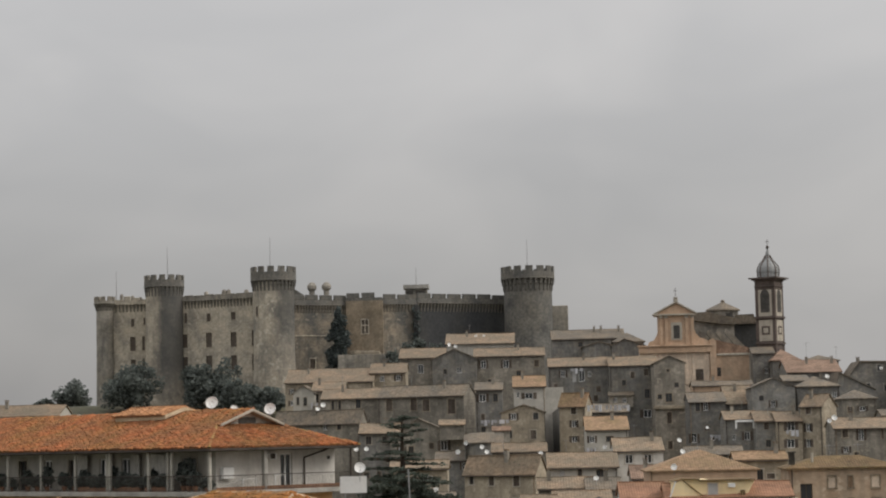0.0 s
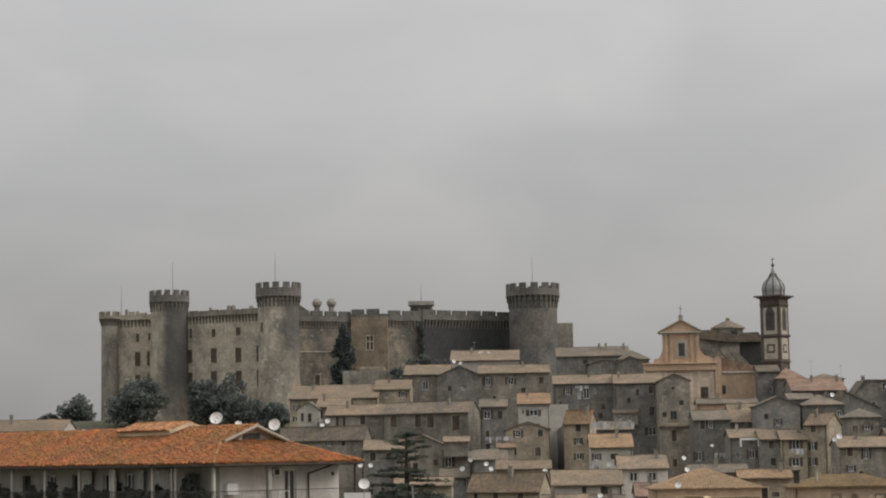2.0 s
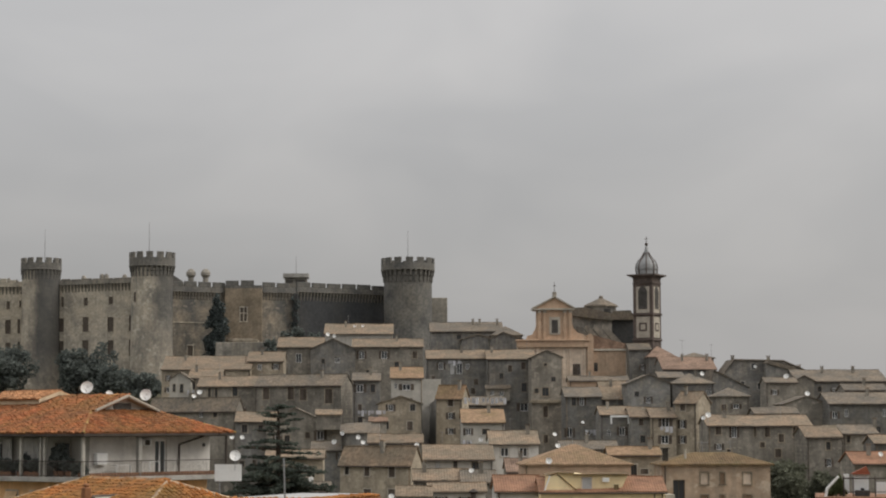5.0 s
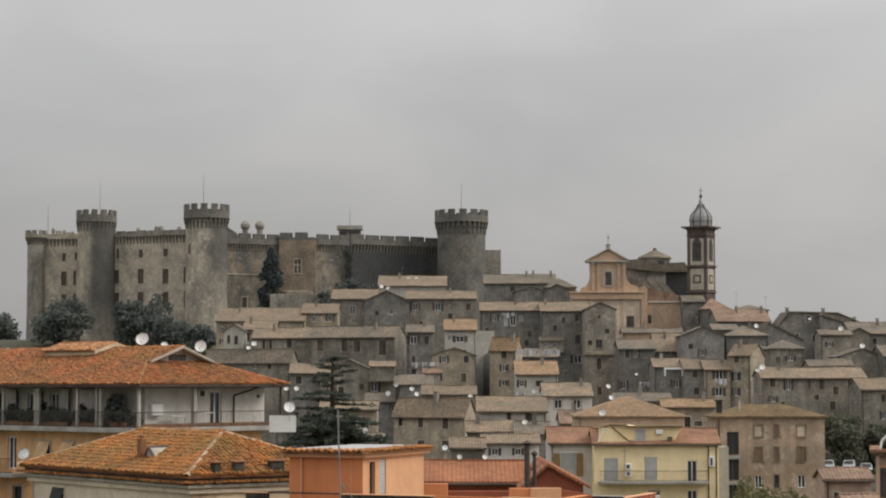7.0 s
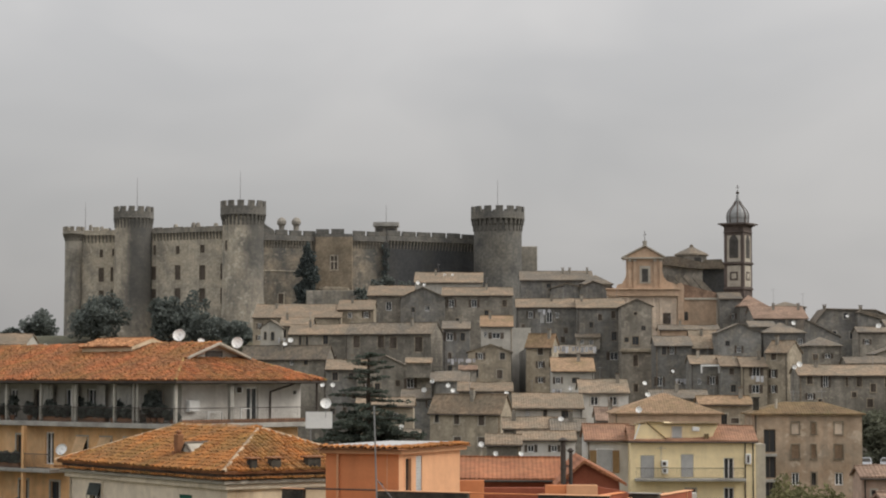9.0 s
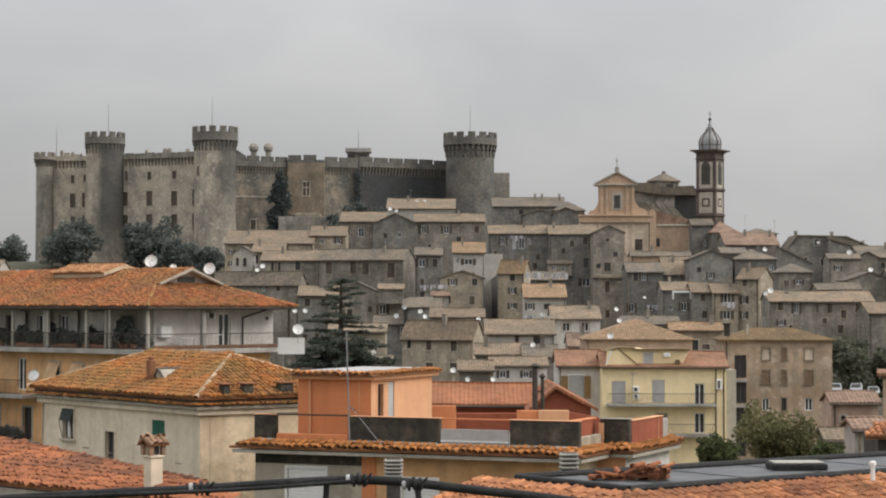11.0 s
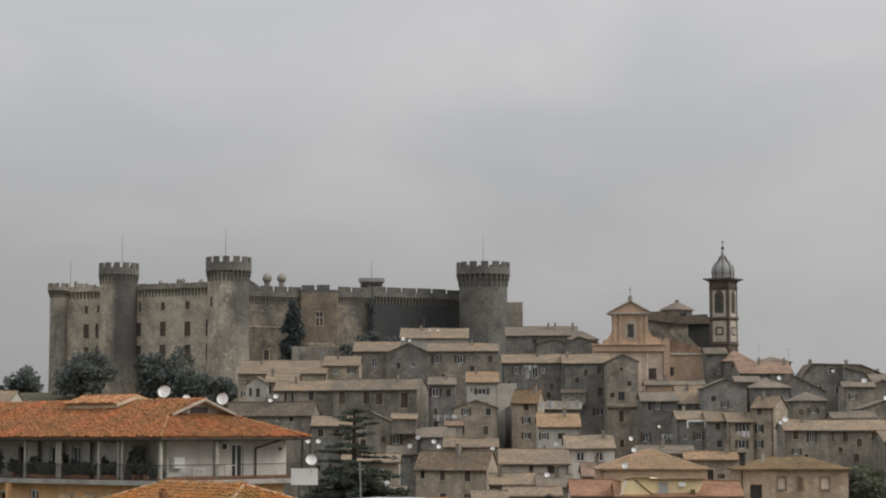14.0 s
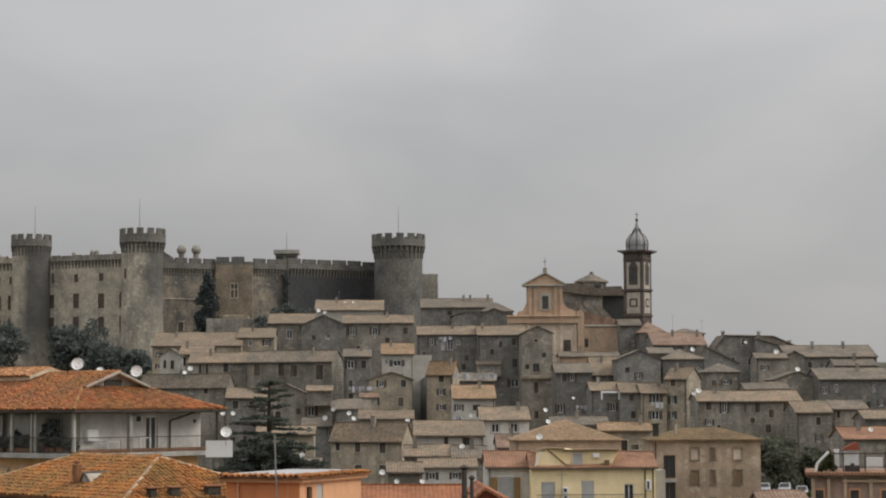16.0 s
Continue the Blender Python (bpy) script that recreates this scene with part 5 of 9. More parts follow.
    part("cap", bevelled(boxes((1.3, 1.55, 6.58, 6.82, 15.402, 15.58)), 0.06), "tile_bed", d)
    part("buttress", boxes((1.1, 1.248, 6.6, 6.8, 14.1, 14.6), (1.3, 1.55, 6.3, 6.518, 14.1, 14.6)), "tile_bed", d)
    bm = bmesh.new()
    v = [bm.verts.new(p) for p in ((1.45, 5.35, 14.4), (1.45, 6.1, 15.0), (1.45, 6.45, 14.5), (2.95, 6.1, 15.02), (2.95, 5.35, 14.98), (2.95, 6.45, 14.98))]
    bm.faces.new((v[0], v[1], v[3], v[4]))
    bm.faces.new((v[1], v[2], v[5], v[3]))
    bm.faces.new((v[0], v[2], v[1]))
    dorm = part("dormer_roof", bm, "trimstone", t)
    for p, q in (((1.45, 5.35, 14.4), (1.45, 6.1, 15.0)), ((1.45, 6.1, 15.0), (2.95, 6.1, 15.02)), ((1.45, 5.35, 14.4), (2.95, 5.35, 14.98)), ((1.45, 6.45, 14.5), (1.45, 6.1, 15.0))):
        part("edge_board", rod(bmesh.new(), p, q, 0.07, 6), "dark_wood", dorm)
    for x, h in ((1.65, 0.17), (2.8, 0.25), (4.81, 0.36)):
        c = part("small_chimney", bevelled(boxes((x - h, x + h, 0.1, 0.5, 13.8, 14.42)), 0.03), "parapet", t)
        part("cap", bevelled(boxes((x - h - 0.1, x + h + 0.1, 0.0, 0.62, 14.422, 14.5)), 0.02), "tile_bed", c)
    return t


def terrace_house():
    """The orange house with the flat terrace roof, its tiled skirt, blackened parapets and the roof hut."""
    t = thing("terrace_house", "orange and grey house with tile-edged terrace roof and hut", "house", pose(4.9, 80, 0, 0, 0, 67.4))
    ze = 12.2
    lx, ly = 12.4, 15.4
    k = 0.26
    s = math.hypot(0.66, 0.66 * k)
    slope(t, (0, ly, ze), (0, -1, 0), (1, 0, k), [(0, 0), (ly, 0), (ly - 0.66, s), (0.66, s)], "tile_gold", pu=0.3, seed=31, thick=0.1, pieces=150)
    slope(t, (0, 0, ze), (1, 0, 0), (0, 1, k), [(0, 0), (3.9, 0), (3.9, s), (0.66, s)], "tile_gold", pu=0.3, seed=32, thick=0.1, pieces=60)
    # the bay that stands forward at the far end
    bx, by, be = 3.45, -0.95, 10.3
    slope(t, (bx, 0.4, ze), (0, -1, 0), (1, 0, k), [(0, 0), (0.4 - by, 0), (0.4 - by - 0.66, s), (0, s)], "tile_gold", pu=0.3, seed=33, thick=0.1, pieces=40)
    slope(t, (bx, by, ze), (1, 0, 0), (0, 1, k), [(0, 0), (be - bx, 0), (be - bx, s), (0.66, s)], "tile_gold", pu=0.3, seed=34, thick=0.1, pieces=80)
    part("eave_board", boxes((bx + 0.1, be - 0.1, by + 0.1, 0.09, ze - 0.28, ze - 0.14)), "trimstone", t)
    part("eave_board", boxes((0.1, be, 0.1, ly - 0.1, ze - 0.28, ze - 0.14)), "trimstone", t)
    part("terrace_floor", boxes((0.62, be - 0.1, 0.62, ly - 0.62, ze - 0.1, ze + 0.17)), "concrete", t)
    part("terrace_floor", boxes((bx + 0.62, be - 0.1, by + 0.62, 0.618, ze - 0.1, ze + 0.17)), "concrete", t)
    for a, b in ((13.75, 14.75), (6.4, 10.4), (0.5, 3.4)):
        p = part("parapet", bevelled(boxes((0.95, 1.25, a, b, ze + 0.12, ze + 1.25)), 0.04), "parapet", t, "blackened parapet wall")
        part("coping", bevelled(boxes((0.92, 1.3, a - 0.03, b + 0.03, ze + 1.252, ze + 1.285)), 0.01), "orange_pale", p)
        part("mortar_bed", bevelled(boxes((0.72, 0.948, a, b, ze + 0.1, ze + 0.3)), 0.07), "concrete", p)
    part("parapet", bevelled(boxes((4.2, 4.5, -0.5, 0.75, ze + 0.12, ze + 1.2)), 0.04), "parapet", t, "blackened parapet pier")
    part("coping", bevelled(boxes((4.15, 4.55, -0.55, 0.8, ze + 1.202, ze + 1.24)), 0.01), "concrete", t)
    part("parapet", bevelled(boxes((4.504, 8.8, -0.5, -0.25, ze + 0.12, ze + 1.12)), 0.03), "red", t, "brick-red parapet wall")
    part("coping", bevelled(boxes((4.56, 8.85, -0.55, -0.2, ze + 1.122, ze + 1.155)), 0.01), "orange_pale", t)
    part("parapet", bevelled(boxes((8.804, 9.5, -0.5, -0.25, ze + 0.12, ze + 1.02)), 0.03), "concrete", t)
    part("parapet", bevelled(boxes((1.254, 4.0, 0.6, 0.85, ze + 0.12, ze + 0.62)), 0.03), "wall_tan", t)
    part("parapet", bevelled(boxes((1.3, 4.4, 1.0, 1.25, ze + 0.172, ze + 1.2)), 0.03), "red", t)
    part("coping", bevelled(boxes((1.302, 4.4, 0.95, 1.3, ze + 1.202, ze + 1.25)), 0.01), "orange", t)
    part("post", bevelled(boxes((4.02, 4.14, 0.55, 0.75, ze + 0.12, ze + 1.05)), 0.01), "orange_pale", t)
    part("sheet_cover", bevelled(boxes((1.0, 1.08, 3.45, 6.35, ze + 0.172, ze + 0.85)), 0.01), "sheet", t, "pale corrugated sheet panel")
    part("white_strip", boxes((0.96, 0.998, 3.45, 6.35, ze + 0.34, ze + 0.4)), "white", t)
    part("planter", bevelled(boxes((0.95, 1.2, 10.45, 13.7, ze + 0.172, ze + 0.5)), 0.02), "orange", t)
    part("rail", rod(bmesh.new(), (1.1, 10.4, ze + 1.28), (1.1, 13.75, ze + 1.28), 0.035), "iron", t)
    part("rail", rod(bmesh.new(), (1.1, 3.4, ze + 1.25), (1.1, 6.4, ze + 1.25), 0.03), "orange", t)
    for (a, b, c), (d, e, f) in (((4.7, -0.1, 1.15), (7.0, -0.52, 0.2)), ((6.0, -0.1, 1.2), (8.4, -0.52, 0.2)), ((8.0, -0.52, 0.15), (8.0, -0.52, 1.15))):
        part("wire", rod(bmesh.new(), (a, b, ze + c), (d, e, ze + f), 0.025, 6), "orange_pale", t)
    # walls below the skirt
    z0 = 1.0
    face_wall(t, (0.8, 14.6), -90, 4.9, z0, ze - 0.29, "damp_render", [(2.35, 10.2, 1.7, 2.2, "blind")])
    # thin dark sheet: eave shadow and black staining in one colour
    part("damp_band", boxes((0.77, 0.796, 9.72, 14.58, ze - 0.72, ze - 0.3)), "parapet", t, "dark band of painted shadow and black staining under the eave")
    part("pier", boxes((0.72, 1.4, 9.1, 9.7, z0, ze - 0.29)), "orange", t)
    face_wall(t, (0.8, 9.1), -90, 8.3, z0, ze - 0.29, "apricot", [(1.9, 9.9, 1.5, 2.2, "blind")])
    face_wall(t, (0.8, 0.8), 0, 3.2, z0, ze - 0.29, "hip_warm")
    face_wall(t, (4.0, 0.8), -90, 1.2, z0, ze - 0.29, "orange_pale")
    face_wall(t, (4.004, -0.4), 0, 6.0, z0, ze - 0.29, "wall_white", [(3.2, 9.0, 1.0, 1.4, "dark")])
    part("pipe", rod(bmesh.new(), (0.72, 0.72, z0), (0.72, 0.72, ze - 0.3), 0.06), "iron", t)
    part("back_wall", boxes((9.7, 10.0, 1.4, 14.6, z0, ze - 0.29), (1.4, 9.7, 14.3, 14.6, z0, ze - 0.29)), "concrete", t)
    return t


def roof_hut():
    t = thing("roof_hut", "orange rendered rooftop hut with tile-edged flat roof", "hut", pose(-3.44, 85.2, 12.5, 0, 0, 67.4))
    top = 2.42
    face_wall(t, (0.0, 3.33), -90, 3.33, -0.6, top, "orange")
    # right face takes the lighter orange: light from the right painted in
    face_wall(t, (0.0, 0.004), 0, 6.3, -0.6, top, "orange_pale", [(0.95, 1.45, 0.55, 1.55, "plain"), (2.0, 1.35, 0.6, 1.9, "grey")])
    part("back_wall", boxes((6.0, 6.3, 0.56, 3.33, -0.6, top), (0.56, 6.0, 3.0, 3.33, -0.6, top)), "orange", t)
    part("roof_slab", bevelled(boxes((-0.25, 6.5, -0.25, 3.55, top + 0.002, top + 0.16)), 0.03), "orange_pale", t)
    s = math.hypot(0.42, 0.1)
    slope(t, (-0.4, 3.7, top + 0.2), (0, -1, 0), (1, 0, 0.2), [(0, 0), (4.1, 0), (3.6, s), (0.5, s)], "tile_gold", pu=0.26, pv=0.4, seed=41, thick=0.04, pieces=40)
    slope(t, (-0.4, -0.4, top + 0.2), (1, 0, 0), (0, 1, 0.2), [(0, 0), (7.0, 0), (6.4, s), (0.5, s)], "tile_gold", pu=0.26, pv=0.4, seed=42, thick=0.04, pieces=60)
    part("roof_sheet", bevelled(boxes((0.1, 6.2, 0.15, 3.3, top + 0.17, top + 0.36)), 0.04), "sheet", t, "pale sheet-metal roof covering")
    part("drainpipe", rod(bmesh.new(), (-0.08, 2.75, -0.4), (-0.08, 2.75, top), 0.05), "orange_pale", t)
    part("plant_bracket", rod(bmesh.new(), (-0.05, 0.9, 1.3), (-0.3, 0.6, 1.2), 0.03), "iron", t)
    return t


def campanile(x, y, w, z0, z_base, z_mid, z_cor, z_tip):
    """The bell tower: dark pilasters, pale framed panels and bell openings, a wide cornice and an onion lead cap."""
    t = thing("bell_tower", "dark brick bell tower with pale panels and lead onion dome", "bell tower", pose(x, y, 0, 0, 0, -30.7))
    h = w / 2
    part("shaft", boxes((-h + 0.1, h - 0.1, -h + 0.1, h - 0.1, z0, z_cor)), "tower_brick", t)
    for sx in (-1, 1):
        for sy in (-1, 1):
            part("corner_pilaster", boxes(*[(sx * h - 0.7 * (sx > 0), sx * h + 0.7 * (sx < 0), sy * h - 0.7 * (sy > 0), sy * h + 0.7 * (sy < 0), z0, z_cor)]), "tower_brick", t)
    for z, e, hh in ((z_base, 0.2, 0.45), (z_mid, 0.25, 0.5), (z_cor - 1.3, 0.12, 0.3)):
        part("string_course", bevelled(boxes((-h - e, h + e, -h - e, h + e, z, z + hh)), 0.06), "tower_brick", t)
    bm = bmesh.new()
    for e, a, b in ((0.15, 0.0, 0.25), (0.55, 0.252, 0.5), (1.0, 0.502, 0.8)):
        box(bm, -h - e, h + e, -h - e, h + e, z_cor + a, z_cor + b)
    part("cornice", bm, "tower_brick", t)
    for turn in (0, 90, 180, 270):
        f = part("panel_face", boxes((-h + 0.72, h - 0.72, -h + 0.02, -h + 0.1, z_mid + 0.55, z_cor - 1.9)), "trimstone", t)
        f.matrix_basis = pose(0, 0, 0, 0, 0, turn)
        # no real hollow: slab and disc carry the belfry's shade as dark colour
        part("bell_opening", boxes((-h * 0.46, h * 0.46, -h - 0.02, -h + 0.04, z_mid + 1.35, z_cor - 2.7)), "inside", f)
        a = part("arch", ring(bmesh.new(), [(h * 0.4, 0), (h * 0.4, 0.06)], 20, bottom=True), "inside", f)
        a.matrix_basis = Matrix.Translation((0, -h + 0.035, z_cor - 2.75)) @ pose(0, 0, 0, 90, 0, 0)
        g = part("panel_face", boxes((-h + 0.72, h - 0.72, -h + 0.02, -h + 0.1, z_base + 0.7, z_mid - 0.3)), "trimstone", t)
        g.matrix_basis = pose(0, 0, 0, 0, 0, turn)
        zc = (z_base + 0.45 + z_mid) / 2
        part("dark_frame", boxes((-0.95, 0.95, -h - 0.03, -h + 0.04, zc - 0.95, zc + 0.95)), "tower_brick", g)
        part("light_square", boxes((-0.55, 0.55, -h - 0.06, -h - 0.034, zc - 0.55, zc + 0.55)), "trimstone", g)
    r = w * 0.48
    d = z_tip - z_cor
    bm = ring(bmesh.new(), [(r, z_cor + 0.8), (r, z_cor + d * 0.25), (r * 1.06, z_cor + d * 0.26), (r * 1.06, z_cor + d * 0.32), (r * 1.0, z_cor + d * 0.41), (r * 0.84, z_cor + d * 0.5), (r * 0.6, z_cor + d * 0.58), (r * 0.38, z_cor + d * 0.66), (r * 0.23, z_cor + d * 0.76), (r * 0.15, z_cor + d * 0.88), (r * 0.05, z_tip)], 16)
    dome = part("dome", bm, "lead", t, "pale lead-covered onion dome with dark ribs")
    for i in range(8):
        a = 2 * math.pi * (i + 0.5) / 8
        bm = bmesh.new()
        pts = [(r * 1.02, z_cor + 0.8), (r * 1.09, z_cor + d * 0.31), (r * 1.02, z_cor + d * 0.41), (r * 0.86, z_cor + d * 0.5), (r * 0.62, z_cor + d * 0.58), (r * 0.4, z_cor + d * 0.66), (r * 0.25, z_cor + d * 0.76)]
        for p, q in zip(pts, pts[1:]):
            rod(bm, (p[0] * math.cos(a), p[0] * math.sin(a), p[1]), (q[0] * math.cos(a), q[0] * math.sin(a), q[1]), 0.13, 6)
        part("rib", bm, "tower_brick", dome)
    part("ball", ring(bmesh.new(), [(0.05, z_tip - 0.5), (0.3, z_tip - 0.2), (0.36, z_tip), (0.28, z_tip + 0.25), (0.05, z_tip + 0.4)], 12), "iron", t)
    part("cross", boxes((-0.05, 0.05, -0.05, 0.05, z_tip + 0.3, z_tip + 1.7), (-0.42, -0.05, -0.04, 0.04, z_tip + 1.15, z_tip + 1.25), (0.05, 0.42, -0.04, 0.04, z_tip + 1.15, z_tip + 1.25)), "iron", t)
    return t


def cedar(x, y, z, height, spread, root=1.0, seed=3):
    """A dark cedar: a bare straight trunk, thin flat tiers with wide gaps above and a dense broad skirt below."""
    rng = random.Random(seed)
    t = thing("cedar_tree", "tall dark cedar with flat tiered branches", "tree", pose(x, y, z))
    bm = ring(bmesh.new(), [(0.42, -root), (0.28, height * 0.3), (0.17, height * 0.7), (0.07, height * 0.99)], 10)
    blobs = []
    # height share, reach share, branches
    tiers = [(0.10, 0.95, 9), (0.16, 1.0, 9), (0.22, 1.05, 10), (0.28, 1.0, 10), (0.34, 1.0, 10), (0.40, 0.98, 9), (0.46, 0.9, 8), (0.53, 0.86, 6),
             (0.60, 0.72, 6), (0.68, 0.64, 6), (0.76, 0.5, 5), (0.84, 0.47, 5), (0.92, 0.42, 5), (0.985, 0.3, 6)]
    for k, share, n in tiers:
        a0 = rng.random() * 6
        for i in range(n):
            zz = height * min(0.99, k + rng.uniform(-0.03, 0.03))
            a = a0 + 2 * math.pi * i / n + rng.uniform(-0.5, 0.5)
            rr = spread * share * rng.uniform(0.5, 1.12)
            tip = (rr * math.cos(a), rr * math.sin(a), zz + rr * rng.uniform(-0.12, 0.05) + (0.1 if k > 0.8 else 0.0))
            rod(bm, (0, 0, zz - 0.12), tip, 0.03 + 0.04 * (1 - k), 5)
            for q in (0.4, 0.62, 0.82, 1.0):
                sz = (0.2 + 0.32 * share) * (1.2 - 0.45 * q)
                blobs.append((tip[0] * q + rng.uniform(-0.15, 0.15), tip[1] * q + rng.uniform(-0.15, 0.15), zz + (tip[2] - zz) * q + 0.04, sz * rng.uniform(0.9, 1.7), sz * rng.uniform(0.9, 1.7), rng.uniform(0.07, 0.13) if k > 0.45 else rng.uniform(0.14, 0.3)))
    part("trunk", bm, "bark", t)
    leafy("crown", blobs, "needle", t, 0.17, 15000, seed, flat=0.45)
    return t


def car(x, y, z, turn, label):
    """A small parked hatchback: body, glass, lamps and wheels."""
    t = thing("car", label, "car", pose(x, y, z, 0, 0, turn), "cars parked by the trees")
    prof = [(-1.9, 0.3), (1.9, 0.3), (1.95, 0.75), (1.3, 0.92), (0.55, 1.45), (-1.2, 1.5), (-1.85, 1.0)]
    bm = bmesh.new()
    a = [bm.verts.new((-0.82 + 0.1 * (h > 1.2), p, h)) for p, h in prof]
    b = [bm.verts.new((0.82 - 0.1 * (h > 1.2), p, h)) for p, h in prof]
    bm.faces.new(a)
    bm.faces.new(b[::-1])
    for i in range(7):
        j = (i + 1) % 7
        bm.faces.new((a[i], a[j], b[j], b[i]))
    bmesh.ops.recalc_face_normals(bm, faces=bm.faces)
    part("body", bevelled(bm, 0.06), "car_white", t)
    bm = bmesh.new()
    bm.faces.new([bm.verts.new(p) for p in ((-0.68, 1.27, 0.97), (0.68, 1.27, 0.97), (0.6, 0.64, 1.42), (-0.6, 0.64, 1.42))])
    bmesh.ops.translate(bm, verts=bm.verts[:], vec=(0, 0.03, 0.03))
    part("windscreen", bm, "inside", t)
    for sx in (-1, 1):
        part("headlight", bevelled(boxes((sx * 0.62 - 0.16, sx * 0.62 + 0.16, 1.9, 1.98, 0.58, 0.74)), 0.02), "sheet", t)
        for yy in (-1.2, 1.25):
            w = part("wheel", ring(bmesh.new(), [(0.3, -0.09), (0.31, 0.0), (0.3, 0.09)], 16, bottom=True), "black", t)
            w.matrix_basis = Matrix.Translation((sx * 0.78, yy, 0.3)) @ pose(0, 0, 0, 0, 90, 0)
    return t


def cable(points, r, name, label, mat="black"):
    t = thing(name, label, "cable", pose(0, 0, 0))
    cu = bpy.data.curves.new(name, "CURVE")
    cu.dimensions, cu.bevel_depth, cu.bevel_resolution = "3D", r, 3
    sp = cu.splines.new("NURBS")
    sp.points.add(len(points) - 1)
    for p, q in zip(sp.points, points):
        p.co = (*q, 1)
    sp.use_endpoint_u, sp.order_u, sp.resolution_u = True, 3, 10
    tmp = new(name, cu)
    me = bpy.data.meshes.new_from_object(tmp)
    bpy.data.objects.remove(tmp)
    me.materials.clear()
    me.materials.append(M[mat])
    me.shade_smooth()
    part("sheath", me, mat, t)
    return t


# ---- the place ----
def ground_height(x, y):
    k = [(-4000, -5), (0, 2), (120, 2), (200, 1), (240, -2), (280, -1), (350, 3), (400, 8), (450, 15), (478, 24), (500, 28), (540, 29), (620, 24), (800, 5), (1500, -20), (6000, -60)]
    for (a, b), (c, d) in zip(k, k[1:]):
        if a <= y <= c:
            h = b + (d - b) * (y - a) / (c - a)
            return h - max(0.0, abs(x + 10) - 130) * 0.05 * min(1.0, max(0.0, h / 20)) + 0.5 * noise.noise(Vector((x * 0.05, y * 0.05, 0)))
    return -60


def make_ground():
    xs = [-4000, -2000, -1000, -500, -300, *range(-200, 201, 10), 300, 500, 1000, 2000, 4000]
    ys = [-3000, -1000, -300, -50, *range(0, 701, 10), 800, 1000, 1500, 2500, 4900]
    vs = [(x, y, ground_height(x, y)) for y in ys for x in xs]
    n = len(xs)
    fs = [(j * n + i, j * n + i + 1, (j + 1) * n + i + 1, (j + 1) * n + i) for j in range(len(ys) - 1) for i in range(n - 1)]
    return part("ground", flat_mesh("ground", vs, fs, "ground"), "ground", smooth=True)


tagged(make_ground(), "grassy hill rising to the castle", "ground", kind="structure")

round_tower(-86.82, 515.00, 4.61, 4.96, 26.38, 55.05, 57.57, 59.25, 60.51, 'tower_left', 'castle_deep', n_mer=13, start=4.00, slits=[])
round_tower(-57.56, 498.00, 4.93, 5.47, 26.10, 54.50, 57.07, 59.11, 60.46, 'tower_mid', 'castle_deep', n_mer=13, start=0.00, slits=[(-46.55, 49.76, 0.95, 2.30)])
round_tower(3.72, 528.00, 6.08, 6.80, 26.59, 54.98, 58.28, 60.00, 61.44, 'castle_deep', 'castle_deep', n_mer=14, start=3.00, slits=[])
curtain(-105.26, 522.00, -90.76, 520.00, 26.47, 53.92, 'castle', [(9.51, 49.37, 0.85, 1.98, 'plain'), (12.58, 49.63, 0.56, 1.69, 'plain'), (9.54, 43.99, 1.41, 3.53, 'plain'), (12.32, 44.11, 0.71, 3.53, 'plain'), (3.09, 43.04, 1.70, 1.70, 'plain'), (9.57, 38.48, 1.27, 3.11, 'plain'), (12.34, 38.46, 0.71, 3.53, 'plain')], mat='castle', dark='castle_mid', merlon=1.7, gap=0.7, h=1.0, uneven=0.8, seed=3)
curtain(-84.47, 516.00, -61.99, 506.00, 26.31, 53.92, 'castle', [(3.30, 49.84, 0.70, 2.51, 'plain'), (10.01, 49.67, 1.11, 1.94, 'plain'), (17.13, 49.77, 1.24, 1.93, 'plain'), (3.00, 44.12, 1.54, 3.35, 'plain'), (10.03, 44.11, 1.67, 3.61, 'plain'), (17.15, 43.96, 1.66, 3.59, 'plain'), (3.03, 38.52, 1.54, 3.35, 'plain'), (10.06, 38.41, 1.67, 3.61, 'plain'), (17.17, 38.29, 1.66, 3.59, 'plain'), (22.60, 44.12, 0.55, 3.85, 'plain'), (22.62, 38.21, 0.55, 3.85, 'plain')], mat='castle_mid', dark='castle_mid', merlon=2.6, gap=0.4, h=0.5, uneven=0.5, seed=5)
curtain(-54.60, 508.00, -41.30, 515.00, 26.36, 51.95, 'curtain_brown', [(5.60, 37.60, 1.35, 2.45, 'plain')], mat='castle_deep', dark='castle_mid', merlon=3.2, gap=0.55, h=1.25, parapet=1.35, uneven=0.12, seed=6, drop=2.0, corbel=0.8)
part('string_course', bevelled(boxes((0.3, 11.2, -0.16, 0.05, 44.30, 44.55)), 0.03), 'castle', castle).matrix_basis = pose(-54.60, 508.00, 0, 0, 0, 27.76)
curtain(-41.45, 513.60, -32.40, 513.60, 26.36, 53.00, 'castle_brown', [(4.62, 46.60, 1.60, 3.40, 'cross')], mat='castle_deep', dark='castle_deep', merlon=3.2, gap=0.55, h=1.25, y=0.0, parapet=0.75, uneven=0.1, seed=7, corbel=50)
curtain(-32.60, 516.60, -24.20, 521.00, 26.36, 52.20, 'curtain_brown', [], mat='castle_deep', dark='castle_mid', merlon=3.3, gap=0.55, h=1.2, parapet=1.4, uneven=0.12, seed=9, drop=2.0, corbel=0.85)
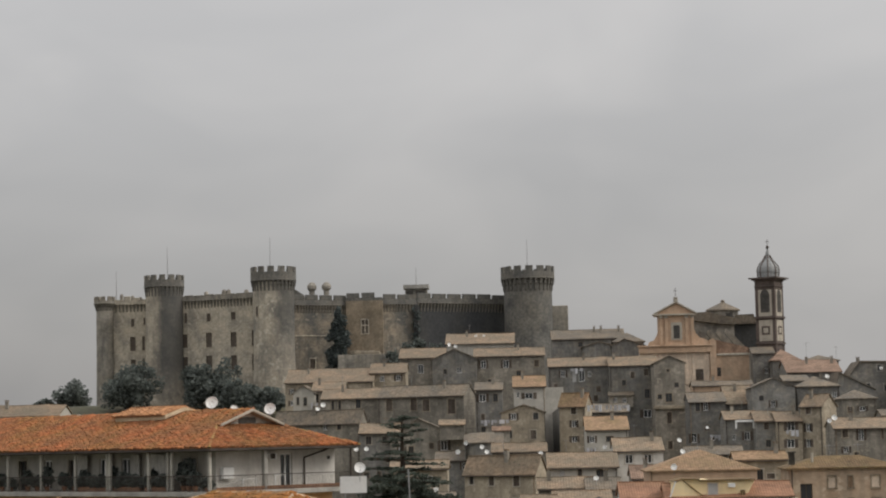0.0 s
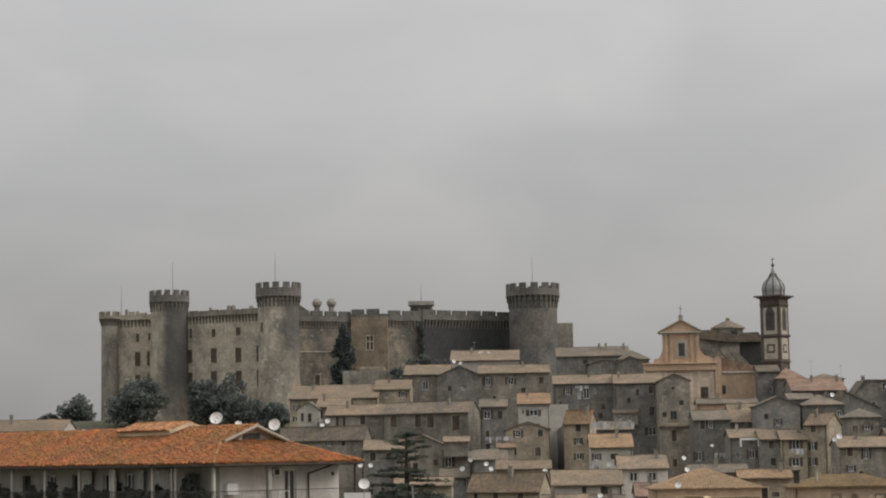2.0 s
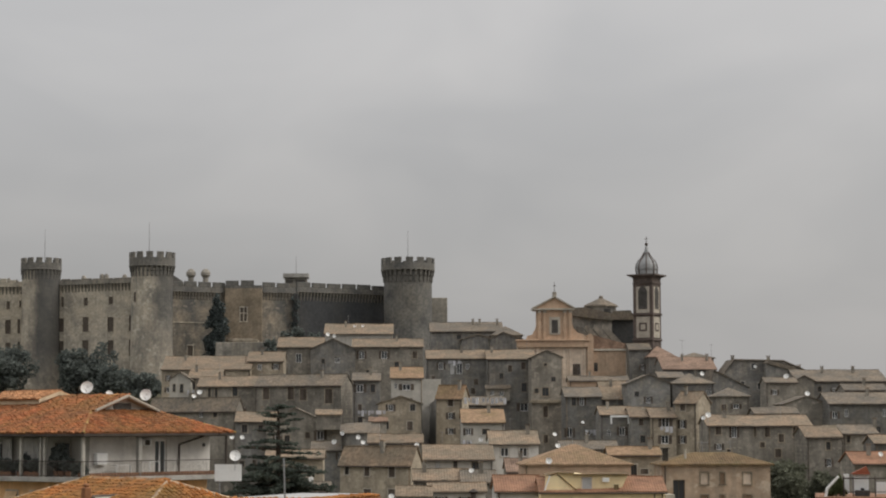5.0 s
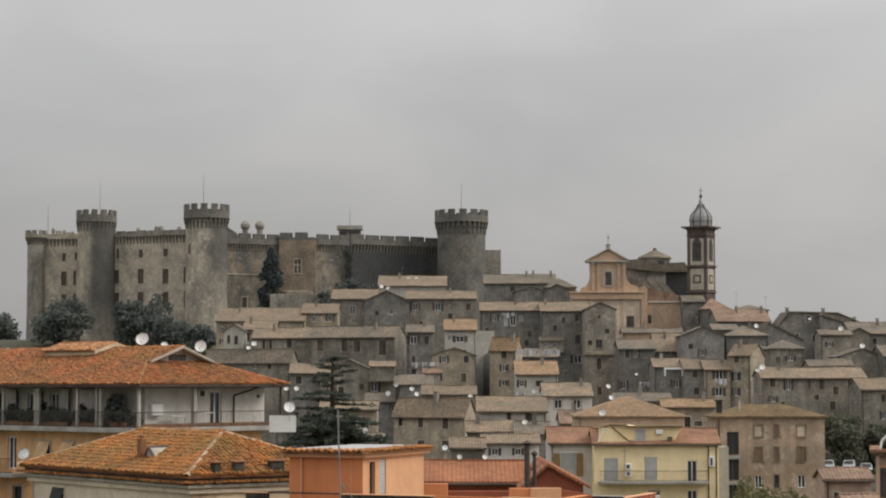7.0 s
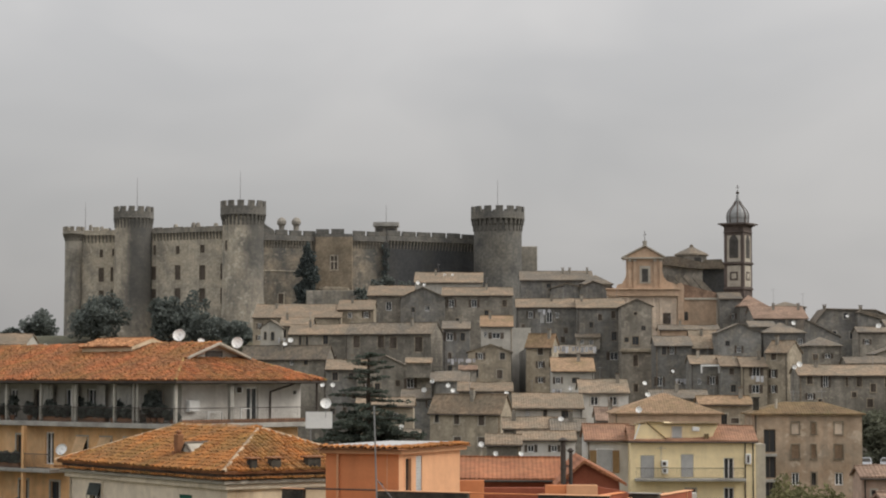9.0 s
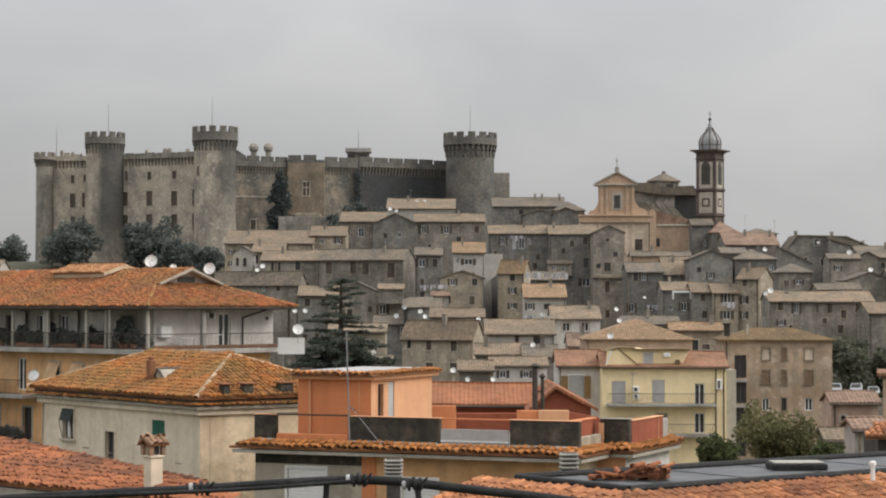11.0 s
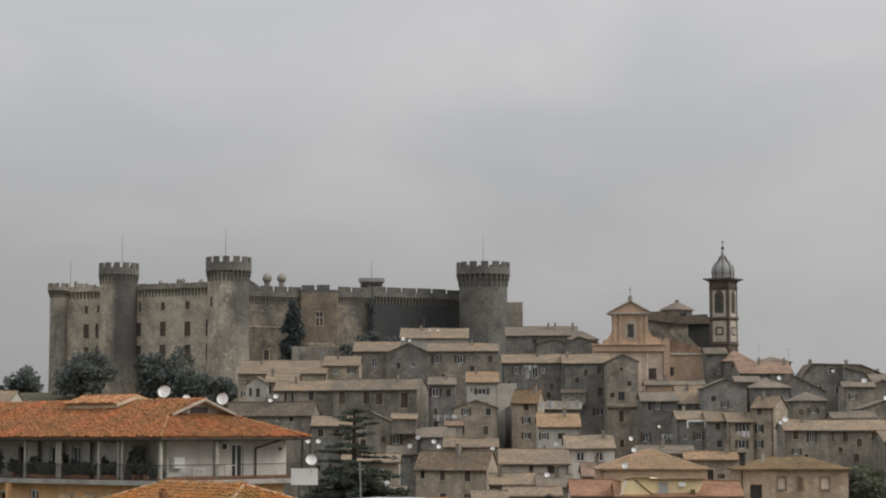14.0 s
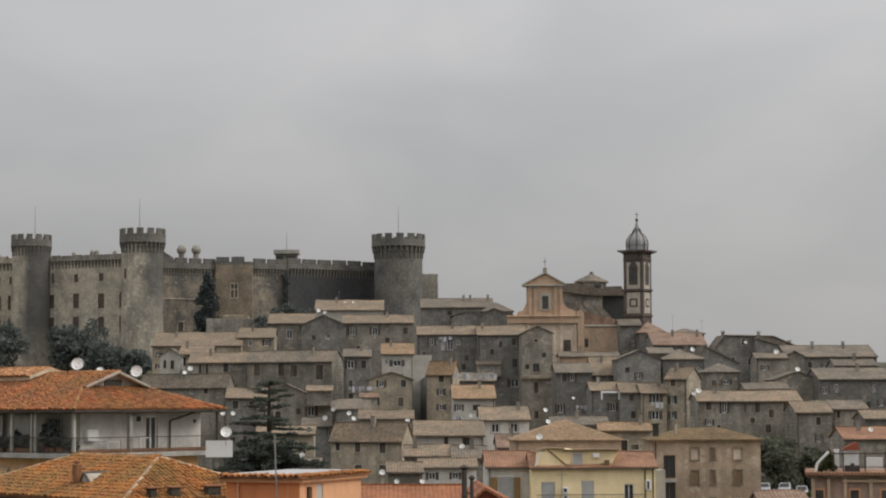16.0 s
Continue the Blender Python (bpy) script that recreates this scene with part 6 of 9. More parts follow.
curtain(-24.40, 520.60, -0.58, 536.00, 26.62, 52.55, 'castle_dark', [], mat='castle_deep', dark='castle_mid', merlon=3.9, gap=0.55, h=1.2, parapet=1.3, uneven=0.12, seed=8, drop=2.1, corbel=0.95)
part('buttress', bevelled(boxes((-24.95, -23.75, 519.60, 521.60, 26.4, 52.1)), 0.1), 'castle_dark', castle)
part('ledge', bevelled(boxes((-40.40, -34.60, 511.40, 513.55, 39.75, 40.55)), 0.1), 'wall_tan', castle)
part('gable_stub', prism([(-54.3, 52.9), (-54.3, 56.4), (-51.6, 54.6), (-51.2, 52.9)], 511.0, 513.0), 'castle_deep', castle)
part('keep_block', bevelled(boxes((9.01, 14.18, 545.00, 559.00, 26.86, 52.61)), 0.15), 'castle_mid', castle)
hut = part('roof_hut', boxes((-28.10, -22.39, 540.00, 544.00, 53.17, 57.58)), 'castle_mid', castle)
part('hut_roof', boxes((-28.54, -21.95, 539.40, 545.00, 57.58, 58.61)), 'concrete', hut)
# thin dark boxes drawn for the shaded gaps under the hut roof
part('opening', boxes((-27.81, -26.05, 539.95, 540.10, 56.11, 56.99)), 'inside', hut)
part('opening', boxes((-25.32, -22.83, 539.95, 540.10, 56.11, 56.99)), 'inside', hut)
part('chimney_turret', ring(bmesh.new(), [(0.70, 52.44), (0.70, 56.11), (1.15, 56.68), (1.18, 57.39), (1.02, 57.67), (0.68, 58.16), (0.1, 58.38)], 16, -50.45, 520.00), 'castle_mid', castle)
part('chimney_turret', ring(bmesh.new(), [(0.70, 52.44), (0.70, 56.11), (1.15, 56.68), (1.18, 57.39), (1.02, 57.67), (0.68, 58.16), (0.1, 58.38)], 16, -46.79, 520.00), 'castle_mid', castle)
pole(-85.98, 515.00, 58.05, 67.80)
pole(-58.31, 498.00, 58.06, 67.78)
pole(3.72, 528.00, 59.07, 68.48)
pole(-25.27, 542.00, 58.26, 63.33)
pole(-101.70, 530.00, 55.48, 63.19)
house(-15.43, 470.00, 15.30, 39.67, 42.27, 8.50, 19.93, 'front', 'wall_pale', 'roof_old', chimneys=[(4.60, 5.95)])
house(-25.18, 455.00, 9.88, 36.14, 38.45, 7.55, 15.11, 'front', 'wall_grey', 'roof_old', [(4.57, 33.79, 1.23, 1.97, 'white'), (8.15, 33.79, 1.23, 2.22, 'white')])
house(-17.86, 451.00, 9.54, 35.61, 37.70, 5.00, 13.82, 'gable', 'wall_dark', 'roof_grey', [(5.75, 33.16, 0.98, 1.22, 'white'), (2.69, 32.92, 0.73, 1.10, 'dark'), (1.68, 28.54, 0.91, 1.26, 'shut'), (4.83, 28.60, 0.75, 1.10, 'dark'), (7.86, 28.78, 0.81, 1.26, 'dark')])
house(-8.85, 453.00, 15.24, 36.06, 37.92, 6.09, 14.46, 'front', 'wall_grey', 'roof_old', [(1.97, 34.34, 1.11, 1.72, 'open'), (6.88, 34.34, 1.23, 1.72, 'open'), (13.52, 34.34, 0.98, 1.47, 'shut'), (3.44, 30.28, 1.11, 1.72, 'dark'), (9.59, 32.25, 0.98, 1.23, 'dark'), (9.09, 28.93, 0.80, 1.12, 'shut'), (12.23, 28.81, 0.88, 1.28, 'plain')], chimneys=[(9.59, 4.26)])
house(7.04, 440.00, 13.01, 33.03, 34.94, 6.24, 12.10, 'front', 'wall_dark', 'roof_old', [(2.98, 31.48, 0.95, 1.43, 'open'), (5.37, 30.88, 0.84, 2.39, 'grey'), (6.92, 31.00, 1.19, 2.39, 'white'), (8.59, 31.36, 0.72, 1.19, 'white'), (4.41, 26.35, 0.95, 1.43, 'dark'), (10.38, 28.14, 0.84, 1.19, 'shut'), (1.39, 28.84, 0.68, 1.14, 'shut'), (7.39, 26.11, 0.66, 1.33, 'dark'), (9.78, 26.21, 0.89, 1.26, 'shut')], chimneys=[(7.53, 4.37)])
house(19.63, 436.00, 9.93, 32.78, 34.81, 6.62, 11.54, 'front', 'wall_dark', 'roof_old', [(7.57, 31.36, 0.83, 1.42, 'shut'), (7.68, 26.86, 1.06, 1.89, 'dark'), (2.95, 29.23, 0.83, 1.18, 'dark'), (1.17, 26.04, 0.95, 1.18, 'dark'), (7.67, 22.73, 1.65, 1.65, 'open'), (4.13, 25.33, 0.95, 0.95, 'white'), (4.79, 30.80, 0.85, 1.29, 'shut')], chimneys=[(1.15, 4.64)])
house(28.13, 425.00, 6.23, 32.75, 34.14, 5.00, 10.00, 'gable', 'wall_grey', 'roof_grey', [(2.87, 25.72, 1.38, 1.73, 'dark'), (2.86, 21.69, 0.92, 2.30, 'shut'), (2.85, 16.16, 0.92, 1.61, 'shut'), (2.88, 31.25, 0.69, 0.58, 'dark'), (4.51, 28.28, 0.90, 0.98, 'plain'), (1.04, 25.91, 0.85, 0.99, 'dark')])
house(33.13, 402.00, 6.98, 24.32, 26.19, 6.10, 6.78, 'front', 'wall_dark', 'roof_grey', [(1.63, 23.34, 0.87, 1.53, 'dark'), (3.16, 23.45, 0.87, 1.53, 'open'), (3.26, 19.42, 0.87, 1.09, 'shut'), (4.34, 17.46, 0.98, 0.98, 'white'), (5.87, 17.46, 0.87, 0.98, 'white'), (0.75, 17.46, 1.09, 1.74, 'open')])
house(35.00, 415.00, 11.82, 27.68, 28.53, 2.81, 8.60, 'front', 'pink', 'roof_grey', [(9.37, 26.16, 0.88, 1.02, 'shut'), (1.32, 23.05, 0.81, 1.04, 'dark'), (4.36, 23.44, 0.66, 1.13, 'open'), (1.42, 20.29, 0.79, 1.25, 'dark'), (9.60, 20.26, 0.93, 1.26, 'shut')], chimneys=[(4.26, 1.97)])
house(40.31, 404.00, 5.26, 23.91, 27.34, 6.00, 7.06, 'front', 'wall_dark', 'roof_old', [(1.69, 19.56, 0.67, 0.98, 'dark')], chimneys=[(2.25, 4.20)])
house(44.46, 396.00, 8.16, 26.70, 28.41, 5.00, 6.10, 'gable', 'wall_dark', 'roof_grey', [(3.96, 23.58, 0.86, 1.29, 'open'), (1.81, 24.69, 0.87, 0.95, 'plain'), (0.99, 19.77, 0.91, 1.00, 'dark'), (5.68, 19.74, 0.87, 0.97, 'dark')])
house(54.07, 440.00, 5.61, 33.27, 35.74, 8.00, 12.10, 'hip', 'wall_dark', 'roof_pink', [(1.88, 28.89, 0.78, 1.34, 'dark'), (1.90, 26.13, 0.78, 1.27, 'dark')])
house(50.58, 446.00, 4.60, 35.05, 36.45, 4.57, 12.94, 'front', 'wall_dark', 'roof_grey', [(2.77, 31.30, 0.73, 1.21, 'open')])
house(55.10, 425.00, 10.84, 30.21, 32.81, 8.49, 10.00, 'front', 'wall_dark', 'roof_pink', [(1.04, 28.59, 0.67, 1.27, 'dark'), (7.53, 25.71, 0.78, 1.25, 'dark'), (1.70, 23.05, 0.89, 1.31, 'dark'), (7.74, 23.10, 0.69, 0.99, 'dark')], chimneys=[(4.70, 5.94), (9.84, 5.94)])
house(60.40, 440.00, 7.40, 33.03, 34.12, 3.54, 12.10, 'hip', 'wall_dark', 'roof_grey', [(4.34, 30.93, 0.72, 1.26, 'dark'), (1.55, 28.55, 0.83, 1.13, 'shut'), (4.83, 28.29, 0.85, 1.29, 'dark'), (3.32, 26.21, 0.79, 1.14, 'plain')])
house(52.12, 408.00, 4.98, 28.07, 29.20, 5.00, 7.62, 'shed', 'wall_dark', 'roof_grey')
house(53.85, 402.00, 8.07, 26.83, 28.74, 6.24, 6.78, 'hip', 'wall_dark', 'roof_grey', [(7.08, 25.19, 0.87, 1.09, 'white'), (1.34, 22.36, 0.65, 1.32, 'dark'), (4.01, 22.34, 0.77, 0.96, 'dark'), (6.28, 22.09, 0.85, 1.26, 'dark'), (5.16, 19.47, 0.67, 1.15, 'dark')], chimneys=[(5.18, 4.37)])
house(62.68, 412.00, 7.49, 26.26, 29.62, 5.00, 8.18, 'gable', 'wall_dark', 'roof_grey', [(3.57, 24.24, 0.72, 1.19, 'shut'), (1.07, 21.88, 0.83, 1.10, 'plain'), (3.73, 22.12, 0.70, 1.10, 'open'), (1.72, 19.14, 0.80, 1.30, 'shut')], peak=0.10)
ridge_house = thing("house", "dark stone hilltop house with a broad gabled front and side wing", "house", pose(0, 422.0, 0), "village houses on the hill")
part('wall', prism([(66.84, 10.0), (66.84, 28.87), (69.14, 31.96), (79.1, 31.73), (83.78, 29.67), (83.78, 10.0)], 0.0, 10.0), 'wall_dark', ridge_house)
for (x0, z0), (x1, z1) in (((66.54, 28.57), (69.14, 31.96)), ((69.14, 31.96), (79.1, 31.73)), ((79.1, 31.73), (84.08, 29.57))):
    part('roof_slope', prism([(x0, z0), (x1, z1), (x1, z1 + 0.22), (x0, z0 + 0.22)], -0.5, 10.4), 'roof_grey', ridge_house)
part('wing_wall', prism([(75.09, 10.0), (75.09, 31.27), (81.03, 29.44), (81.03, 10.0)], -3.0, -0.02), 'wall_dark', ridge_house)
part('wing_roof', prism([(74.86, 31.27), (75.66, 31.73), (81.04, 30.47), (81.26, 29.44)], -3.4, -0.02), 'roof_grey', ridge_house, 'pale weathered lean-to roof')
for x0, x1, z0, z1 in ((72.68, 73.6, 30.12, 31.27), (70.49, 71.18, 26.23, 27.61), (73.93, 74.61, 26.0, 27.38)):
    win = part('window', boxes((x0, x1, -0.03, 0.04, z0, z1)), 'glass', ridge_house)
    part('surround', boxes((x0 - 0.14, x0, -0.07, 0.05, z0, z1), (x1, x1 + 0.14, -0.07, 0.05, z0, z1), (x0 - 0.14, x1 + 0.14, -0.07, 0.05, z1, z1 + 0.14), (x0 - 0.14, x1 + 0.14, -0.07, 0.05, z0 - 0.14, z0)), 'wall_pale', win)
for x0, z0 in ((69.26, 31.96), (76.58, 31.84), (82.87, 30.01)):
    chimney(ridge_house, x0, 2.5, z0 + 0.1, 0.75, 0.6)
house(70.52, 394.00, 5.98, 26.76, 27.69, 3.04, 5.90, 'front', 'wall_grey', 'roof_grey', [(1.70, 24.94, 0.85, 0.96, 'open'), (1.68, 19.77, 0.94, 1.35, 'open')])
house(76.35, 396.00, 3.76, 27.12, 28.09, 5.00, 6.10, 'gable', 'wall_grey', 'roof_grey', [(0.93, 20.20, 0.66, 1.11, 'dark')])
house(78.06, 402.00, 17.44, 27.15, 29.43, 7.45, 6.78, 'front', 'wall_dark', 'roof_grey', [(4.35, 25.63, 0.76, 1.09, 'dark'), (7.18, 25.30, 0.76, 1.09, 'open'), (1.59, 25.13, 0.86, 1.14, 'dark'), (9.00, 25.15, 0.67, 1.22, 'plain'), (13.79, 25.56, 0.84, 1.03, 'open'), (16.07, 25.60, 0.89, 1.19, 'shut'), (6.98, 22.88, 0.95, 1.17, 'dark'), (9.14, 22.53, 0.78, 0.97, 'shut'), (5.00, 19.95, 0.81, 1.15, 'dark'), (8.22, 20.04, 0.86, 1.01, 'dark'), (10.80, 19.94, 0.84, 0.97, 'plain')], chimneys=[(5.93, 5.22), (12.00, 5.22)])
house(69.99, 372.00, 7.46, 22.44, 23.85, 5.00, 3.70, 'gable', 'wall_grey', 'roof_grey', [(1.19, 20.76, 0.75, 1.07, 'dark'), (4.09, 15.14, 0.68, 1.26, 'dark')], peak=0.54)
house(76.70, 366.00, 14.19, 22.36, 24.36, 6.53, 3.10, 'front', 'wall_dark', 'roof_grey', [(2.97, 20.78, 0.69, 1.39, 'white'), (9.71, 20.78, 0.69, 1.39, 'white'), (0.94, 20.40, 0.91, 1.20, 'open'), (12.67, 20.61, 0.82, 1.08, 'dark'), (3.48, 17.69, 0.94, 1.16, 'plain'), (6.04, 17.69, 0.86, 1.19, 'open'), (8.58, 17.83, 0.84, 1.10, 'plain'), (10.86, 18.18, 0.82, 1.17, 'open'), (3.80, 15.07, 0.94, 1.19, 'dark'), (8.89, 15.05, 0.89, 1.05, 'dark')], chimneys=[(7.76, 4.57)])
house(82.53, 380.00, 7.73, 25.00, 26.11, 3.62, 4.50, 'front', 'wall_grey', 'roof_grey', [(3.57, 22.97, 0.90, 1.21, 'open'), (5.33, 22.97, 0.69, 1.35, 'dark'), (3.43, 20.39, 0.68, 1.30, 'plain')], chimneys=[(4.13, 2.53)])
house(47.53, 352.00, 4.02, 22.47, 24.32, 2.64, 1.70, 'front', 'wall_tan', 'roof_old', [(1.48, 21.72, 0.95, 1.15, 'shut'), (1.37, 18.86, 0.86, 1.43, 'open'), (1.35, 16.28, 0.86, 1.34, 'open')], chimneys=[(1.19, 1.85)], turn=-35)
house(43.39, 351.00, 4.19, 20.00, 21.57, 5.15, 1.60, 'front', 'wall_tan', 'roof_old', [(2.38, 19.14, 1.24, 1.52, 'open'), (2.27, 16.29, 1.24, 1.43, 'open')], chimneys=[(3.34, 3.60)])
house(40.09, 353.00, 3.73, 20.10, 21.69, 5.18, 1.80, 'front', 'wall_dark', 'roof_old', [(1.82, 19.24, 0.77, 1.05, 'shut'), (2.09, 16.37, 0.86, 1.24, 'dark'), (1.14, 13.16, 0.89, 1.20, 'shut')])
house(35.42, 357.00, 5.42, 20.52, 21.92, 4.60, 2.20, 'front', 'wall_dark', 'roof_old', [(3.67, 17.71, 0.97, 1.45, 'open'), (1.44, 17.52, 0.58, 0.97, 'white')], chimneys=[(1.53, 3.22)])
house(58.31, 376.00, 6.01, 23.91, 25.44, 4.99, 4.10, 'hip', 'wall_grey', 'roof_grey', [(3.56, 22.08, 1.02, 0.82, 'open'), (1.32, 21.91, 0.90, 1.08, 'shut'), (1.16, 19.28, 0.77, 1.07, 'dark'), (3.26, 19.49, 0.69, 1.23, 'plain')])
house(59.85, 345.00, 7.29, 20.52, 21.49, 3.16, 1.21, 'front', 'wall_grey', 'roof_grey', [(1.32, 18.57, 0.74, 1.12, 'open'), (3.53, 19.03, 0.86, 1.03, 'shut'), (6.09, 15.90, 0.94, 1.24, 'dark'), (3.07, 13.56, 0.79, 1.35, 'plain')])
house(48.52, 322.00, 16.06, 18.52, 20.04, 4.96, -0.10, 'front', 'wall_grey', 'roof_old', [(1.66, 17.83, 0.87, 1.31, 'shut'), (4.10, 17.56, 0.79, 1.75, 'open'), (9.25, 17.48, 0.79, 1.40, 'shut'), (13.61, 17.48, 0.79, 1.48, 'shut'), (1.73, 15.30, 0.79, 0.96, 'open'), (8.45, 15.56, 0.70, 0.79, 'shut'), (7.33, 17.56, 0.35, 1.40, 'shut'), (11.39, 16.59, 0.84, 1.24, 'shut'), (3.28, 14.32, 0.69, 1.13, 'dark'), (10.87, 14.29, 0.91, 1.28, 'shut'), (7.22, 11.50, 0.77, 1.04, 'shut'), (12.96, 11.24, 0.68, 1.11, 'open'), (15.22, 11.49, 0.88, 1.00, 'dark')], chimneys=[(3.17, 3.47)])
house(61.61, 311.00, 5.31, 16.74, 18.34, 5.26, -0.73, 'front', 'wall_grey', 'roof_old', [(3.28, 15.47, 0.67, 1.18, 'dark'), (3.35, 12.95, 0.67, 1.18, 'open'), (2.69, 9.66, 0.67, 1.22, 'shut')])
house(68.17, 316.00, 5.31, 17.23, 18.52, 4.23, -0.44, 'front', 'wall_grey', 'roof_grey', [(4.02, 16.29, 0.94, 1.11, 'white'), (0.85, 16.46, 0.51, 1.03, 'dark'), (2.22, 9.93, 0.84, 1.30, 'open')], chimneys=[(5.57, 2.96)])
house(69.34, 300.00, 5.93, 15.89, 17.01, 3.69, -1.36, 'front', 'wall_dark', 'roof_old', [(1.30, 14.01, 0.82, 1.19, 'plain'), (1.17, 8.68, 0.92, 1.16, 'dark'), (4.92, 8.62, 0.88, 1.03, 'shut')])
house(57.92, 262.00, 8.52, 13.60, 14.97, 4.48, -2.95, 'front', 'wall_grey', 'roof_rust', [(1.06, 11.95, 0.86, 1.03, 'shut'), (6.19, 11.84, 0.92, 1.30, 'open'), (0.72, 9.14, 0.65, 0.98, 'dark'), (4.32, 9.28, 0.76, 0.98, 'dark'), (5.56, 9.17, 0.88, 1.29, 'dark'), (7.66, 8.96, 0.89, 1.13, 'dark'), (0.95, 6.43, 0.67, 0.99, 'dark'), (2.33, 6.56, 0.93, 1.34, 'open'), (5.33, 6.54, 0.87, 1.21, 'shut'), (7.39, 6.51, 0.83, 0.97, 'open')], chimneys=[(2.52, 3.14)])
house(-47.81, 432.00, 18.28, 30.65, 33.57, 9.53, 10.98, 'front', 'wall_tan', 'roof_old', [(1.41, 28.89, 0.70, 1.17, 'open'), (4.27, 28.56, 0.90, 1.19, 'plain'), (9.77, 28.60, 0.88, 1.28, 'dark'), (12.57, 29.09, 0.78, 1.20, 'dark'), (1.53, 26.48, 0.95, 1.07, 'open'), (7.29, 26.32, 0.66, 1.35, 'shut'), (10.10, 26.21, 0.91, 1.25, 'dark'), (12.46, 26.04, 0.80, 1.08, 'open'), (14.69, 25.92, 0.78, 1.26, 'dark'), (8.70, 23.17, 0.82, 1.05, 'dark'), (11.56, 23.81, 0.67, 1.12, 'open')], chimneys=[(4.25, 6.67)])
house(-30.40, 436.00, 7.45, 32.42, 34.58, 7.05, 11.54, 'front', 'wall_tan', 'roof_old', [(2.49, 31.24, 0.83, 1.18, 'white'), (5.92, 31.36, 0.95, 1.30, 'open'), (1.27, 27.85, 0.65, 1.09, 'dark'), (4.05, 27.70, 0.92, 1.28, 'open'), (1.96, 24.93, 0.90, 1.34, 'dark')], chimneys=[(2.72, 4.93)])
house(-44.13, 413.00, 4.26, 28.08, 29.53, 5.00, 8.32, 'gable', 'wall_pale', 'roof_grey', [(0.90, 26.51, 0.56, 1.57, 'dark'), (2.36, 26.40, 0.67, 1.68, 'dark'), (1.65, 21.16, 0.85, 1.21, 'shut')], peak=0.47)
house(-40.62, 416.00, 6.32, 28.49, 30.23, 5.71, 8.74, 'front', 'wall_grey', 'roof_old', [(0.91, 27.02, 0.68, 1.58, 'dark'), (2.71, 26.12, 0.68, 1.35, 'dark')], chimneys=[(1.12, 3.99)])
house(-37.69, 404.00, 11.50, 26.54, 28.45, 6.25, 7.06, 'front', 'wall_grey', 'roof_old', [(2.19, 25.23, 0.55, 1.97, 'dark'), (3.51, 25.23, 0.55, 1.97, 'dark'), (7.12, 25.56, 0.99, 1.75, 'dark'), (8.67, 22.00, 0.69, 1.01, 'open'), (4.67, 19.36, 0.90, 1.24, 'open'), (10.36, 19.52, 0.71, 1.05, 'shut')], chimneys=[(3.82, 4.38), (12.01, 4.38)])
house(-26.47, 400.00, 17.71, 26.61, 28.56, 2.96, 6.50, 'front', 'wall_grey', 'roof_grey', [(2.36, 25.05, 1.30, 2.17, 'shut'), (7.41, 25.05, 1.30, 2.28, 'shut'), (9.97, 24.83, 1.41, 2.17, 'shut'), (15.18, 24.50, 1.52, 2.82, 'shut')], chimneys=[(12.95, 2.08)], turn=-20)
house(-9.70, 402.00, 2.73, 26.50, 27.33, 2.70, 6.78, 'front', 'wall_dark', 'roof_grey', [(1.42, 24.54, 0.76, 1.53, 'dark')], chimneys=[(0.97, 1.89)])
house(-43.26, 372.00, 16.66, 21.70, 23.76, 1.70, 3.70, 'front', 'wall_grey', 'roof_grey', [(10.00, 20.82, 0.81, 0.91, 'white'), (12.74, 20.82, 0.81, 0.81, 'dark')], chimneys=[(7.46, 1.19)], turn=-20)
house(-26.90, 357.00, 7.16, 19.55, 21.14, 5.21, 2.20, 'front', 'wall_dark', 'roof_old', [(1.55, 18.39, 0.97, 1.36, 'dark'), (4.26, 18.39, 0.77, 1.16, 'dark'), (6.06, 17.53, 0.84, 0.96, 'open'), (4.84, 15.04, 0.81, 0.96, 'shut'), (1.10, 12.44, 0.89, 1.01, 'dark'), (3.23, 12.47, 0.68, 1.24, 'shut')], chimneys=[(4.31, 3.65)])
house(-21.61, 356.00, 12.74, 18.19, 21.86, 5.00, 2.10, 'gable', 'wall_grey', 'roof_grey', [(9.17, 17.23, 1.16, 1.64, 'open'), (3.86, 18.96, 0.97, 1.35, 'dark'), (1.93, 16.55, 0.87, 1.16, 'open'), (7.04, 17.23, 0.77, 0.97, 'shut'), (3.55, 16.65, 0.92, 1.14, 'dark'), (1.13, 13.95, 0.83, 0.98, 'dark'), (3.93, 13.76, 0.80, 0.95, 'dark'), (5.99, 13.78, 0.85, 1.11, 'shut'), (11.70, 13.58, 0.95, 1.26, 'shut'), (1.30, 10.95, 0.83, 1.01, 'plain'), (2.97, 10.98, 0.84, 1.32, 'plain'), (4.62, 11.22, 0.95, 1.09, 'dark')], peak=0.38)
house(-12.88, 330.00, 5.36, 14.87, 16.19, 4.31, 0.36, 'front', 'wall_dark', 'roof_grey', [(4.47, 13.98, 0.72, 1.07, 'open')], chimneys=[(3.44, 3.02)])
house(-0.42, 387.00, 5.88, 27.65, 29.75, 6.85, 5.20, 'front', 'wall_pale', 'roof_warm', [(2.83, 25.97, 1.47, 1.15, 'open'), (0.84, 26.18, 0.52, 1.05, 'white'), (1.40, 23.49, 0.82, 0.97, 'plain'), (3.54, 23.24, 0.76, 1.35, 'dark'), (4.23, 20.41, 0.85, 1.06, 'dark')], chimneys=[(1.71, 4.79)])
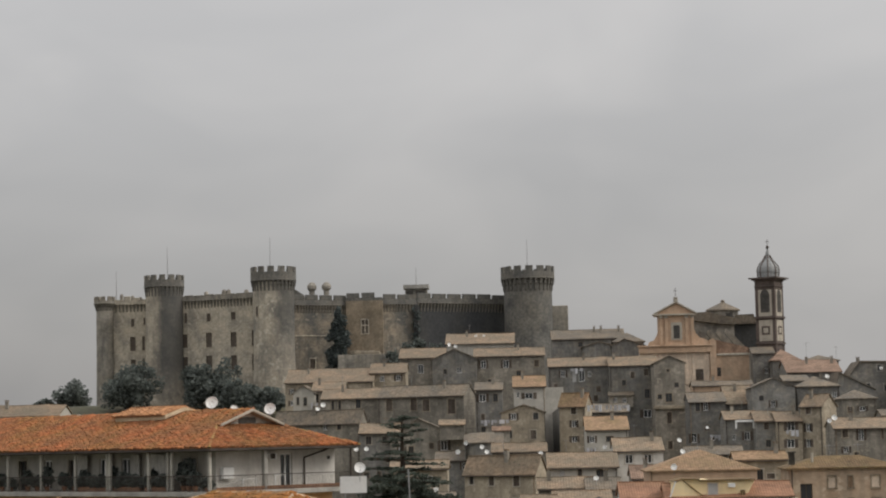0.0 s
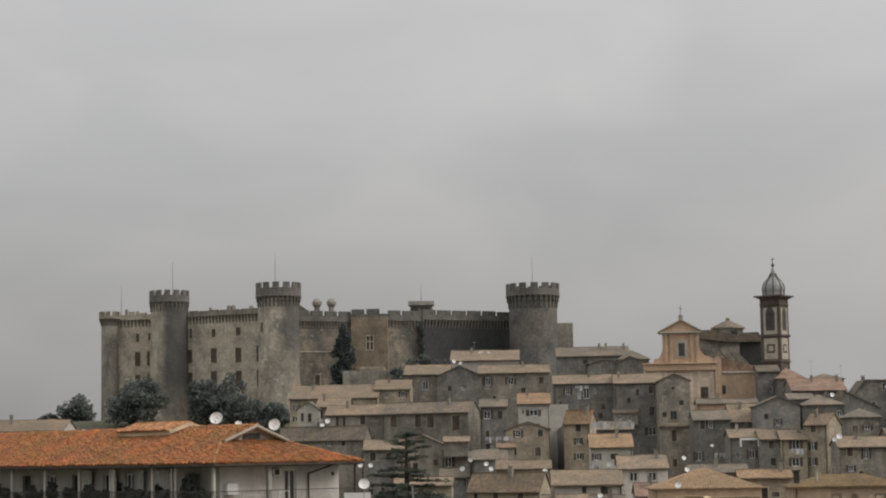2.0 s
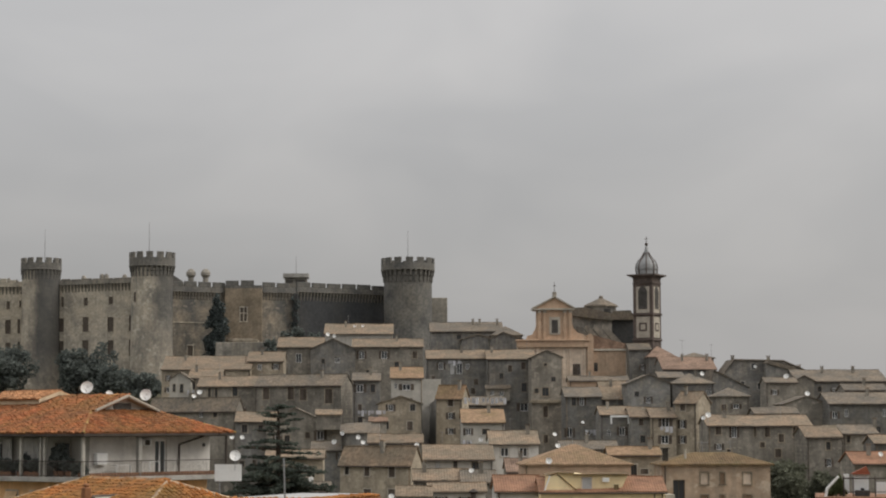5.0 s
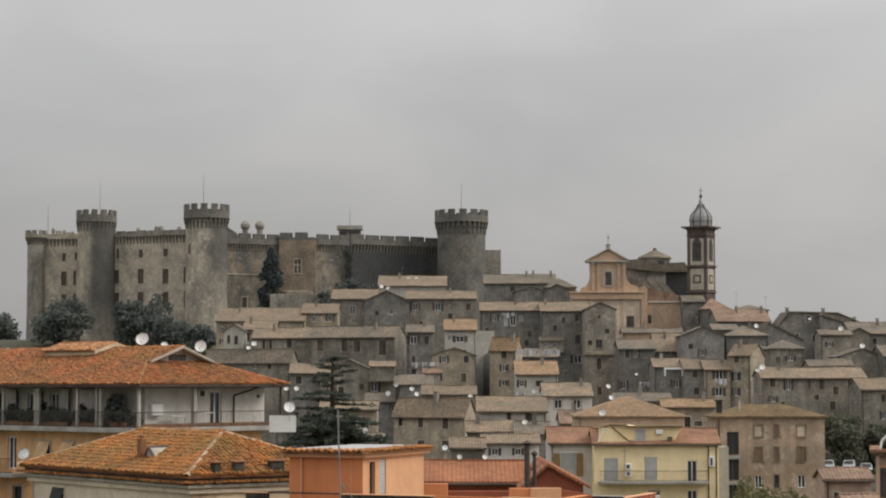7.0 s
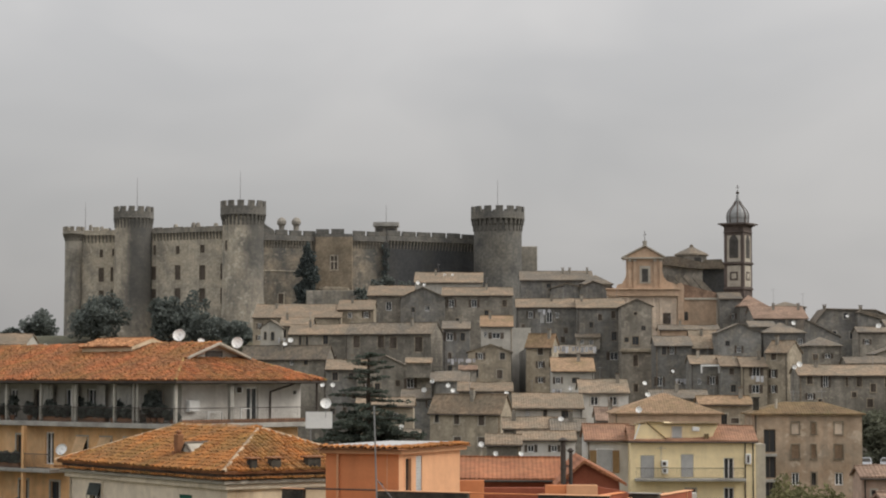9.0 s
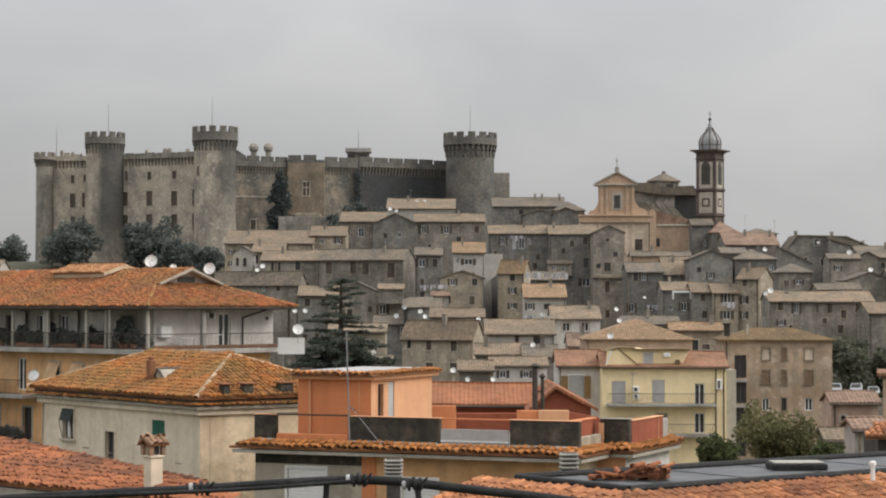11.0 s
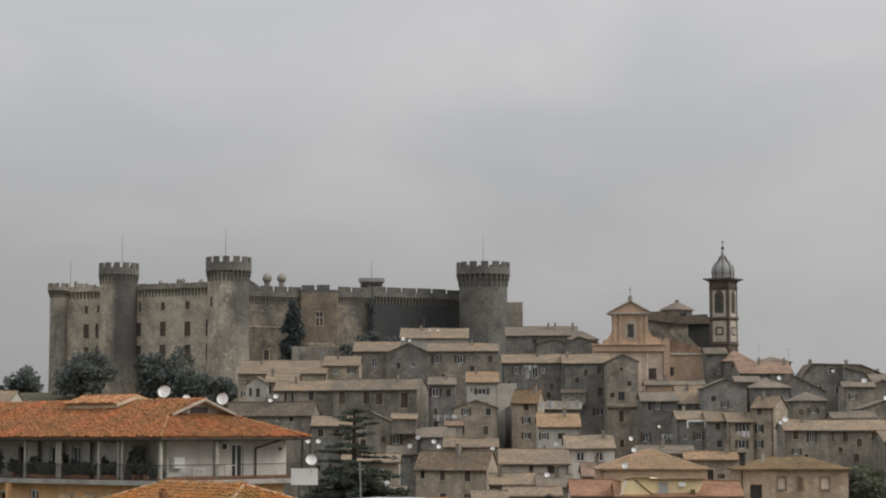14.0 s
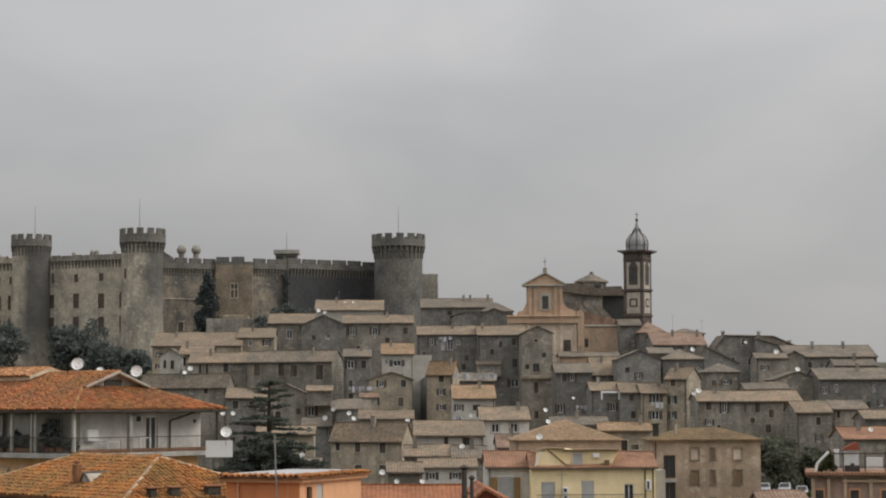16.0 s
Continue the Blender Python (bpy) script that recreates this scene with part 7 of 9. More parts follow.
house(-2.54, 347.00, 7.15, 22.42, 23.64, 5.00, 1.33, 'gable', 'wall_tan', 'roof_grey', [(2.07, 21.76, 0.85, 1.13, 'open'), (5.74, 21.76, 0.85, 1.13, 'dark'), (1.32, 18.85, 0.85, 1.32, 'dark'), (5.27, 18.75, 0.94, 1.41, 'shut'), (1.24, 15.35, 0.70, 1.34, 'shut')], peak=0.53)
house(-7.09, 368.00, 4.69, 26.78, 28.09, 4.30, 3.30, 'front', 'wall_dark', 'roof_grey', [(1.20, 25.38, 1.20, 1.40, 'open'), (3.49, 25.38, 0.80, 1.40, 'dark'), (3.50, 18.90, 0.90, 1.40, 'open'), (5.69, 19.00, 0.90, 1.40, 'dark'), (1.20, 21.99, 0.60, 1.20, 'shut'), (1.24, 19.81, 0.77, 1.06, 'dark')], chimneys=[(3.06, 3.01)])
house(-8.23, 330.00, 5.90, 17.46, 18.91, 4.72, 0.36, 'front', 'wall_dark', 'roof_grey', [(1.61, 16.66, 0.63, 0.89, 'shut'), (2.98, 15.96, 0.93, 1.05, 'dark'), (0.93, 13.05, 0.90, 1.32, 'dark')], chimneys=[(3.68, 3.31)])
house(7.25, 352.00, 4.57, 23.52, 25.46, 1.67, 1.70, 'front', 'wall_tan', 'roof_warm', [(2.54, 22.58, 0.95, 1.15, 'shut'), (2.54, 20.38, 0.86, 1.15, 'open'), (2.54, 17.81, 0.95, 1.05, 'open')], chimneys=[(3.73, 1.17)], turn=-22)
house(12.17, 362.00, 7.07, 22.32, 23.77, 4.74, 2.70, 'front', 'wall_dark', 'roof_grey', [(1.67, 21.92, 0.79, 0.88, 'white'), (4.61, 22.12, 0.79, 0.88, 'white'), (1.38, 18.06, 0.92, 1.33, 'shut'), (3.69, 17.77, 0.75, 1.23, 'open'), (5.41, 17.64, 0.85, 1.34, 'open'), (1.39, 15.04, 0.72, 1.24, 'open'), (3.48, 15.01, 0.87, 1.12, 'open')], chimneys=[(4.55, 3.32)])
house(10.65, 322.00, 6.46, 19.13, 21.12, 6.48, -0.10, 'front', 'wall_pale', 'roof_warm', [(0.87, 17.74, 0.79, 1.05, 'open'), (3.58, 17.74, 1.13, 0.87, 'dark'), (0.96, 15.82, 0.87, 0.70, 'dark'), (2.85, 14.54, 0.66, 1.11, 'dark'), (5.00, 14.52, 0.73, 1.01, 'dark'), (0.80, 11.79, 0.88, 1.34, 'open'), (3.36, 12.18, 0.73, 0.95, 'plain')], chimneys=[(4.23, 4.54)])
house(13.11, 283.00, 6.52, 16.08, 17.77, 5.51, -2.33, 'front', 'wall_white', 'roof_old', [(1.92, 15.01, 1.07, 1.23, 'arch'), (4.45, 15.01, 1.07, 1.23, 'arch'), (4.71, 11.44, 0.72, 1.02, 'plain'), (0.77, 9.06, 0.86, 1.20, 'shut'), (4.91, 8.73, 0.74, 0.99, 'shut')], chimneys=[(5.30, 3.85)])
house(-6.93, 272.00, 10.39, 13.84, 15.86, 1.50, -2.70, 'front', 'wall_tan', 'roof_old', [(1.01, 12.84, 0.59, 1.03, 'dark'), (3.95, 12.77, 0.74, 1.25, 'shut'), (7.60, 12.77, 0.88, 1.47, 'shut'), (4.03, 9.90, 1.03, 1.18, 'shut'), (7.60, 9.90, 1.03, 1.18, 'shut')], chimneys=[(5.74, 1.05)], turn=-28)
house(-3.60, 302.00, 7.77, 16.20, 17.34, 3.72, -1.24, 'front', 'wall_grey', 'roof_old', [(6.45, 11.53, 0.91, 1.23, 'open'), (6.71, 8.98, 0.87, 1.26, 'open')])
house(4.05, 277.00, 9.16, 14.10, 15.93, 6.00, -2.58, 'front', 'wall_pale', 'roof_old', [(1.80, 13.12, 0.60, 1.50, 'grey'), (4.13, 13.12, 0.53, 1.50, 'dark'), (6.90, 13.20, 1.20, 1.20, 'dark'), (0.74, 9.80, 0.84, 1.30, 'dark'), (2.75, 9.84, 0.83, 1.09, 'open'), (7.70, 9.52, 0.80, 1.12, 'shut'), (6.59, 6.82, 0.82, 1.29, 'dark'), (8.21, 6.86, 0.89, 1.05, 'dark')])
house(14.59, 268.00, 3.56, 12.63, 14.16, 5.00, -2.80, 'front', 'wall_grey', 'roof_pink', [(2.39, 10.76, 0.94, 1.14, 'shut'), (1.15, 8.28, 0.81, 1.24, 'dark'), (2.40, 8.38, 0.85, 1.19, 'shut')], chimneys=[(1.89, 3.50)])
house(2.40, 246.00, 6.80, 12.14, 13.27, 3.70, -3.35, 'front', 'wall_grey', 'roof_old', [(2.46, 10.45, 0.87, 1.19, 'dark'), (4.13, 10.42, 0.80, 1.28, 'shut'), (2.38, 7.58, 0.71, 1.08, 'plain'), (5.77, 7.66, 0.80, 1.01, 'dark'), (2.27, 5.12, 0.71, 1.18, 'dark')], chimneys=[(1.24, 2.59)])
house(8.00, 244.00, 3.97, 11.92, 13.16, 4.07, -3.40, 'front', 'wall_grey', 'roof_grey', [(2.31, 11.06, 0.79, 0.66, 'shut'), (0.74, 7.51, 0.71, 1.21, 'plain'), (2.69, 7.56, 0.91, 1.15, 'shut'), (1.85, 4.92, 0.92, 1.30, 'dark')], chimneys=[(2.29, 2.85)])
house(3.93, 234.00, 6.34, 11.16, 11.98, 2.68, -3.05, 'front', 'wall_white', 'roof_old', [(1.39, 10.21, 0.76, 0.82, 'open'), (3.99, 10.21, 0.70, 0.76, 'open')])
house(23.26, 290.00, 7.86, 15.33, 16.41, 3.54, -1.93, 'front', 'wall_grey', 'roof_grey', [(0.94, 10.71, 0.92, 1.29, 'plain'), (4.75, 11.05, 0.74, 1.26, 'dark'), (1.15, 8.41, 0.93, 1.29, 'shut'), (2.68, 8.14, 0.69, 1.29, 'dark'), (6.11, 8.26, 0.94, 1.08, 'dark')], chimneys=[(3.77, 2.48)])
house(26.43, 256.00, 6.31, 14.88, 15.76, 2.87, -3.10, 'front', 'wall_tan', 'roof_warm', [(4.29, 12.87, 0.97, 0.62, 'shut'), (1.15, 13.34, 0.73, 1.29, 'dark'), (2.99, 13.07, 0.76, 1.30, 'dark'), (2.39, 7.77, 0.72, 1.13, 'dark')], chimneys=[(5.25, 2.01)])
house(15.33, 245.00, 12.48, 13.95, 16.10, 5.90, -3.38, 'hip', 'ochre', 'roof_warm', [(9.36, 12.14, 0.85, 0.97, 'shut'), (11.10, 12.21, 0.89, 1.23, 'dark'), (2.35, 9.48, 0.79, 1.30, 'shut'), (4.13, 9.56, 0.83, 1.11, 'open'), (8.87, 9.52, 0.94, 1.22, 'dark'), (0.95, 7.02, 0.69, 1.19, 'shut'), (2.46, 6.76, 0.87, 0.96, 'dark'), (4.11, 6.93, 0.92, 1.00, 'shut')])
house(-84.91, 330.00, 12.08, 23.37, 25.10, 5.66, 0.36, 'front', 'wall_pale', 'roof_old', [(1.27, 21.57, 0.80, 1.14, 'dark'), (5.65, 21.74, 0.83, 1.24, 'dark'), (7.31, 21.70, 0.86, 1.15, 'shut'), (9.51, 21.85, 0.91, 1.15, 'shut'), (4.76, 18.79, 0.90, 1.10, 'dark'), (11.01, 18.76, 0.85, 1.16, 'open'), (1.37, 16.04, 0.72, 1.13, 'shut'), (3.54, 16.38, 0.78, 1.26, 'dark'), (7.43, 16.33, 0.88, 1.17, 'shut'), (9.40, 16.20, 0.90, 1.28, 'dark')], chimneys=[(2.96, 3.96)])


church = thing("church", "ochre baroque church with pedimented front and low dome", "church", pose(0, 0, 0))
part('front_wall', prism([(31.10, 36.55), (31.10, 43.89), (38.66, 43.89), (38.66, 36.55)], 450.00, 454.00), 'ochre', church)
part('lower_front', prism([(26.97, 25.32), (26.97, 37.05), (41.98, 37.05), (41.98, 25.32)], 450.30, 454.30), 'cream', church)
part('entablature', prism([(26.68, 35.80), (26.68, 37.14), (42.15, 37.14), (42.15, 35.80)], 449.50, 450.70), 'ochre', church)
part('cornice', bevelled(boxes((26.41, 42.36, 449.10, 451.10, 37.12, 37.43)), 0.05), 'ochre', church)
part('cornice', bevelled(boxes((30.32, 39.09, 449.30, 454.30, 43.78, 44.15)), 0.05), 'trimstone', church)
pediment = part('pediment', prism([(30.47, 44.17), (34.92, 46.44), (39.00, 44.17)], 449.70, 453.70), 'ochre', church)
part('raking_cornice', prism([(30.07, 44.02), (34.88, 46.53), (34.88, 46.84), (30.07, 44.34)], 449.20, 455.20), 'trimstone', pediment)
part('raking_cornice', prism([(34.88, 46.53), (39.32, 44.02), (39.32, 44.34), (34.88, 46.84)], 449.20, 455.20), 'trimstone', pediment)
part('finial_block', bevelled(boxes((34.51, 35.37, 450.00, 450.90, 46.39, 47.80)), 0.06), 'castle_mid', pediment)
part('cross', boxes((34.89, 34.99, 450.40, 450.50, 47.80, 49.88), (34.59, 35.29, 450.42, 450.48, 49.08, 49.18)), 'iron', pediment)
part('pilaster', bevelled(boxes((31.33, 31.94, 449.75, 450.05, 37.52, 43.75)), 0.03), 'ochre', church)
part('capital', boxes((31.23, 32.01, 449.65, 450.05, 43.25, 43.74)), 'trimstone', church)
part('pilaster', bevelled(boxes((32.42, 33.03, 449.75, 450.05, 37.52, 43.75)), 0.03), 'ochre', church)
part('capital', boxes((32.33, 33.11, 449.65, 450.05, 43.25, 43.74)), 'trimstone', church)
part('pilaster', bevelled(boxes((36.81, 37.42, 449.75, 450.05, 37.52, 43.75)), 0.03), 'ochre', church)
part('capital', boxes((36.72, 37.50, 449.65, 450.05, 43.25, 43.74)), 'trimstone', church)
part('pilaster', bevelled(boxes((38.03, 38.64, 449.75, 450.05, 37.52, 43.75)), 0.03), 'ochre', church)
part('capital', boxes((37.94, 38.72, 449.65, 450.05, 43.25, 43.74)), 'trimstone', church)
part('pilaster', bevelled(boxes((29.27, 29.88, 450.05, 450.35, 28.98, 35.70)), 0.03), 'cream', church)
part('pilaster', bevelled(boxes((30.86, 31.47, 450.05, 450.35, 28.98, 35.70)), 0.03), 'cream', church)
part('pilaster', bevelled(boxes((36.59, 37.20, 450.05, 450.35, 28.98, 35.70)), 0.03), 'cream', church)
part('pilaster', bevelled(boxes((38.06, 38.67, 450.05, 450.35, 28.98, 35.70)), 0.03), 'cream', church)
part('pilaster', bevelled(boxes((41.10, 41.71, 450.05, 450.35, 28.98, 35.70)), 0.03), 'cream', church)
part('window_surround', boxes((33.77, 36.08, 449.80, 450.10, 38.50, 42.29)), 'trimstone', church)
part('window', boxes((34.25, 35.59, 449.75, 449.85, 38.86, 41.67)), 'inside', church)
part('door', boxes((38.79, 40.38, 450.10, 450.40, 29.84, 32.16)), 'dark_wood', church)
part('volute', prism([(31.11, 37.05), (28.67, 37.42), (29.04, 38.27), (30.02, 38.52), (30.75, 39.74), (31.11, 40.96)], 450.20, 451.70), 'ochre', church)
part('volute', prism([(38.68, 40.96), (39.04, 39.86), (39.78, 39.01), (41.24, 38.52), (41.97, 37.78), (42.22, 37.05), (38.68, 37.05)], 450.20, 451.70), 'ochre', church)
part('end_pier', prism([(41.92, 26.53), (41.92, 38.37), (42.65, 38.73), (43.26, 38.00), (43.26, 26.53)], 449.60, 452.60), 'ochre', church)
part('aisle_wall', prism([(43.34, 25.33), (43.34, 34.98), (50.79, 34.98), (50.79, 25.33)], 450.50, 458.50), 'pink', church)
part('aisle_cornice', bevelled(boxes((43.31, 51.00, 450.20, 459.20, 34.97, 35.40)), 0.05), 'trimstone', church)
part('corner_strip', boxes((50.29, 50.77, 450.35, 450.65, 26.55, 34.98)), 'trimstone', church)
part('window', boxes((43.40, 44.19, 450.40, 450.60, 30.58, 32.41)), 'inside', church)
part('wall_panel', boxes((45.90, 46.88, 450.42, 450.62, 30.21, 33.63)), 'pink', church)
part('wall_panel', boxes((47.73, 48.71, 450.42, 450.62, 30.21, 33.63)), 'pink', church)
part('aisle_roof', prism([(43.30, 35.45), (51.10, 35.45), (51.10, 36.43), (43.30, 38.51)], 452.00, 459.00), 'roof_pink', church)
part('nave_wall', prism([(39.69, 35.54), (39.69, 43.45), (48.58, 42.44), (48.58, 35.54)], 462.00, 487.00), 'castle_mid', church)
part('nave_roof', prism([(39.48, 43.20), (39.48, 44.96), (42.73, 45.08), (48.98, 43.52), (48.98, 42.20), (45.73, 42.39)], 461.00, 488.00), 'roof_grey', church)
part('transept', prism([(48.91, 35.84), (48.91, 42.87), (54.52, 42.87), (54.52, 35.84)], 470.00, 484.00), 'castle_dark', church)
part('transept_roof', prism([(48.56, 42.69), (49.70, 44.72), (53.64, 44.85), (54.66, 42.69)], 469.00, 485.00), 'roof_grey', church)
part('buttress', prism([(40.38, 40.81), (43.35, 38.08), (43.35, 37.09), (42.36, 37.09), (40.01, 40.07)], 457.00, 458.00), 'castle_mid', church)
part('buttress', prism([(42.36, 40.94), (45.58, 37.83), (45.58, 37.09), (44.34, 37.09), (41.99, 40.07)], 457.00, 458.00), 'castle_mid', church)
part('buttress', prism([(44.34, 41.06), (47.81, 37.58), (47.81, 37.09), (46.32, 37.09), (43.97, 40.07)], 457.00, 458.00), 'castle_mid', church)
part('buttress', prism([(46.32, 41.18), (50.04, 37.34), (50.04, 37.09), (48.30, 37.09), (45.95, 40.07)], 457.00, 458.00), 'castle_mid', church)
drum = part('drum', ring(bmesh.new(), [(3.62, 42.64), (3.62, 46.28)], 8, 47.80, 478.00, turn=0.2), 'castle_mid', church)
part('drum_roof', ring(bmesh.new(), [(3.62, 46.15), (4.18, 46.15), (4.02, 46.47), (0.5, 48.10), (0.45, 48.55), (0.1, 48.74)], 8, 47.80, 478.00, turn=0.2), 'roof_grey', drum)
part('drum_window', boxes((48.07, 49.61, 474.26, 474.56, 44.51, 45.54)), 'inside', drum)
campanile(55.61, 455.00, 4.59, 26.63, 37.25, 42.81, 50.98, 58.53)
house(8.42, 470.00, 16.33, 40.18, 42.48, 7.51, 19.93, 'front', 'wall_dark', 'roof_grey', [(6.38, 38.91, 1.02, 1.02, 'dark'), (10.20, 38.65, 1.02, 1.02, 'dark')], chimneys=[(9.74, 5.26), (11.29, 5.26), (15.28, 5.26)])
house(15.17, 462.00, 7.15, 38.05, 39.05, 5.00, 17.36, 'gable', 'wall_dark', 'roof_grey')
house(21.39, 461.00, 7.13, 38.01, 39.51, 5.00, 17.04, 'gable', 'wall_dark', 'roof_grey', peak=0.40)
balcony_block()
hip_roof_house()
terrace_house()
roof_hut()
house(14.03, 200.00, 11.92, 12.10, 13.32, 3.36, -0.50, 'front', 'yellow', 'roof_rust', [(1.62, 9.61, 1.30, 2.17, 'grey'), (5.41, 9.72, 1.19, 2.17, 'grey'), (9.36, 9.45, 0.98, 2.06, 'white'), (9.35, 6.69, 0.98, 1.95, 'white'), (5.73, 6.75, 0.87, 1.52, 'dark'), (1.61, 6.10, 1.19, 1.84, 'grey')], label='yellow rendered apartment house with rust-red tile roof')
house(9.95, 203.00, 4.29, 12.06, 13.40, 4.36, -0.72, 'front', 'wall_white', 'roof_rust', [(1.81, 9.98, 1.43, 2.31, 'grey')], label='white rendered annex with wide shutter and rust tile roof')
attic = thing("attic_storey", "yellow rendered attic storey behind a sloping roof edge", "attic", pose(0, 0, 0))
part('wall', prism([(14.40, 12.14), (14.80, 13.62), (15.60, 13.86), (22.45, 13.64), (21.70, 12.14)], 200.42, 205.8), 'yellow', attic)
part('gable_cheek', prism([(14.50, 12.20), (15.00, 13.62), (15.60, 13.80), (17.45, 12.20)], 200.05, 200.40), 'yellow', attic)
part('coping', rod(bmesh.new(), (15.55, 200.0, 13.86), (17.55, 200.0, 12.18), 0.07, 6), 'roof_moss', attic, 'brown tiled edge of the gable')
part('coping', rod(bmesh.new(), (14.42, 200.0, 12.2), (14.95, 200.0, 13.66), 0.08, 6), 'white', attic, 'white painted edge of the gable')
part('coping', rod(bmesh.new(), (14.95, 200.0, 13.68), (15.60, 200.0, 13.86), 0.09, 6), 'roof_moss', attic)
part('gable_roof', prism([(14.68, 13.68), (15.60, 13.94), (17.25, 13.88), (17.25, 13.80), (15.60, 13.87), (14.72, 13.63)], 200.0, 206.0), 'roof_moss', attic)
part('roof_edge', bevelled(boxes((17.2, 22.5, 200.0, 206.0, 13.66, 13.78)), 0.02), 'roof_moss', attic)
part('window', boxes((18.05, 18.95, 200.36, 200.46, 12.25, 13.42)), 'shutter_grey', attic)
part('window_frame', boxes((17.97, 18.05, 200.3, 200.44, 12.2, 13.5), (18.95, 19.03, 200.3, 200.44, 12.2, 13.5), (18.05, 18.95, 200.3, 200.44, 13.42, 13.5)), 'cream', attic)
part('ac_unit', bevelled(boxes((19.95, 20.6, 200.0, 200.40, 13.0, 13.4)), 0.03), 'white', attic, 'white outdoor air-conditioning unit')
part('parapet_pier', boxes((21.1, 21.5, 199.9, 200.3, 12.2, 12.75)), 'roof_moss', attic)
part('drainpipe', boxes((24.89, 25.00, 199.90, 200.00, 1.79, 12.05)), 'iron', attic)
bal = thing("balcony", "thin concrete balcony with iron railing on yellow house", "balcony", pose(0, 0, 0))
part('slab', bevelled(boxes((14.43, 24.87, 198.60, 199.99, 8.30, 8.54)), 0.02), 'concrete', bal)
railing(bal, (14.49, 198.7), (24.83, 198.7), 8.54, 1.0, 0.13)
bal = thing("balcony", "thin concrete balcony with iron railing on yellow house", "balcony", pose(0, 0, 0))
part('slab', bevelled(boxes((18.09, 24.76, 198.60, 199.99, 5.40, 5.65)), 0.02), 'concrete', bal)
railing(bal, (18.15, 198.7), (24.72, 198.7), 5.64, 1.0, 0.13)
airbox = thing("air_conditioner", "white outdoor air-conditioning unit on yellow house wall", "air conditioner", pose(0, 0, 0))
part('casing', bevelled(boxes((16.96, 17.55, 199.30, 199.96, 9.64, 10.23)), 0.03), 'white', airbox)
part('fan_grille', boxes((17.07, 17.36, 199.27, 199.30, 9.78, 10.10)), 'iron', airbox)
airbox = thing("air_conditioner", "white outdoor air-conditioning unit on yellow house wall", "air conditioner", pose(0, 0, 0))
part('casing', bevelled(boxes((17.01, 17.55, 199.30, 199.96, 8.99, 9.53)), 0.03), 'white', airbox)
part('fan_grille', boxes((17.12, 17.36, 199.27, 199.30, 9.13, 9.40)), 'iron', airbox)
airbox = thing("air_conditioner", "white outdoor air-conditioning unit on yellow house wall", "air conditioner", pose(0, 0, 0))
part('casing', bevelled(boxes((24.95, 25.44, 199.30, 199.96, 9.91, 10.88)), 0.03), 'white', airbox)
part('fan_grille', boxes((25.06, 25.25, 199.27, 199.30, 10.05, 10.75)), 'iron', airbox)
house(26.51, 206.00, 10.66, 14.54, 15.56, 3.34, -0.95, 'hip', 'brick', 'roof_moss', [(4.12, 13.15, 0.73, 1.12, 'blank'), (4.11, 10.86, 0.73, 1.34, 'shut'), (4.10, 8.19, 0.73, 1.23, 'white'), (4.09, 5.74, 0.73, 1.23, 'white'), (5.91, 13.15, 0.45, 1.12, 'shut'), (5.90, 10.86, 0.45, 1.34, 'shut'), (5.89, 8.19, 0.45, 1.23, 'dark'), (5.88, 5.74, 0.45, 1.23, 'dark'), (8.36, 13.15, 0.78, 1.12, 'blank'), (8.35, 10.86, 0.78, 1.34, 'shut'), (8.34, 8.19, 0.78, 1.23, 'white'), (8.33, 5.74, 0.78, 1.23, 'white'), (1.61, 11.92, 1.17, 2.23, 'plain'), (1.60, 9.41, 1.17, 2.23, 'plain'), (1.59, 6.85, 1.17, 2.23, 'plain'), (1.58, 4.18, 1.17, 2.23, 'plain')], label='weathered brown apartment house with mossy hip roof')
stack = thing("chimney_stack", "dark chimney stack on a mossy roof edge", "chimney", pose(26.95, 207.2, 14.9))
part('shaft', bevelled(boxes((-0.28, 0.28, -0.28, 0.28, 0.0, 1.15)), 0.03), 'parapet', stack)
part('cap', bevelled(boxes((-0.4, 0.4, -0.4, 0.4, 1.152, 1.3)), 0.03), 'parapet', stack)
stack = thing("vent_pipe", "pale vent pipe on a mossy roof", "pipe", pose(28.97, 207.4, 14.8))
part('pipe', ring(bmesh.new(), [(0.13, 0.0), (0.13, 1.15), (0.17, 1.16), (0.17, 1.24)], 10), 'trimstone', stack)
loggia = thing("balcony", "stack of concrete balcony slabs on brown house", "balcony", pose(0, 0, 0))
part('slab', bevelled(boxes((27.35, 28.77, 205.55, 205.99, 10.38, 10.66)), 0.02), 'concrete', loggia)
part('slab', bevelled(boxes((27.35, 28.77, 205.55, 205.99, 7.88, 8.16)), 0.02), 'concrete', loggia)
part('slab', bevelled(boxes((27.35, 28.77, 205.55, 205.99, 5.21, 5.49)), 0.02), 'concrete', loggia)
house(-1.49, 112.00, 5.70, 12.67, 13.57, 3.17, 0.50, 'front', 'red', 'roof_red', label='low brick-red house with flat-pitched tile roof')
house(4.03, 108.00, 2.98, 12.68, 13.67, 5.00, 0.50, 'gable', 'red', 'roof_red', peak=0.39, label='brick-red gabled roof end with tile edge')
lowwall = thing("terrace_wall", "orange rendered low terrace walls", "wall", pose(0, 0, 0))
part('wall_section', bevelled(boxes((-1.36, 0.03, 93.00, 93.30, 12.09, 13.50)), 0.02), 'orange', lowwall)
part('wall_section', bevelled(boxes((0.03, 2.83, 94.00, 94.30, 12.03, 13.12)), 0.02), 'red', lowwall)
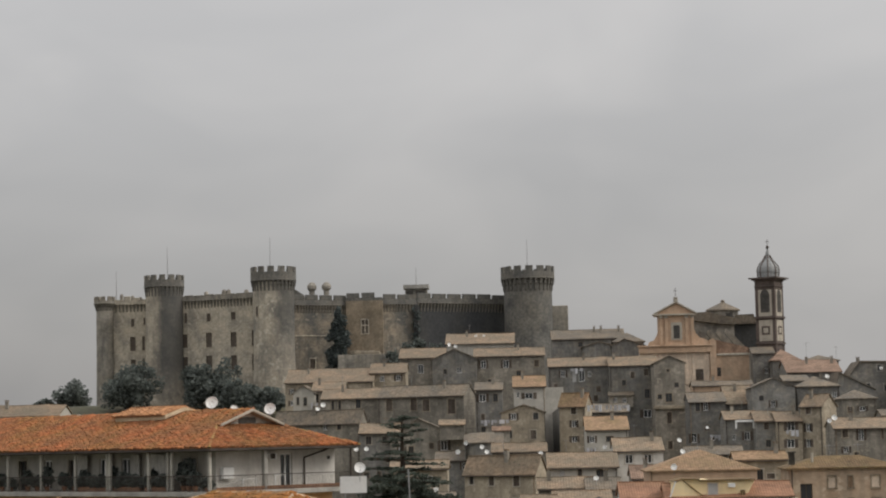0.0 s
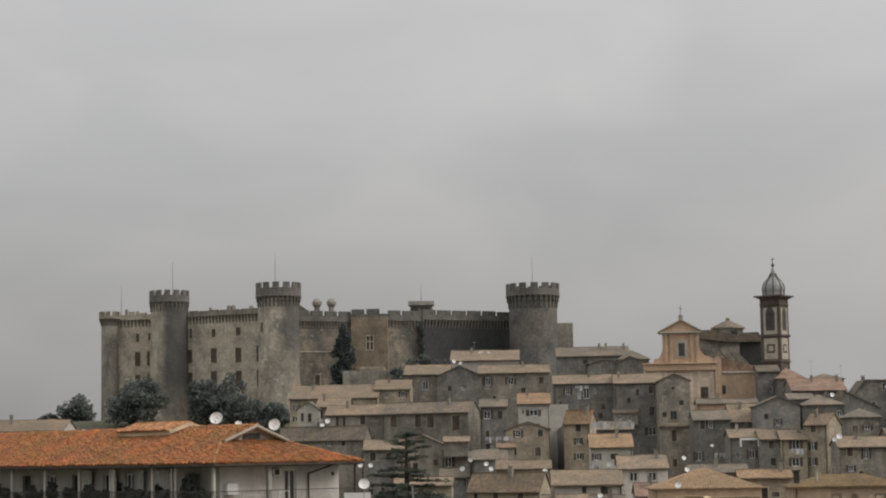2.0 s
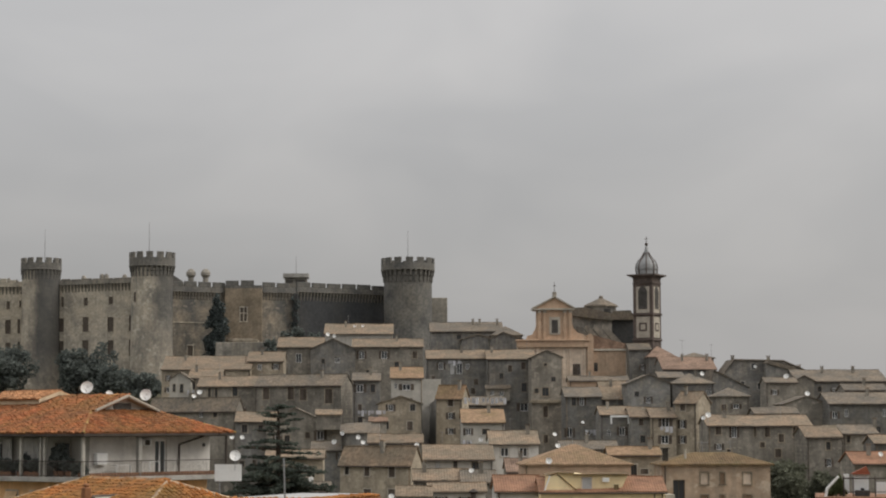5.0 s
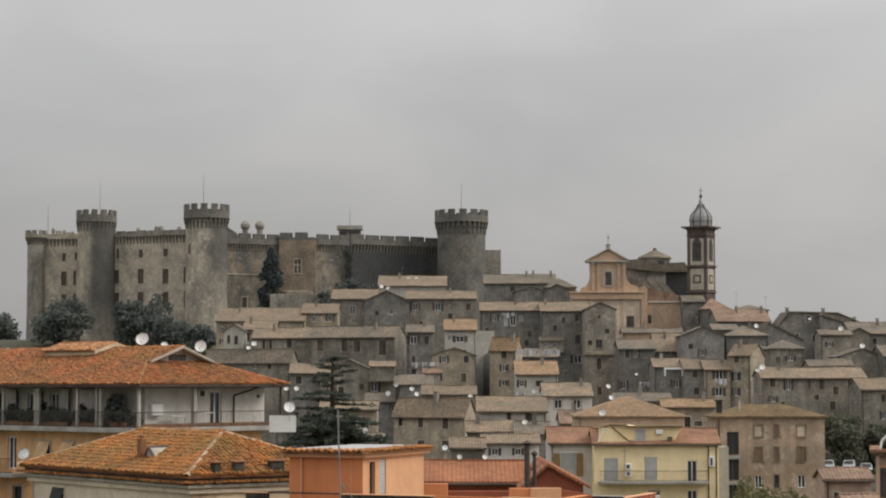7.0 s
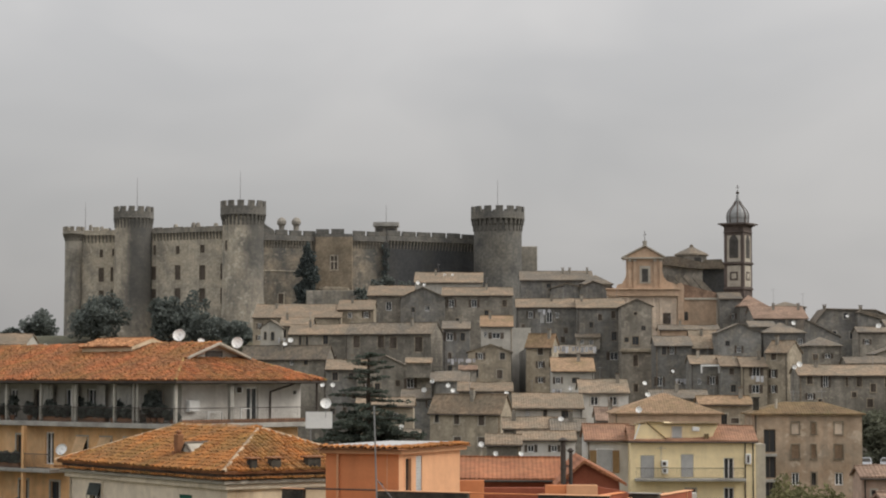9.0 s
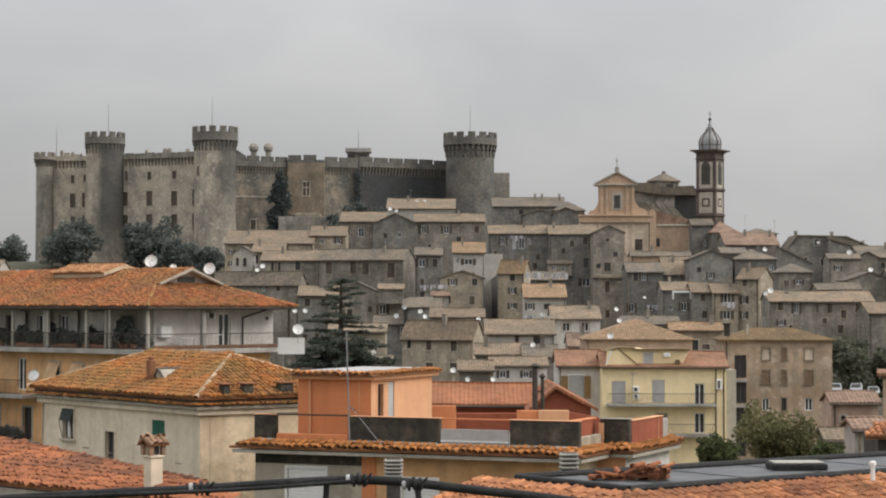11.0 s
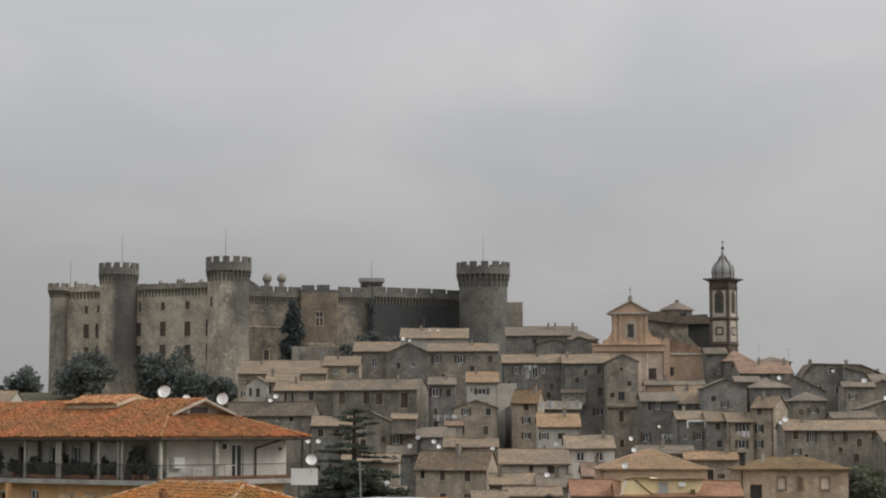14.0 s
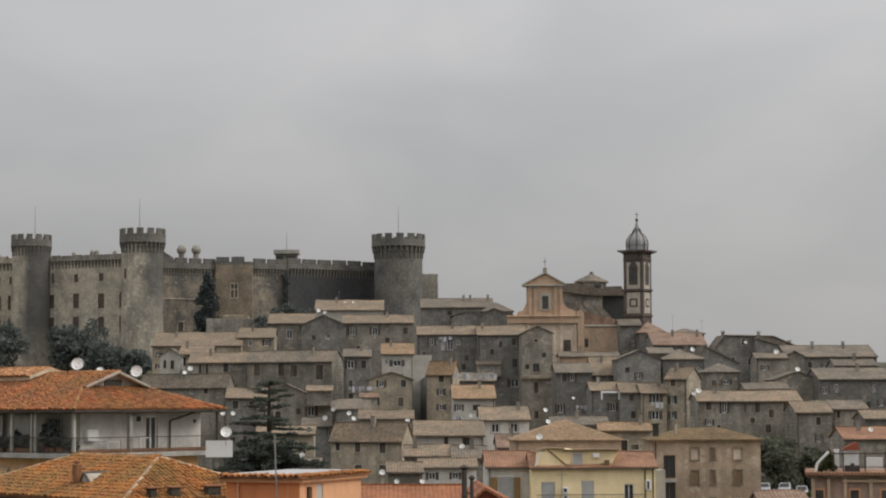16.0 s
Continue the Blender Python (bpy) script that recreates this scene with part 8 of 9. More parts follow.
part('wall_section', bevelled(boxes((2.73, 3.66, 92.50, 92.80, 12.12, 13.32)), 0.02), 'orange', lowwall)
part('wall_section', bevelled(boxes((3.66, 5.03, 92.40, 92.70, 12.13, 13.33)), 0.02), 'orange_pale', lowwall)
part('wall_section', prism([(5.04, 13.25), (6.97, 12.90), (6.97, 12.12), (5.04, 12.12)], 92.50, 92.80), 'red', lowwall)
flue = thing("chimney_stack", "pair of dark metal flue pipes with cowls", "chimney", pose(3.82, 100.2, 12.6))
for x0, r, h in ((0.0, 0.13, 2.35), (0.36, 0.09, 1.85)):
    pipe = part('pipe', ring(bmesh.new(), [(r, 0.0), (r, h * 0.45), (r * 1.12, h * 0.46), (r * 1.12, h * 0.5), (r, h * 0.51), (r, h)], 12, x0, 0.0), 'iron', flue)
    part('cowl', ring(bmesh.new(), [(r * 0.7, h), (r * 1.9, h + 0.1), (r * 1.9, h + 0.13), (0.03, h + 0.26)], 12, x0, 0.0), 'iron', pipe)
part('bracket', boxes((0.0, 0.36, -0.02, 0.02, 1.2, 1.26), (0.0, 0.36, -0.02, 0.02, 0.5, 0.56)), 'iron', flue)


def flat_roof():
    t = thing("flat_roof_building", "flat roof of wet dark bitumen felt with tiled skirt", "building", pose(5.03, 60.7, 12.6, 0, 0, 37))
    lx, ly, out, drop = 17.0, 5.2, 3.6, 1.15
    part("roof_deck", boxes((0, lx, 0, ly, -12, 0)), "bitumen", t)
    for i, (a, b) in enumerate((((0, 0), (lx, 0)), ((0, 0), (0, ly)), ((0, ly), (lx, ly)))):
        part("kerb", bevelled(rod(bmesh.new(), (*a, 0.05), (*b, 0.05), 0.12, 8), 0.01), "black", t)
    for x in (2.5, 6.0, 9.5, 13.0):
        part("felt_seam", boxes((x, x + 0.12, 0.15, ly - 0.15, 0.002, 0.012)), "black", t)
    part("edge_strip", boxes((0, lx, 0.16, 0.5, 0.002, 0.02)), "black", t)
    s = math.hypot(out, drop)
    slope(t, (-out, -0.13 - out, -drop - 0.02), (1, 0, 0), (0, out, drop), [(0, 0), (lx + out, 0), (lx + out, s), (out, s)], "tile_red", pu=0.25, pv=0.36, seed=51, thick=0.12)
    slope(t, (-0.13 - out, ly + 1.5, -drop - 0.02), (0, -1, 0), (out, 0, drop), [(0, 0), (ly + 1.5 + out, 0), (ly + 1.5, s), (0, s)], "tile_red", pu=0.25, pv=0.36, seed=52, thick=0.12)
    ridge_tiles(t, (-out - 0.1, -out - 0.1, -drop), (-0.1, -0.1, 0.02), "tile_red", r=0.12)
    part("wall", boxes((-out + 0.4, lx, -out + 0.3, -0.02, -12, -drop - 0.2), (-out + 0.4, -0.02, 0, ly, -12, -drop - 0.2)), "apricot", t)
    return t


flat_roof()

skylight = thing("skylight", "raised black-framed skylight on the flat roof", "skylight", pose(10.34, 68.17, 12.6, 0, 0, 4))
part('curb', bevelled(boxes((0, 1.84, 0, 1.1, 0, 0.2)), 0.03), 'black', skylight)
part('dome', bevelled(boxes((0.08, 1.76, 0.08, 1.02, 0.202, 0.27)), 0.03), 'concrete', skylight, 'pale translucent skylight cover')
vent = thing("vent_pipe", "white plastic vent pipe with cap", "pipe", pose(12.86, 64.44, 12.6))
part('pipe', ring(bmesh.new(), [(0.07, 0), (0.07, 0.5)], 14), 'white', vent)
part('cap', ring(bmesh.new(), [(0.11, 0.46), (0.11, 0.56), (0.04, 0.6)], 14), 'white', vent)


def tile_slab(w, d, h):
    """A hollow clay slab with turned-up edges."""
    prof = [(-w / 2, 0), (w / 2, 0), (w / 2, h), (w / 2 - 0.03, h), (w / 2 - 0.04, h * 0.55), (0.04 - w / 2, h * 0.55), (0.03 - w / 2, h), (-w / 2, h)]
    n = len(prof)
    verts = [(x, y, z) for y in (-d / 2, d / 2) for x, z in prof]
    faces = [(i, (i + 1) % n, n + (i + 1) % n, n + i) for i in range(n)] + [tuple(range(n - 1, -1, -1)), tuple(range(n, 2 * n))]
    return verts, faces


def tile_stack(x, y, z):
    """Leaning stacks of clay slabs with half-round tiles tossed over them."""
    t = thing("tile_stack", "loose pile of spare red roof tiles", "tile pile", pose(x, y, z))
    rng = random.Random(9)
    me = flat_mesh("flat_tile", *tile_slab(0.36, 0.24, 0.045), "tile_brown")
    for col in range(7):
        for row in range(2):
            tall = (2, 4, 3, 4, 6, 8, 6)[col] - row
            lean = rng.uniform(-16, 16)
            turn = rng.uniform(-35, 35)
            for i in range(tall):
                o = part("roof_tile", me, "tile_brown", t)
                o.matrix_basis = Matrix.Translation((col * 0.34 + rng.uniform(-0.06, 0.06), row * 0.3 + rng.uniform(-0.05, 0.05), 0.04 + i * 0.052)) @ pose(0, 0, 0, rng.uniform(-9, 9), lean + rng.uniform(-6, 6), turn + rng.uniform(-14, 14))
    half = barrel_mesh("tile_brown", 0.22, 0.36)
    for i in range(26):
        k = rng.random() * 2.3
        o = part("roof_tile", half, "tile_brown", t)
        o.matrix_basis = Matrix.Translation((k - 0.1, rng.uniform(-0.25, 0.1), 0.05 + rng.random() * (0.16 if k < 1.2 else 0.42))) @ pose(0, 0, 0, rng.uniform(-22, 22), rng.uniform(-35, 35), rng.uniform(-80, 80))
    return t


tile_stack(4.36, 64.44, 12.6)
left_roof = thing("tiled_roof_building", "near building under a red clay-tile roof with cream cornice", "building", pose(0, 0, 0))
slope(left_roof, (-10.812, 51.000, 13.630), (0.720, -0.694, 0.000), (0.676, 0.702, 0.225), [(-4.42, 0.05), (5.36, 0.0), (8.9, -0.01), (5.81, 1.21), (-4.24, 2.93), (-10.74, 4.03)], 'tile_brown', pu=0.18, pv=0.3, seed=61, thick=0.1, pieces=280)
corn = part('cornice', boxes((0, 13.32, 0.12, 0.5, -0.4, -0.14)), 'trimstone', left_roof)
corn.matrix_basis = pose(-13.99, 54.07, 13.63, 0, 0, -43.95)
lw = part('wall', boxes((0, 13.32, 0.5, 0.9, -13, -0.38)), 'hip_wall', left_roof)
lw.matrix_basis = corn.matrix_basis.copy()


def tile_chimney(x, y, z0, z1, z2):
    """A rendered chimney with a small tiled cap on four little piers."""
    t = thing("chimney", "cream rendered chimney with a small gabled tile cap", "chimney", pose(x, y, 0, 0, 0, 40))
    w = 0.16
    part("shaft", bevelled(boxes((-w, w, -w, w, z0, z1)), 0.01), "hip_wall", t)
    part("collar", bevelled(boxes((-w - 0.04, w + 0.04, -w - 0.04, w + 0.04, z1 + 0.002, z1 + 0.06)), 0.01), "hip_wall", t)
    for sx in (-1, 1):
        for sy in (-1, 1):
            part("pier", boxes((sx * w - 0.05, sx * w + 0.05, sy * w - 0.05, sy * w + 0.05, z1 + 0.062, z2)), "tile_pale", t)
    part("flue", boxes((-w + 0.06, w - 0.06, -w + 0.06, w - 0.06, z1 + 0.062, z2 - 0.03)), "inside", t)
    for s in (-1, 1):
        slope(t, (0.28 if s > 0 else -0.28, s * 0.27, z2), (-s, 0, 0), (0, -s, 0.55), [(0, 0), (0.56, 0), (0.56, 0.31), (0, 0.31)], "tile_pale", pu=0.14, pv=0.16, seed=70 + s, thick=0.03, name="cap_slope", pieces=8)
    ridge_tiles(t, (-0.3, 0, z2 + 0.16), (0.3, 0, z2 + 0.16), "tile_pale", r=0.055, step=0.2)
    return t


tile_chimney(-6.96, 48.08, 13.32, 14.48, 14.78)
lf = thing("louvred_flue", "pale stacked louvre chimney cowl", "chimney", pose(4.19, 77.00, 11.80))
part('louvre', bevelled(boxes((-0.36, 0.36, -0.36, 0.36, 0.000, 0.105)), 0.04), 'concrete', lf)
part('louvre', bevelled(boxes((-0.36, 0.36, -0.36, 0.36, 0.159, 0.263)), 0.04), 'concrete', lf)
part('louvre', bevelled(boxes((-0.36, 0.36, -0.36, 0.36, 0.317, 0.422)), 0.04), 'concrete', lf)
part('louvre', bevelled(boxes((-0.36, 0.36, -0.36, 0.36, 0.476, 0.581)), 0.04), 'concrete', lf)
part('louvre', bevelled(boxes((-0.36, 0.36, -0.36, 0.36, 0.635, 0.739)), 0.04), 'concrete', lf)
part('core', boxes((-0.26, 0.26, -0.26, 0.26, -10, 0.762)), 'inside', lf)
lf = thing("louvred_flue", "pale stacked louvre chimney cowl", "chimney", pose(-2.35, 79.50, 11.45))
part('louvre', bevelled(boxes((-0.36, 0.36, -0.36, 0.36, 0.000, 0.094)), 0.04), 'concrete', lf)
part('louvre', bevelled(boxes((-0.36, 0.36, -0.36, 0.36, 0.142, 0.236)), 0.04), 'concrete', lf)
part('louvre', bevelled(boxes((-0.36, 0.36, -0.36, 0.36, 0.285, 0.378)), 0.04), 'concrete', lf)
part('louvre', bevelled(boxes((-0.36, 0.36, -0.36, 0.36, 0.427, 0.521)), 0.04), 'concrete', lf)
part('louvre', bevelled(boxes((-0.36, 0.36, -0.36, 0.36, 0.569, 0.663)), 0.04), 'concrete', lf)
part('core', boxes((-0.26, 0.26, -0.26, 0.26, -10, 0.683)), 'inside', lf)
cable([(-1.693, 6.00, 17.408), (-1.369, 6.00, 17.436), (-1.077, 6.00, 17.454), (-0.720, 6.00, 17.471), (-0.493, 6.00, 17.488), (-0.282, 6.00, 17.499), (-0.136, 6.00, 17.491), (0.026, 6.00, 17.471), (0.237, 6.00, 17.450), (0.448, 6.00, 17.421), (0.675, 6.00, 17.376)], 0.0135, 'black_cable', 'thick black cable slung across the view')
cable([(-1.685, 5.97, 17.435), (-1.362, 5.97, 17.445), (-1.169, 5.97, 17.448), (-0.943, 5.97, 17.458), (-0.588, 5.97, 17.471), (-0.297, 5.97, 17.495)], 0.006, 'black_cable', 'thinner black cable tied to a thicker one')
cable([(-0.370, 6.00, 17.481), (-0.371, 6.00, 17.424), (-0.383, 6.00, 17.368)], 0.009, 'black_cable', 'short black cable hanging from a slung one')
cable([(-0.110, 6.00, 17.478), (-0.101, 6.00, 17.423), (-0.101, 6.00, 17.368)], 0.009, 'black_cable', 'short black cable hanging from a slung one')


def cable_tie(x, y, z, turn):
    t = thing("cable_tie", "twisted black tie wrapped round a cable", "cable tie", pose(x, y, z, 0, 0, 0))
    for i in range(3):
        o = part("loop", ring(bmesh.new(), [(0.014, -0.005), (0.0195, -0.003), (0.0195, 0.003), (0.014, 0.005)], 14, closed_top=False), "black", t)
        o.matrix_basis = Matrix.Translation(((i - 1.5) * 0.017, 0, 0.003 * (i % 2))) @ pose(0, 0, 0, 0, 90 + turn * (i - 1.5), 12 * i)
    part("tail", rod(bmesh.new(), (0.01, -0.015, 0.0), (0.03, -0.025, 0.022), 0.0035, 6), "black", t)
    tape = part("tape", ring(bmesh.new(), [(0.0142, -0.006), (0.0158, -0.004), (0.0158, 0.005), (0.0142, 0.007)], 14, closed_top=False), "sheet", t, "scuffed pale tape")
    tape.matrix_basis = Matrix.Translation((-0.038, 0, 0.001)) @ pose(0, 0, 0, 0, 84, 0)


cable_tie(-0.269, 6.00, 17.496, 9)
cable_tie(-0.110, 6.00, 17.484, 9)
cable_tie(-0.720, 6.00, 17.471, 9)
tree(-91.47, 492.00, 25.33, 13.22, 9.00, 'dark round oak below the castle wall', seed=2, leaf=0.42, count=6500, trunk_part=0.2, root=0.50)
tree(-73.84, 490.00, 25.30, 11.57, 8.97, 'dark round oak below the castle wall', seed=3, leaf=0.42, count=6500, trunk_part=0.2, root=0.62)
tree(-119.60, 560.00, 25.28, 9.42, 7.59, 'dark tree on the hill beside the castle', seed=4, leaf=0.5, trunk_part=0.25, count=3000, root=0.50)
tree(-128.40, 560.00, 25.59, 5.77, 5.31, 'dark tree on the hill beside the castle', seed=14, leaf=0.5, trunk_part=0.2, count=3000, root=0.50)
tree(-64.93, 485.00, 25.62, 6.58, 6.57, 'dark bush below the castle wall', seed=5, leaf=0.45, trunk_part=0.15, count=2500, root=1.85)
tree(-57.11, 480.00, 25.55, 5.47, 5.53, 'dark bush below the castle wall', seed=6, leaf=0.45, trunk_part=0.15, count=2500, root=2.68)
tree(57.00, 300.00, 3.39, 10.55, 5.69, 'broad grey-green tree beside parked cars', mat='leaf_grey', seed=7, leaf=0.3, trunk_part=0.25, count=7000, root=4.75)
tree(62.29, 302.00, 3.94, 7.35, 4.50, 'broad grey-green tree beside parked cars', mat='leaf_grey', seed=8, leaf=0.3, trunk_part=0.25, count=4500, root=5.19)
tree(18.67, 120.00, 8.20, 3.24, 3.82, 'pale olive-green shrub tree beside a brown house', mat='leaf_light', seed=9, leaf=0.12, trunk_part=0.1, count=8500, root=7.70)
tree(13.93, 112.00, 9.07, 1.84, 1.52, 'low dark green bush beside a yellow house', mat='leaf_near', seed=10, leaf=0.12, trunk_part=0.1, count=3000, category='shrub', root=8.57)
tree(16.76, 95.00, 10.81, 0.87, 1.03, 'low dark green bush behind the flat roof', mat='leaf_near', seed=12, leaf=0.1, trunk_part=0.1, count=2500, category='shrub', root=10.31)
cedar(-9.78, 178.00, 10.77, 9.35, 4.35, root=11.00)
ivy = thing("ivy", "dark ivy climbing the castle wall", "ivy", pose(0, 0, 0))
ivy_rng = random.Random(8)
ivy_blobs = []
for i in range(30):
    # narrow at the top, broad and ragged below
    k = i / 29
    zz, half_w = 36.2 + 14.0 * k, 2.2 * (1 - k ** 4) + 0.75
    ivy_blobs.append((-43.3 + 0.5 * k + ivy_rng.uniform(-0.45, 0.45) * half_w, 508.2, zz, half_w * ivy_rng.uniform(0.6, 0.9), 1.0, ivy_rng.uniform(1.0, 1.6)))
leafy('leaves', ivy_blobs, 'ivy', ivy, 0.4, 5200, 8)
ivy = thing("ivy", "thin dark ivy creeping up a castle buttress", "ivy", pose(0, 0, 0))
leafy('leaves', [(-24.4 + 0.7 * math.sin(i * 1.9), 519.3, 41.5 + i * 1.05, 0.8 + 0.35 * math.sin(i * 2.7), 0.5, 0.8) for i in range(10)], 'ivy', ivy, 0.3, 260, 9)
terrace = tagged(thing("retaining_wall", "grey retaining wall under a car park", "wall", pose(0, 0, 0)), kind="structure")
part('wall_face', boxes((51.93, 76.45, 290.00, 319.00, -7.00, 5.00)), 'wall_grey', terrace)
car(53.60, 294.50, 5.45, 170, 'small white car parked nose out by trees')
car(56.50, 294.50, 5.45, 167, 'small white car parked nose out by trees')
car(58.90, 294.50, 5.0, 171, 'small white car parked nose out by trees')
hedge = thing("hedge", "low dark hedge along the car park wall", "hedge", pose(0, 0, 0))
leafy('leaves', [(51.6 + 0.55 * i, 291.2, 5.4, 0.6, 0.5, 0.32 + 0.1 * math.sin(i * 2.3)) for i in range(22)], 'leaf_near', hedge, 0.16, 3500, 15)
house(28.80, 160.00, 3.59, 10.51, 11.12, 1.99, 0.00, 'front', 'rose', 'roof_pink', [(0.90, 9.34, 0.35, 0.39, 'dark')], label='low faded pink outhouse with tile roof')
house(21.01, 110.00, 1.64, 11.45, 11.82, 1.50, 0.50, 'front', 'wall_pale', 'roof_pink', label='low pale shed with tile roof')
house(20.94, 118.00, 2.39, 10.40, 10.88, 1.58, 0.50, 'front', 'wall_tan', 'roof_old', label='low tan shed with tile roof')
edgeh = thing("house", "faded pink house with a flat terrace roof", "house", pose(28.5, 141.0, 0, 0, 0, -11.5))
part('wall', boxes((0.36, 9.0, 0.3, 8.0, 0.49, 13.15)), 'rose', edgeh)
part('roof_slab', bevelled(boxes((-0.05, 9.2, -0.4, 8.2, 13.18, 13.44)), 0.04), 'roof_rust', edgeh)
part('cornice', bevelled(boxes((0.2, 9.0, -0.15, 8.0, 13.0, 13.17)), 0.03), 'castle_brown', edgeh)
for x0, x1 in ((0.62, 1.15), (2.95, 3.5), (5.0, 5.6), (7.0, 7.6)):
    part('door', boxes((x0, x1, 0.22, 0.32, 10.2, 12.2)), 'inside', edgeh)
    part('door_surround', boxes((x0 - 0.12, x0, 0.2, 0.34, 10.2, 12.32), (x1, x1 + 0.12, 0.2, 0.34, 10.2, 12.32), (x0, x1, 0.2, 0.34, 12.2, 12.32)), 'orange_pale', edgeh)
for x0 in (0.36, 1.4, 2.5, 4.2, 6.2):
    part('pier', boxes((x0, x0 + 0.22, -0.05, 0.25, 9.6, 13.0)), 'pink', edgeh)
part('balustrade', bevelled(boxes((2.4, 8.8, -0.1, 0.0, 12.75, 12.9)), 0.02), 'pink', edgeh)
deck = thing("roof_terrace", "roof terrace with white canvas screens and rail", "terrace", pose(28.5, 141.0, 0, 0, 0, -11.5))
for x0, x1, z1 in ((1.88, 2.25, 14.95), (2.45, 3.55, 14.92), (4.05, 5.15, 14.4), (5.4, 6.8, 14.4)):
    part('canvas_screen', bevelled(boxes((x0, x1, 1.0, 1.06, 13.6, z1)), 0.01), 'white', deck)
for x0 in (1.88, 2.5, 3.96, 5.3, 6.9):
    part('post', rod(bmesh.new(), (x0, 0.3, 13.44), (x0, 0.3, 14.8), 0.045, 6), 'iron', deck)
part('top_rail', rod(bmesh.new(), (1.85, 0.3, 14.66), (7.0, 0.3, 14.66), 0.045), 'iron', deck)
part('low_rail', rod(bmesh.new(), (1.85, 0.3, 13.75), (7.0, 0.3, 13.75), 0.03), 'iron', deck)
part('stair_rail', rod(rod(bmesh.new(), (0.66, 0.2, 13.44), (0.76, 0.2, 13.98), 0.09), (0.76, 0.2, 13.97), (1.55, 0.2, 14.8), 0.09), 'white', deck, 'white painted stair rail')
part('bench', bevelled(boxes((2.6, 3.6, 0.6, 0.9, 13.44, 13.85), (3.0, 3.25, 0.6, 0.9, 13.852, 14.0)), 0.02), 'castle_dark', deck)
part('awning', prism([(2.35, 14.93), (3.40, 15.45), (3.68, 14.90)], 0.7, 2.2), 'red', deck, 'faded red awning')
hedge = thing("shrub", "dark clipped shrub beside terrace steps", "shrub", pose(28.5, 141.0, 0, 0, 0, -11.5))
leafy('leaves', [(1.0, 0.6, 13.65, 0.3, 0.3, 0.25), (1.35, 0.6, 13.9, 0.32, 0.3, 0.45), (1.65, 0.6, 14.15, 0.25, 0.3, 0.5), (1.85, 0.6, 13.7, 0.25, 0.3, 0.3), (1.62, 0.6, 14.6, 0.12, 0.2, 0.35)], 'leaf_near', hedge, 0.09, 1500, 4)
part('trunk', rod(bmesh.new(), (1.55, 0.6, 13.44), (1.6, 0.6, 14.3), 0.03, 5), 'bark', hedge)
edge = thing("tiled_roof_building", "low building under an orange tile roof, opening painted dark", "building", pose(0, 0, 0))
slope(edge, (16.48, 84.00, 12.71), (1, 0, 0), (0, 1, 0.3), [(0, 0), (6, 0), (5.6, 1.6), (0.7, 1.6)], 'tile_red', pu=0.26, seed=81)
# solid block, its dark colour replaces the shade of an open interior
part('wall', boxes((17.10, 19.63, 84.60, 87.60, 1.47, 12.60)), 'inside', edge)
panel = thing("white_panel", "white rectangular board fixed to a terrace end", "panel", pose(0, 0, 0))
part('board', boxes((-11.66, -9.91, 137.00, 137.06, 14.74, 15.83)), 'white', panel)
part('support', boxes((-11.37, -11.29, 137.07, 137.13, 13.92, 14.73)), 'metal', panel)
mast = thing("antenna_mast", "thin metal aerial mast with guy wire", "antenna", pose(0, 0, 0))
part('pole', rod(bmesh.new(), (-4.21, 83, 12.61), (-4.34, 83, 16.92), 0.03), 'metal', mast)
part('guy_wire', rod(bmesh.new(), (-4.27, 83, 14.07), (-2.83, 81, 12.52), 0.012), 'metal', mast)
satellite_dish(-21.26, 145.70, 21.01, 0.87, -6, 24)
satellite_dish(-17.30, 146.70, 20.51, 0.80, -5, 20)
satellite_dish(-20.30, 149.70, 20.64, 0.53, 20, 30)
satellite_dish(-10.32, 136.70, 16.37, 0.71, 7, 24)
satellite_dish(-28.20, 139.70, 13.23, 0.80, -15, 30)
satellite_dish(18.11, 243.70, 14.37, 0.73, -9, 22)
satellite_dish(-34.21, 369.70, 24.82, 0.90, 6, 24)
satellite_dish(-35.31, 370.70, 24.13, 0.80, 16, 32)
satellite_dish(-14.26, 452.70, 38.77, 0.86, 21, 26)
satellite_dish(-12.78, 452.70, 38.40, 0.74, -15, 22)
satellite_dish(-8.78, 475.70, 41.63, 0.65, -3, 24)
satellite_dish(-6.98, 475.70, 41.63, 0.65, 15, 24)
satellite_dish(-8.00, 327.70, 17.56, 0.71, 3, 22)
satellite_dish(-5.04, 299.70, 17.02, 0.65, -1, 22)
satellite_dish(-4.38, 298.70, 16.30, 0.65, 15, 24)
satellite_dish(-1.53, 297.70, 15.98, 0.57, 20, 24)
satellite_dish(3.29, 295.70, 15.92, 0.64, 0, 32)
satellite_dish(-9.27, 328.70, 16.22, 0.80, -15, 22)
satellite_dish(-0.25, 231.70, 10.72, 0.63, 5, 26)
satellite_dish(1.28, 224.70, 9.96, 0.55, 20, 20)
satellite_dish(4.02, 224.70, 9.96, 0.55, 15, 26)
satellite_dish(9.02, 242.70, 13.33, 0.59, -8, 28)
satellite_dish(22.55, 287.70, 15.82, 0.70, 16, 24)
satellite_dish(12.10, 289.70, 16.66, 0.63, -9, 20)
satellite_dish(-17.70, 229.70, 17.31, 0.50, 5, 26)
satellite_dish(-16.58, 229.70, 17.31, 0.50, 11, 20)
satellite_dish(59.23, 399.70, 28.63, 0.87, 15, 20)
satellite_dish(48.23, 319.70, 20.17, 0.87, 5, 26)
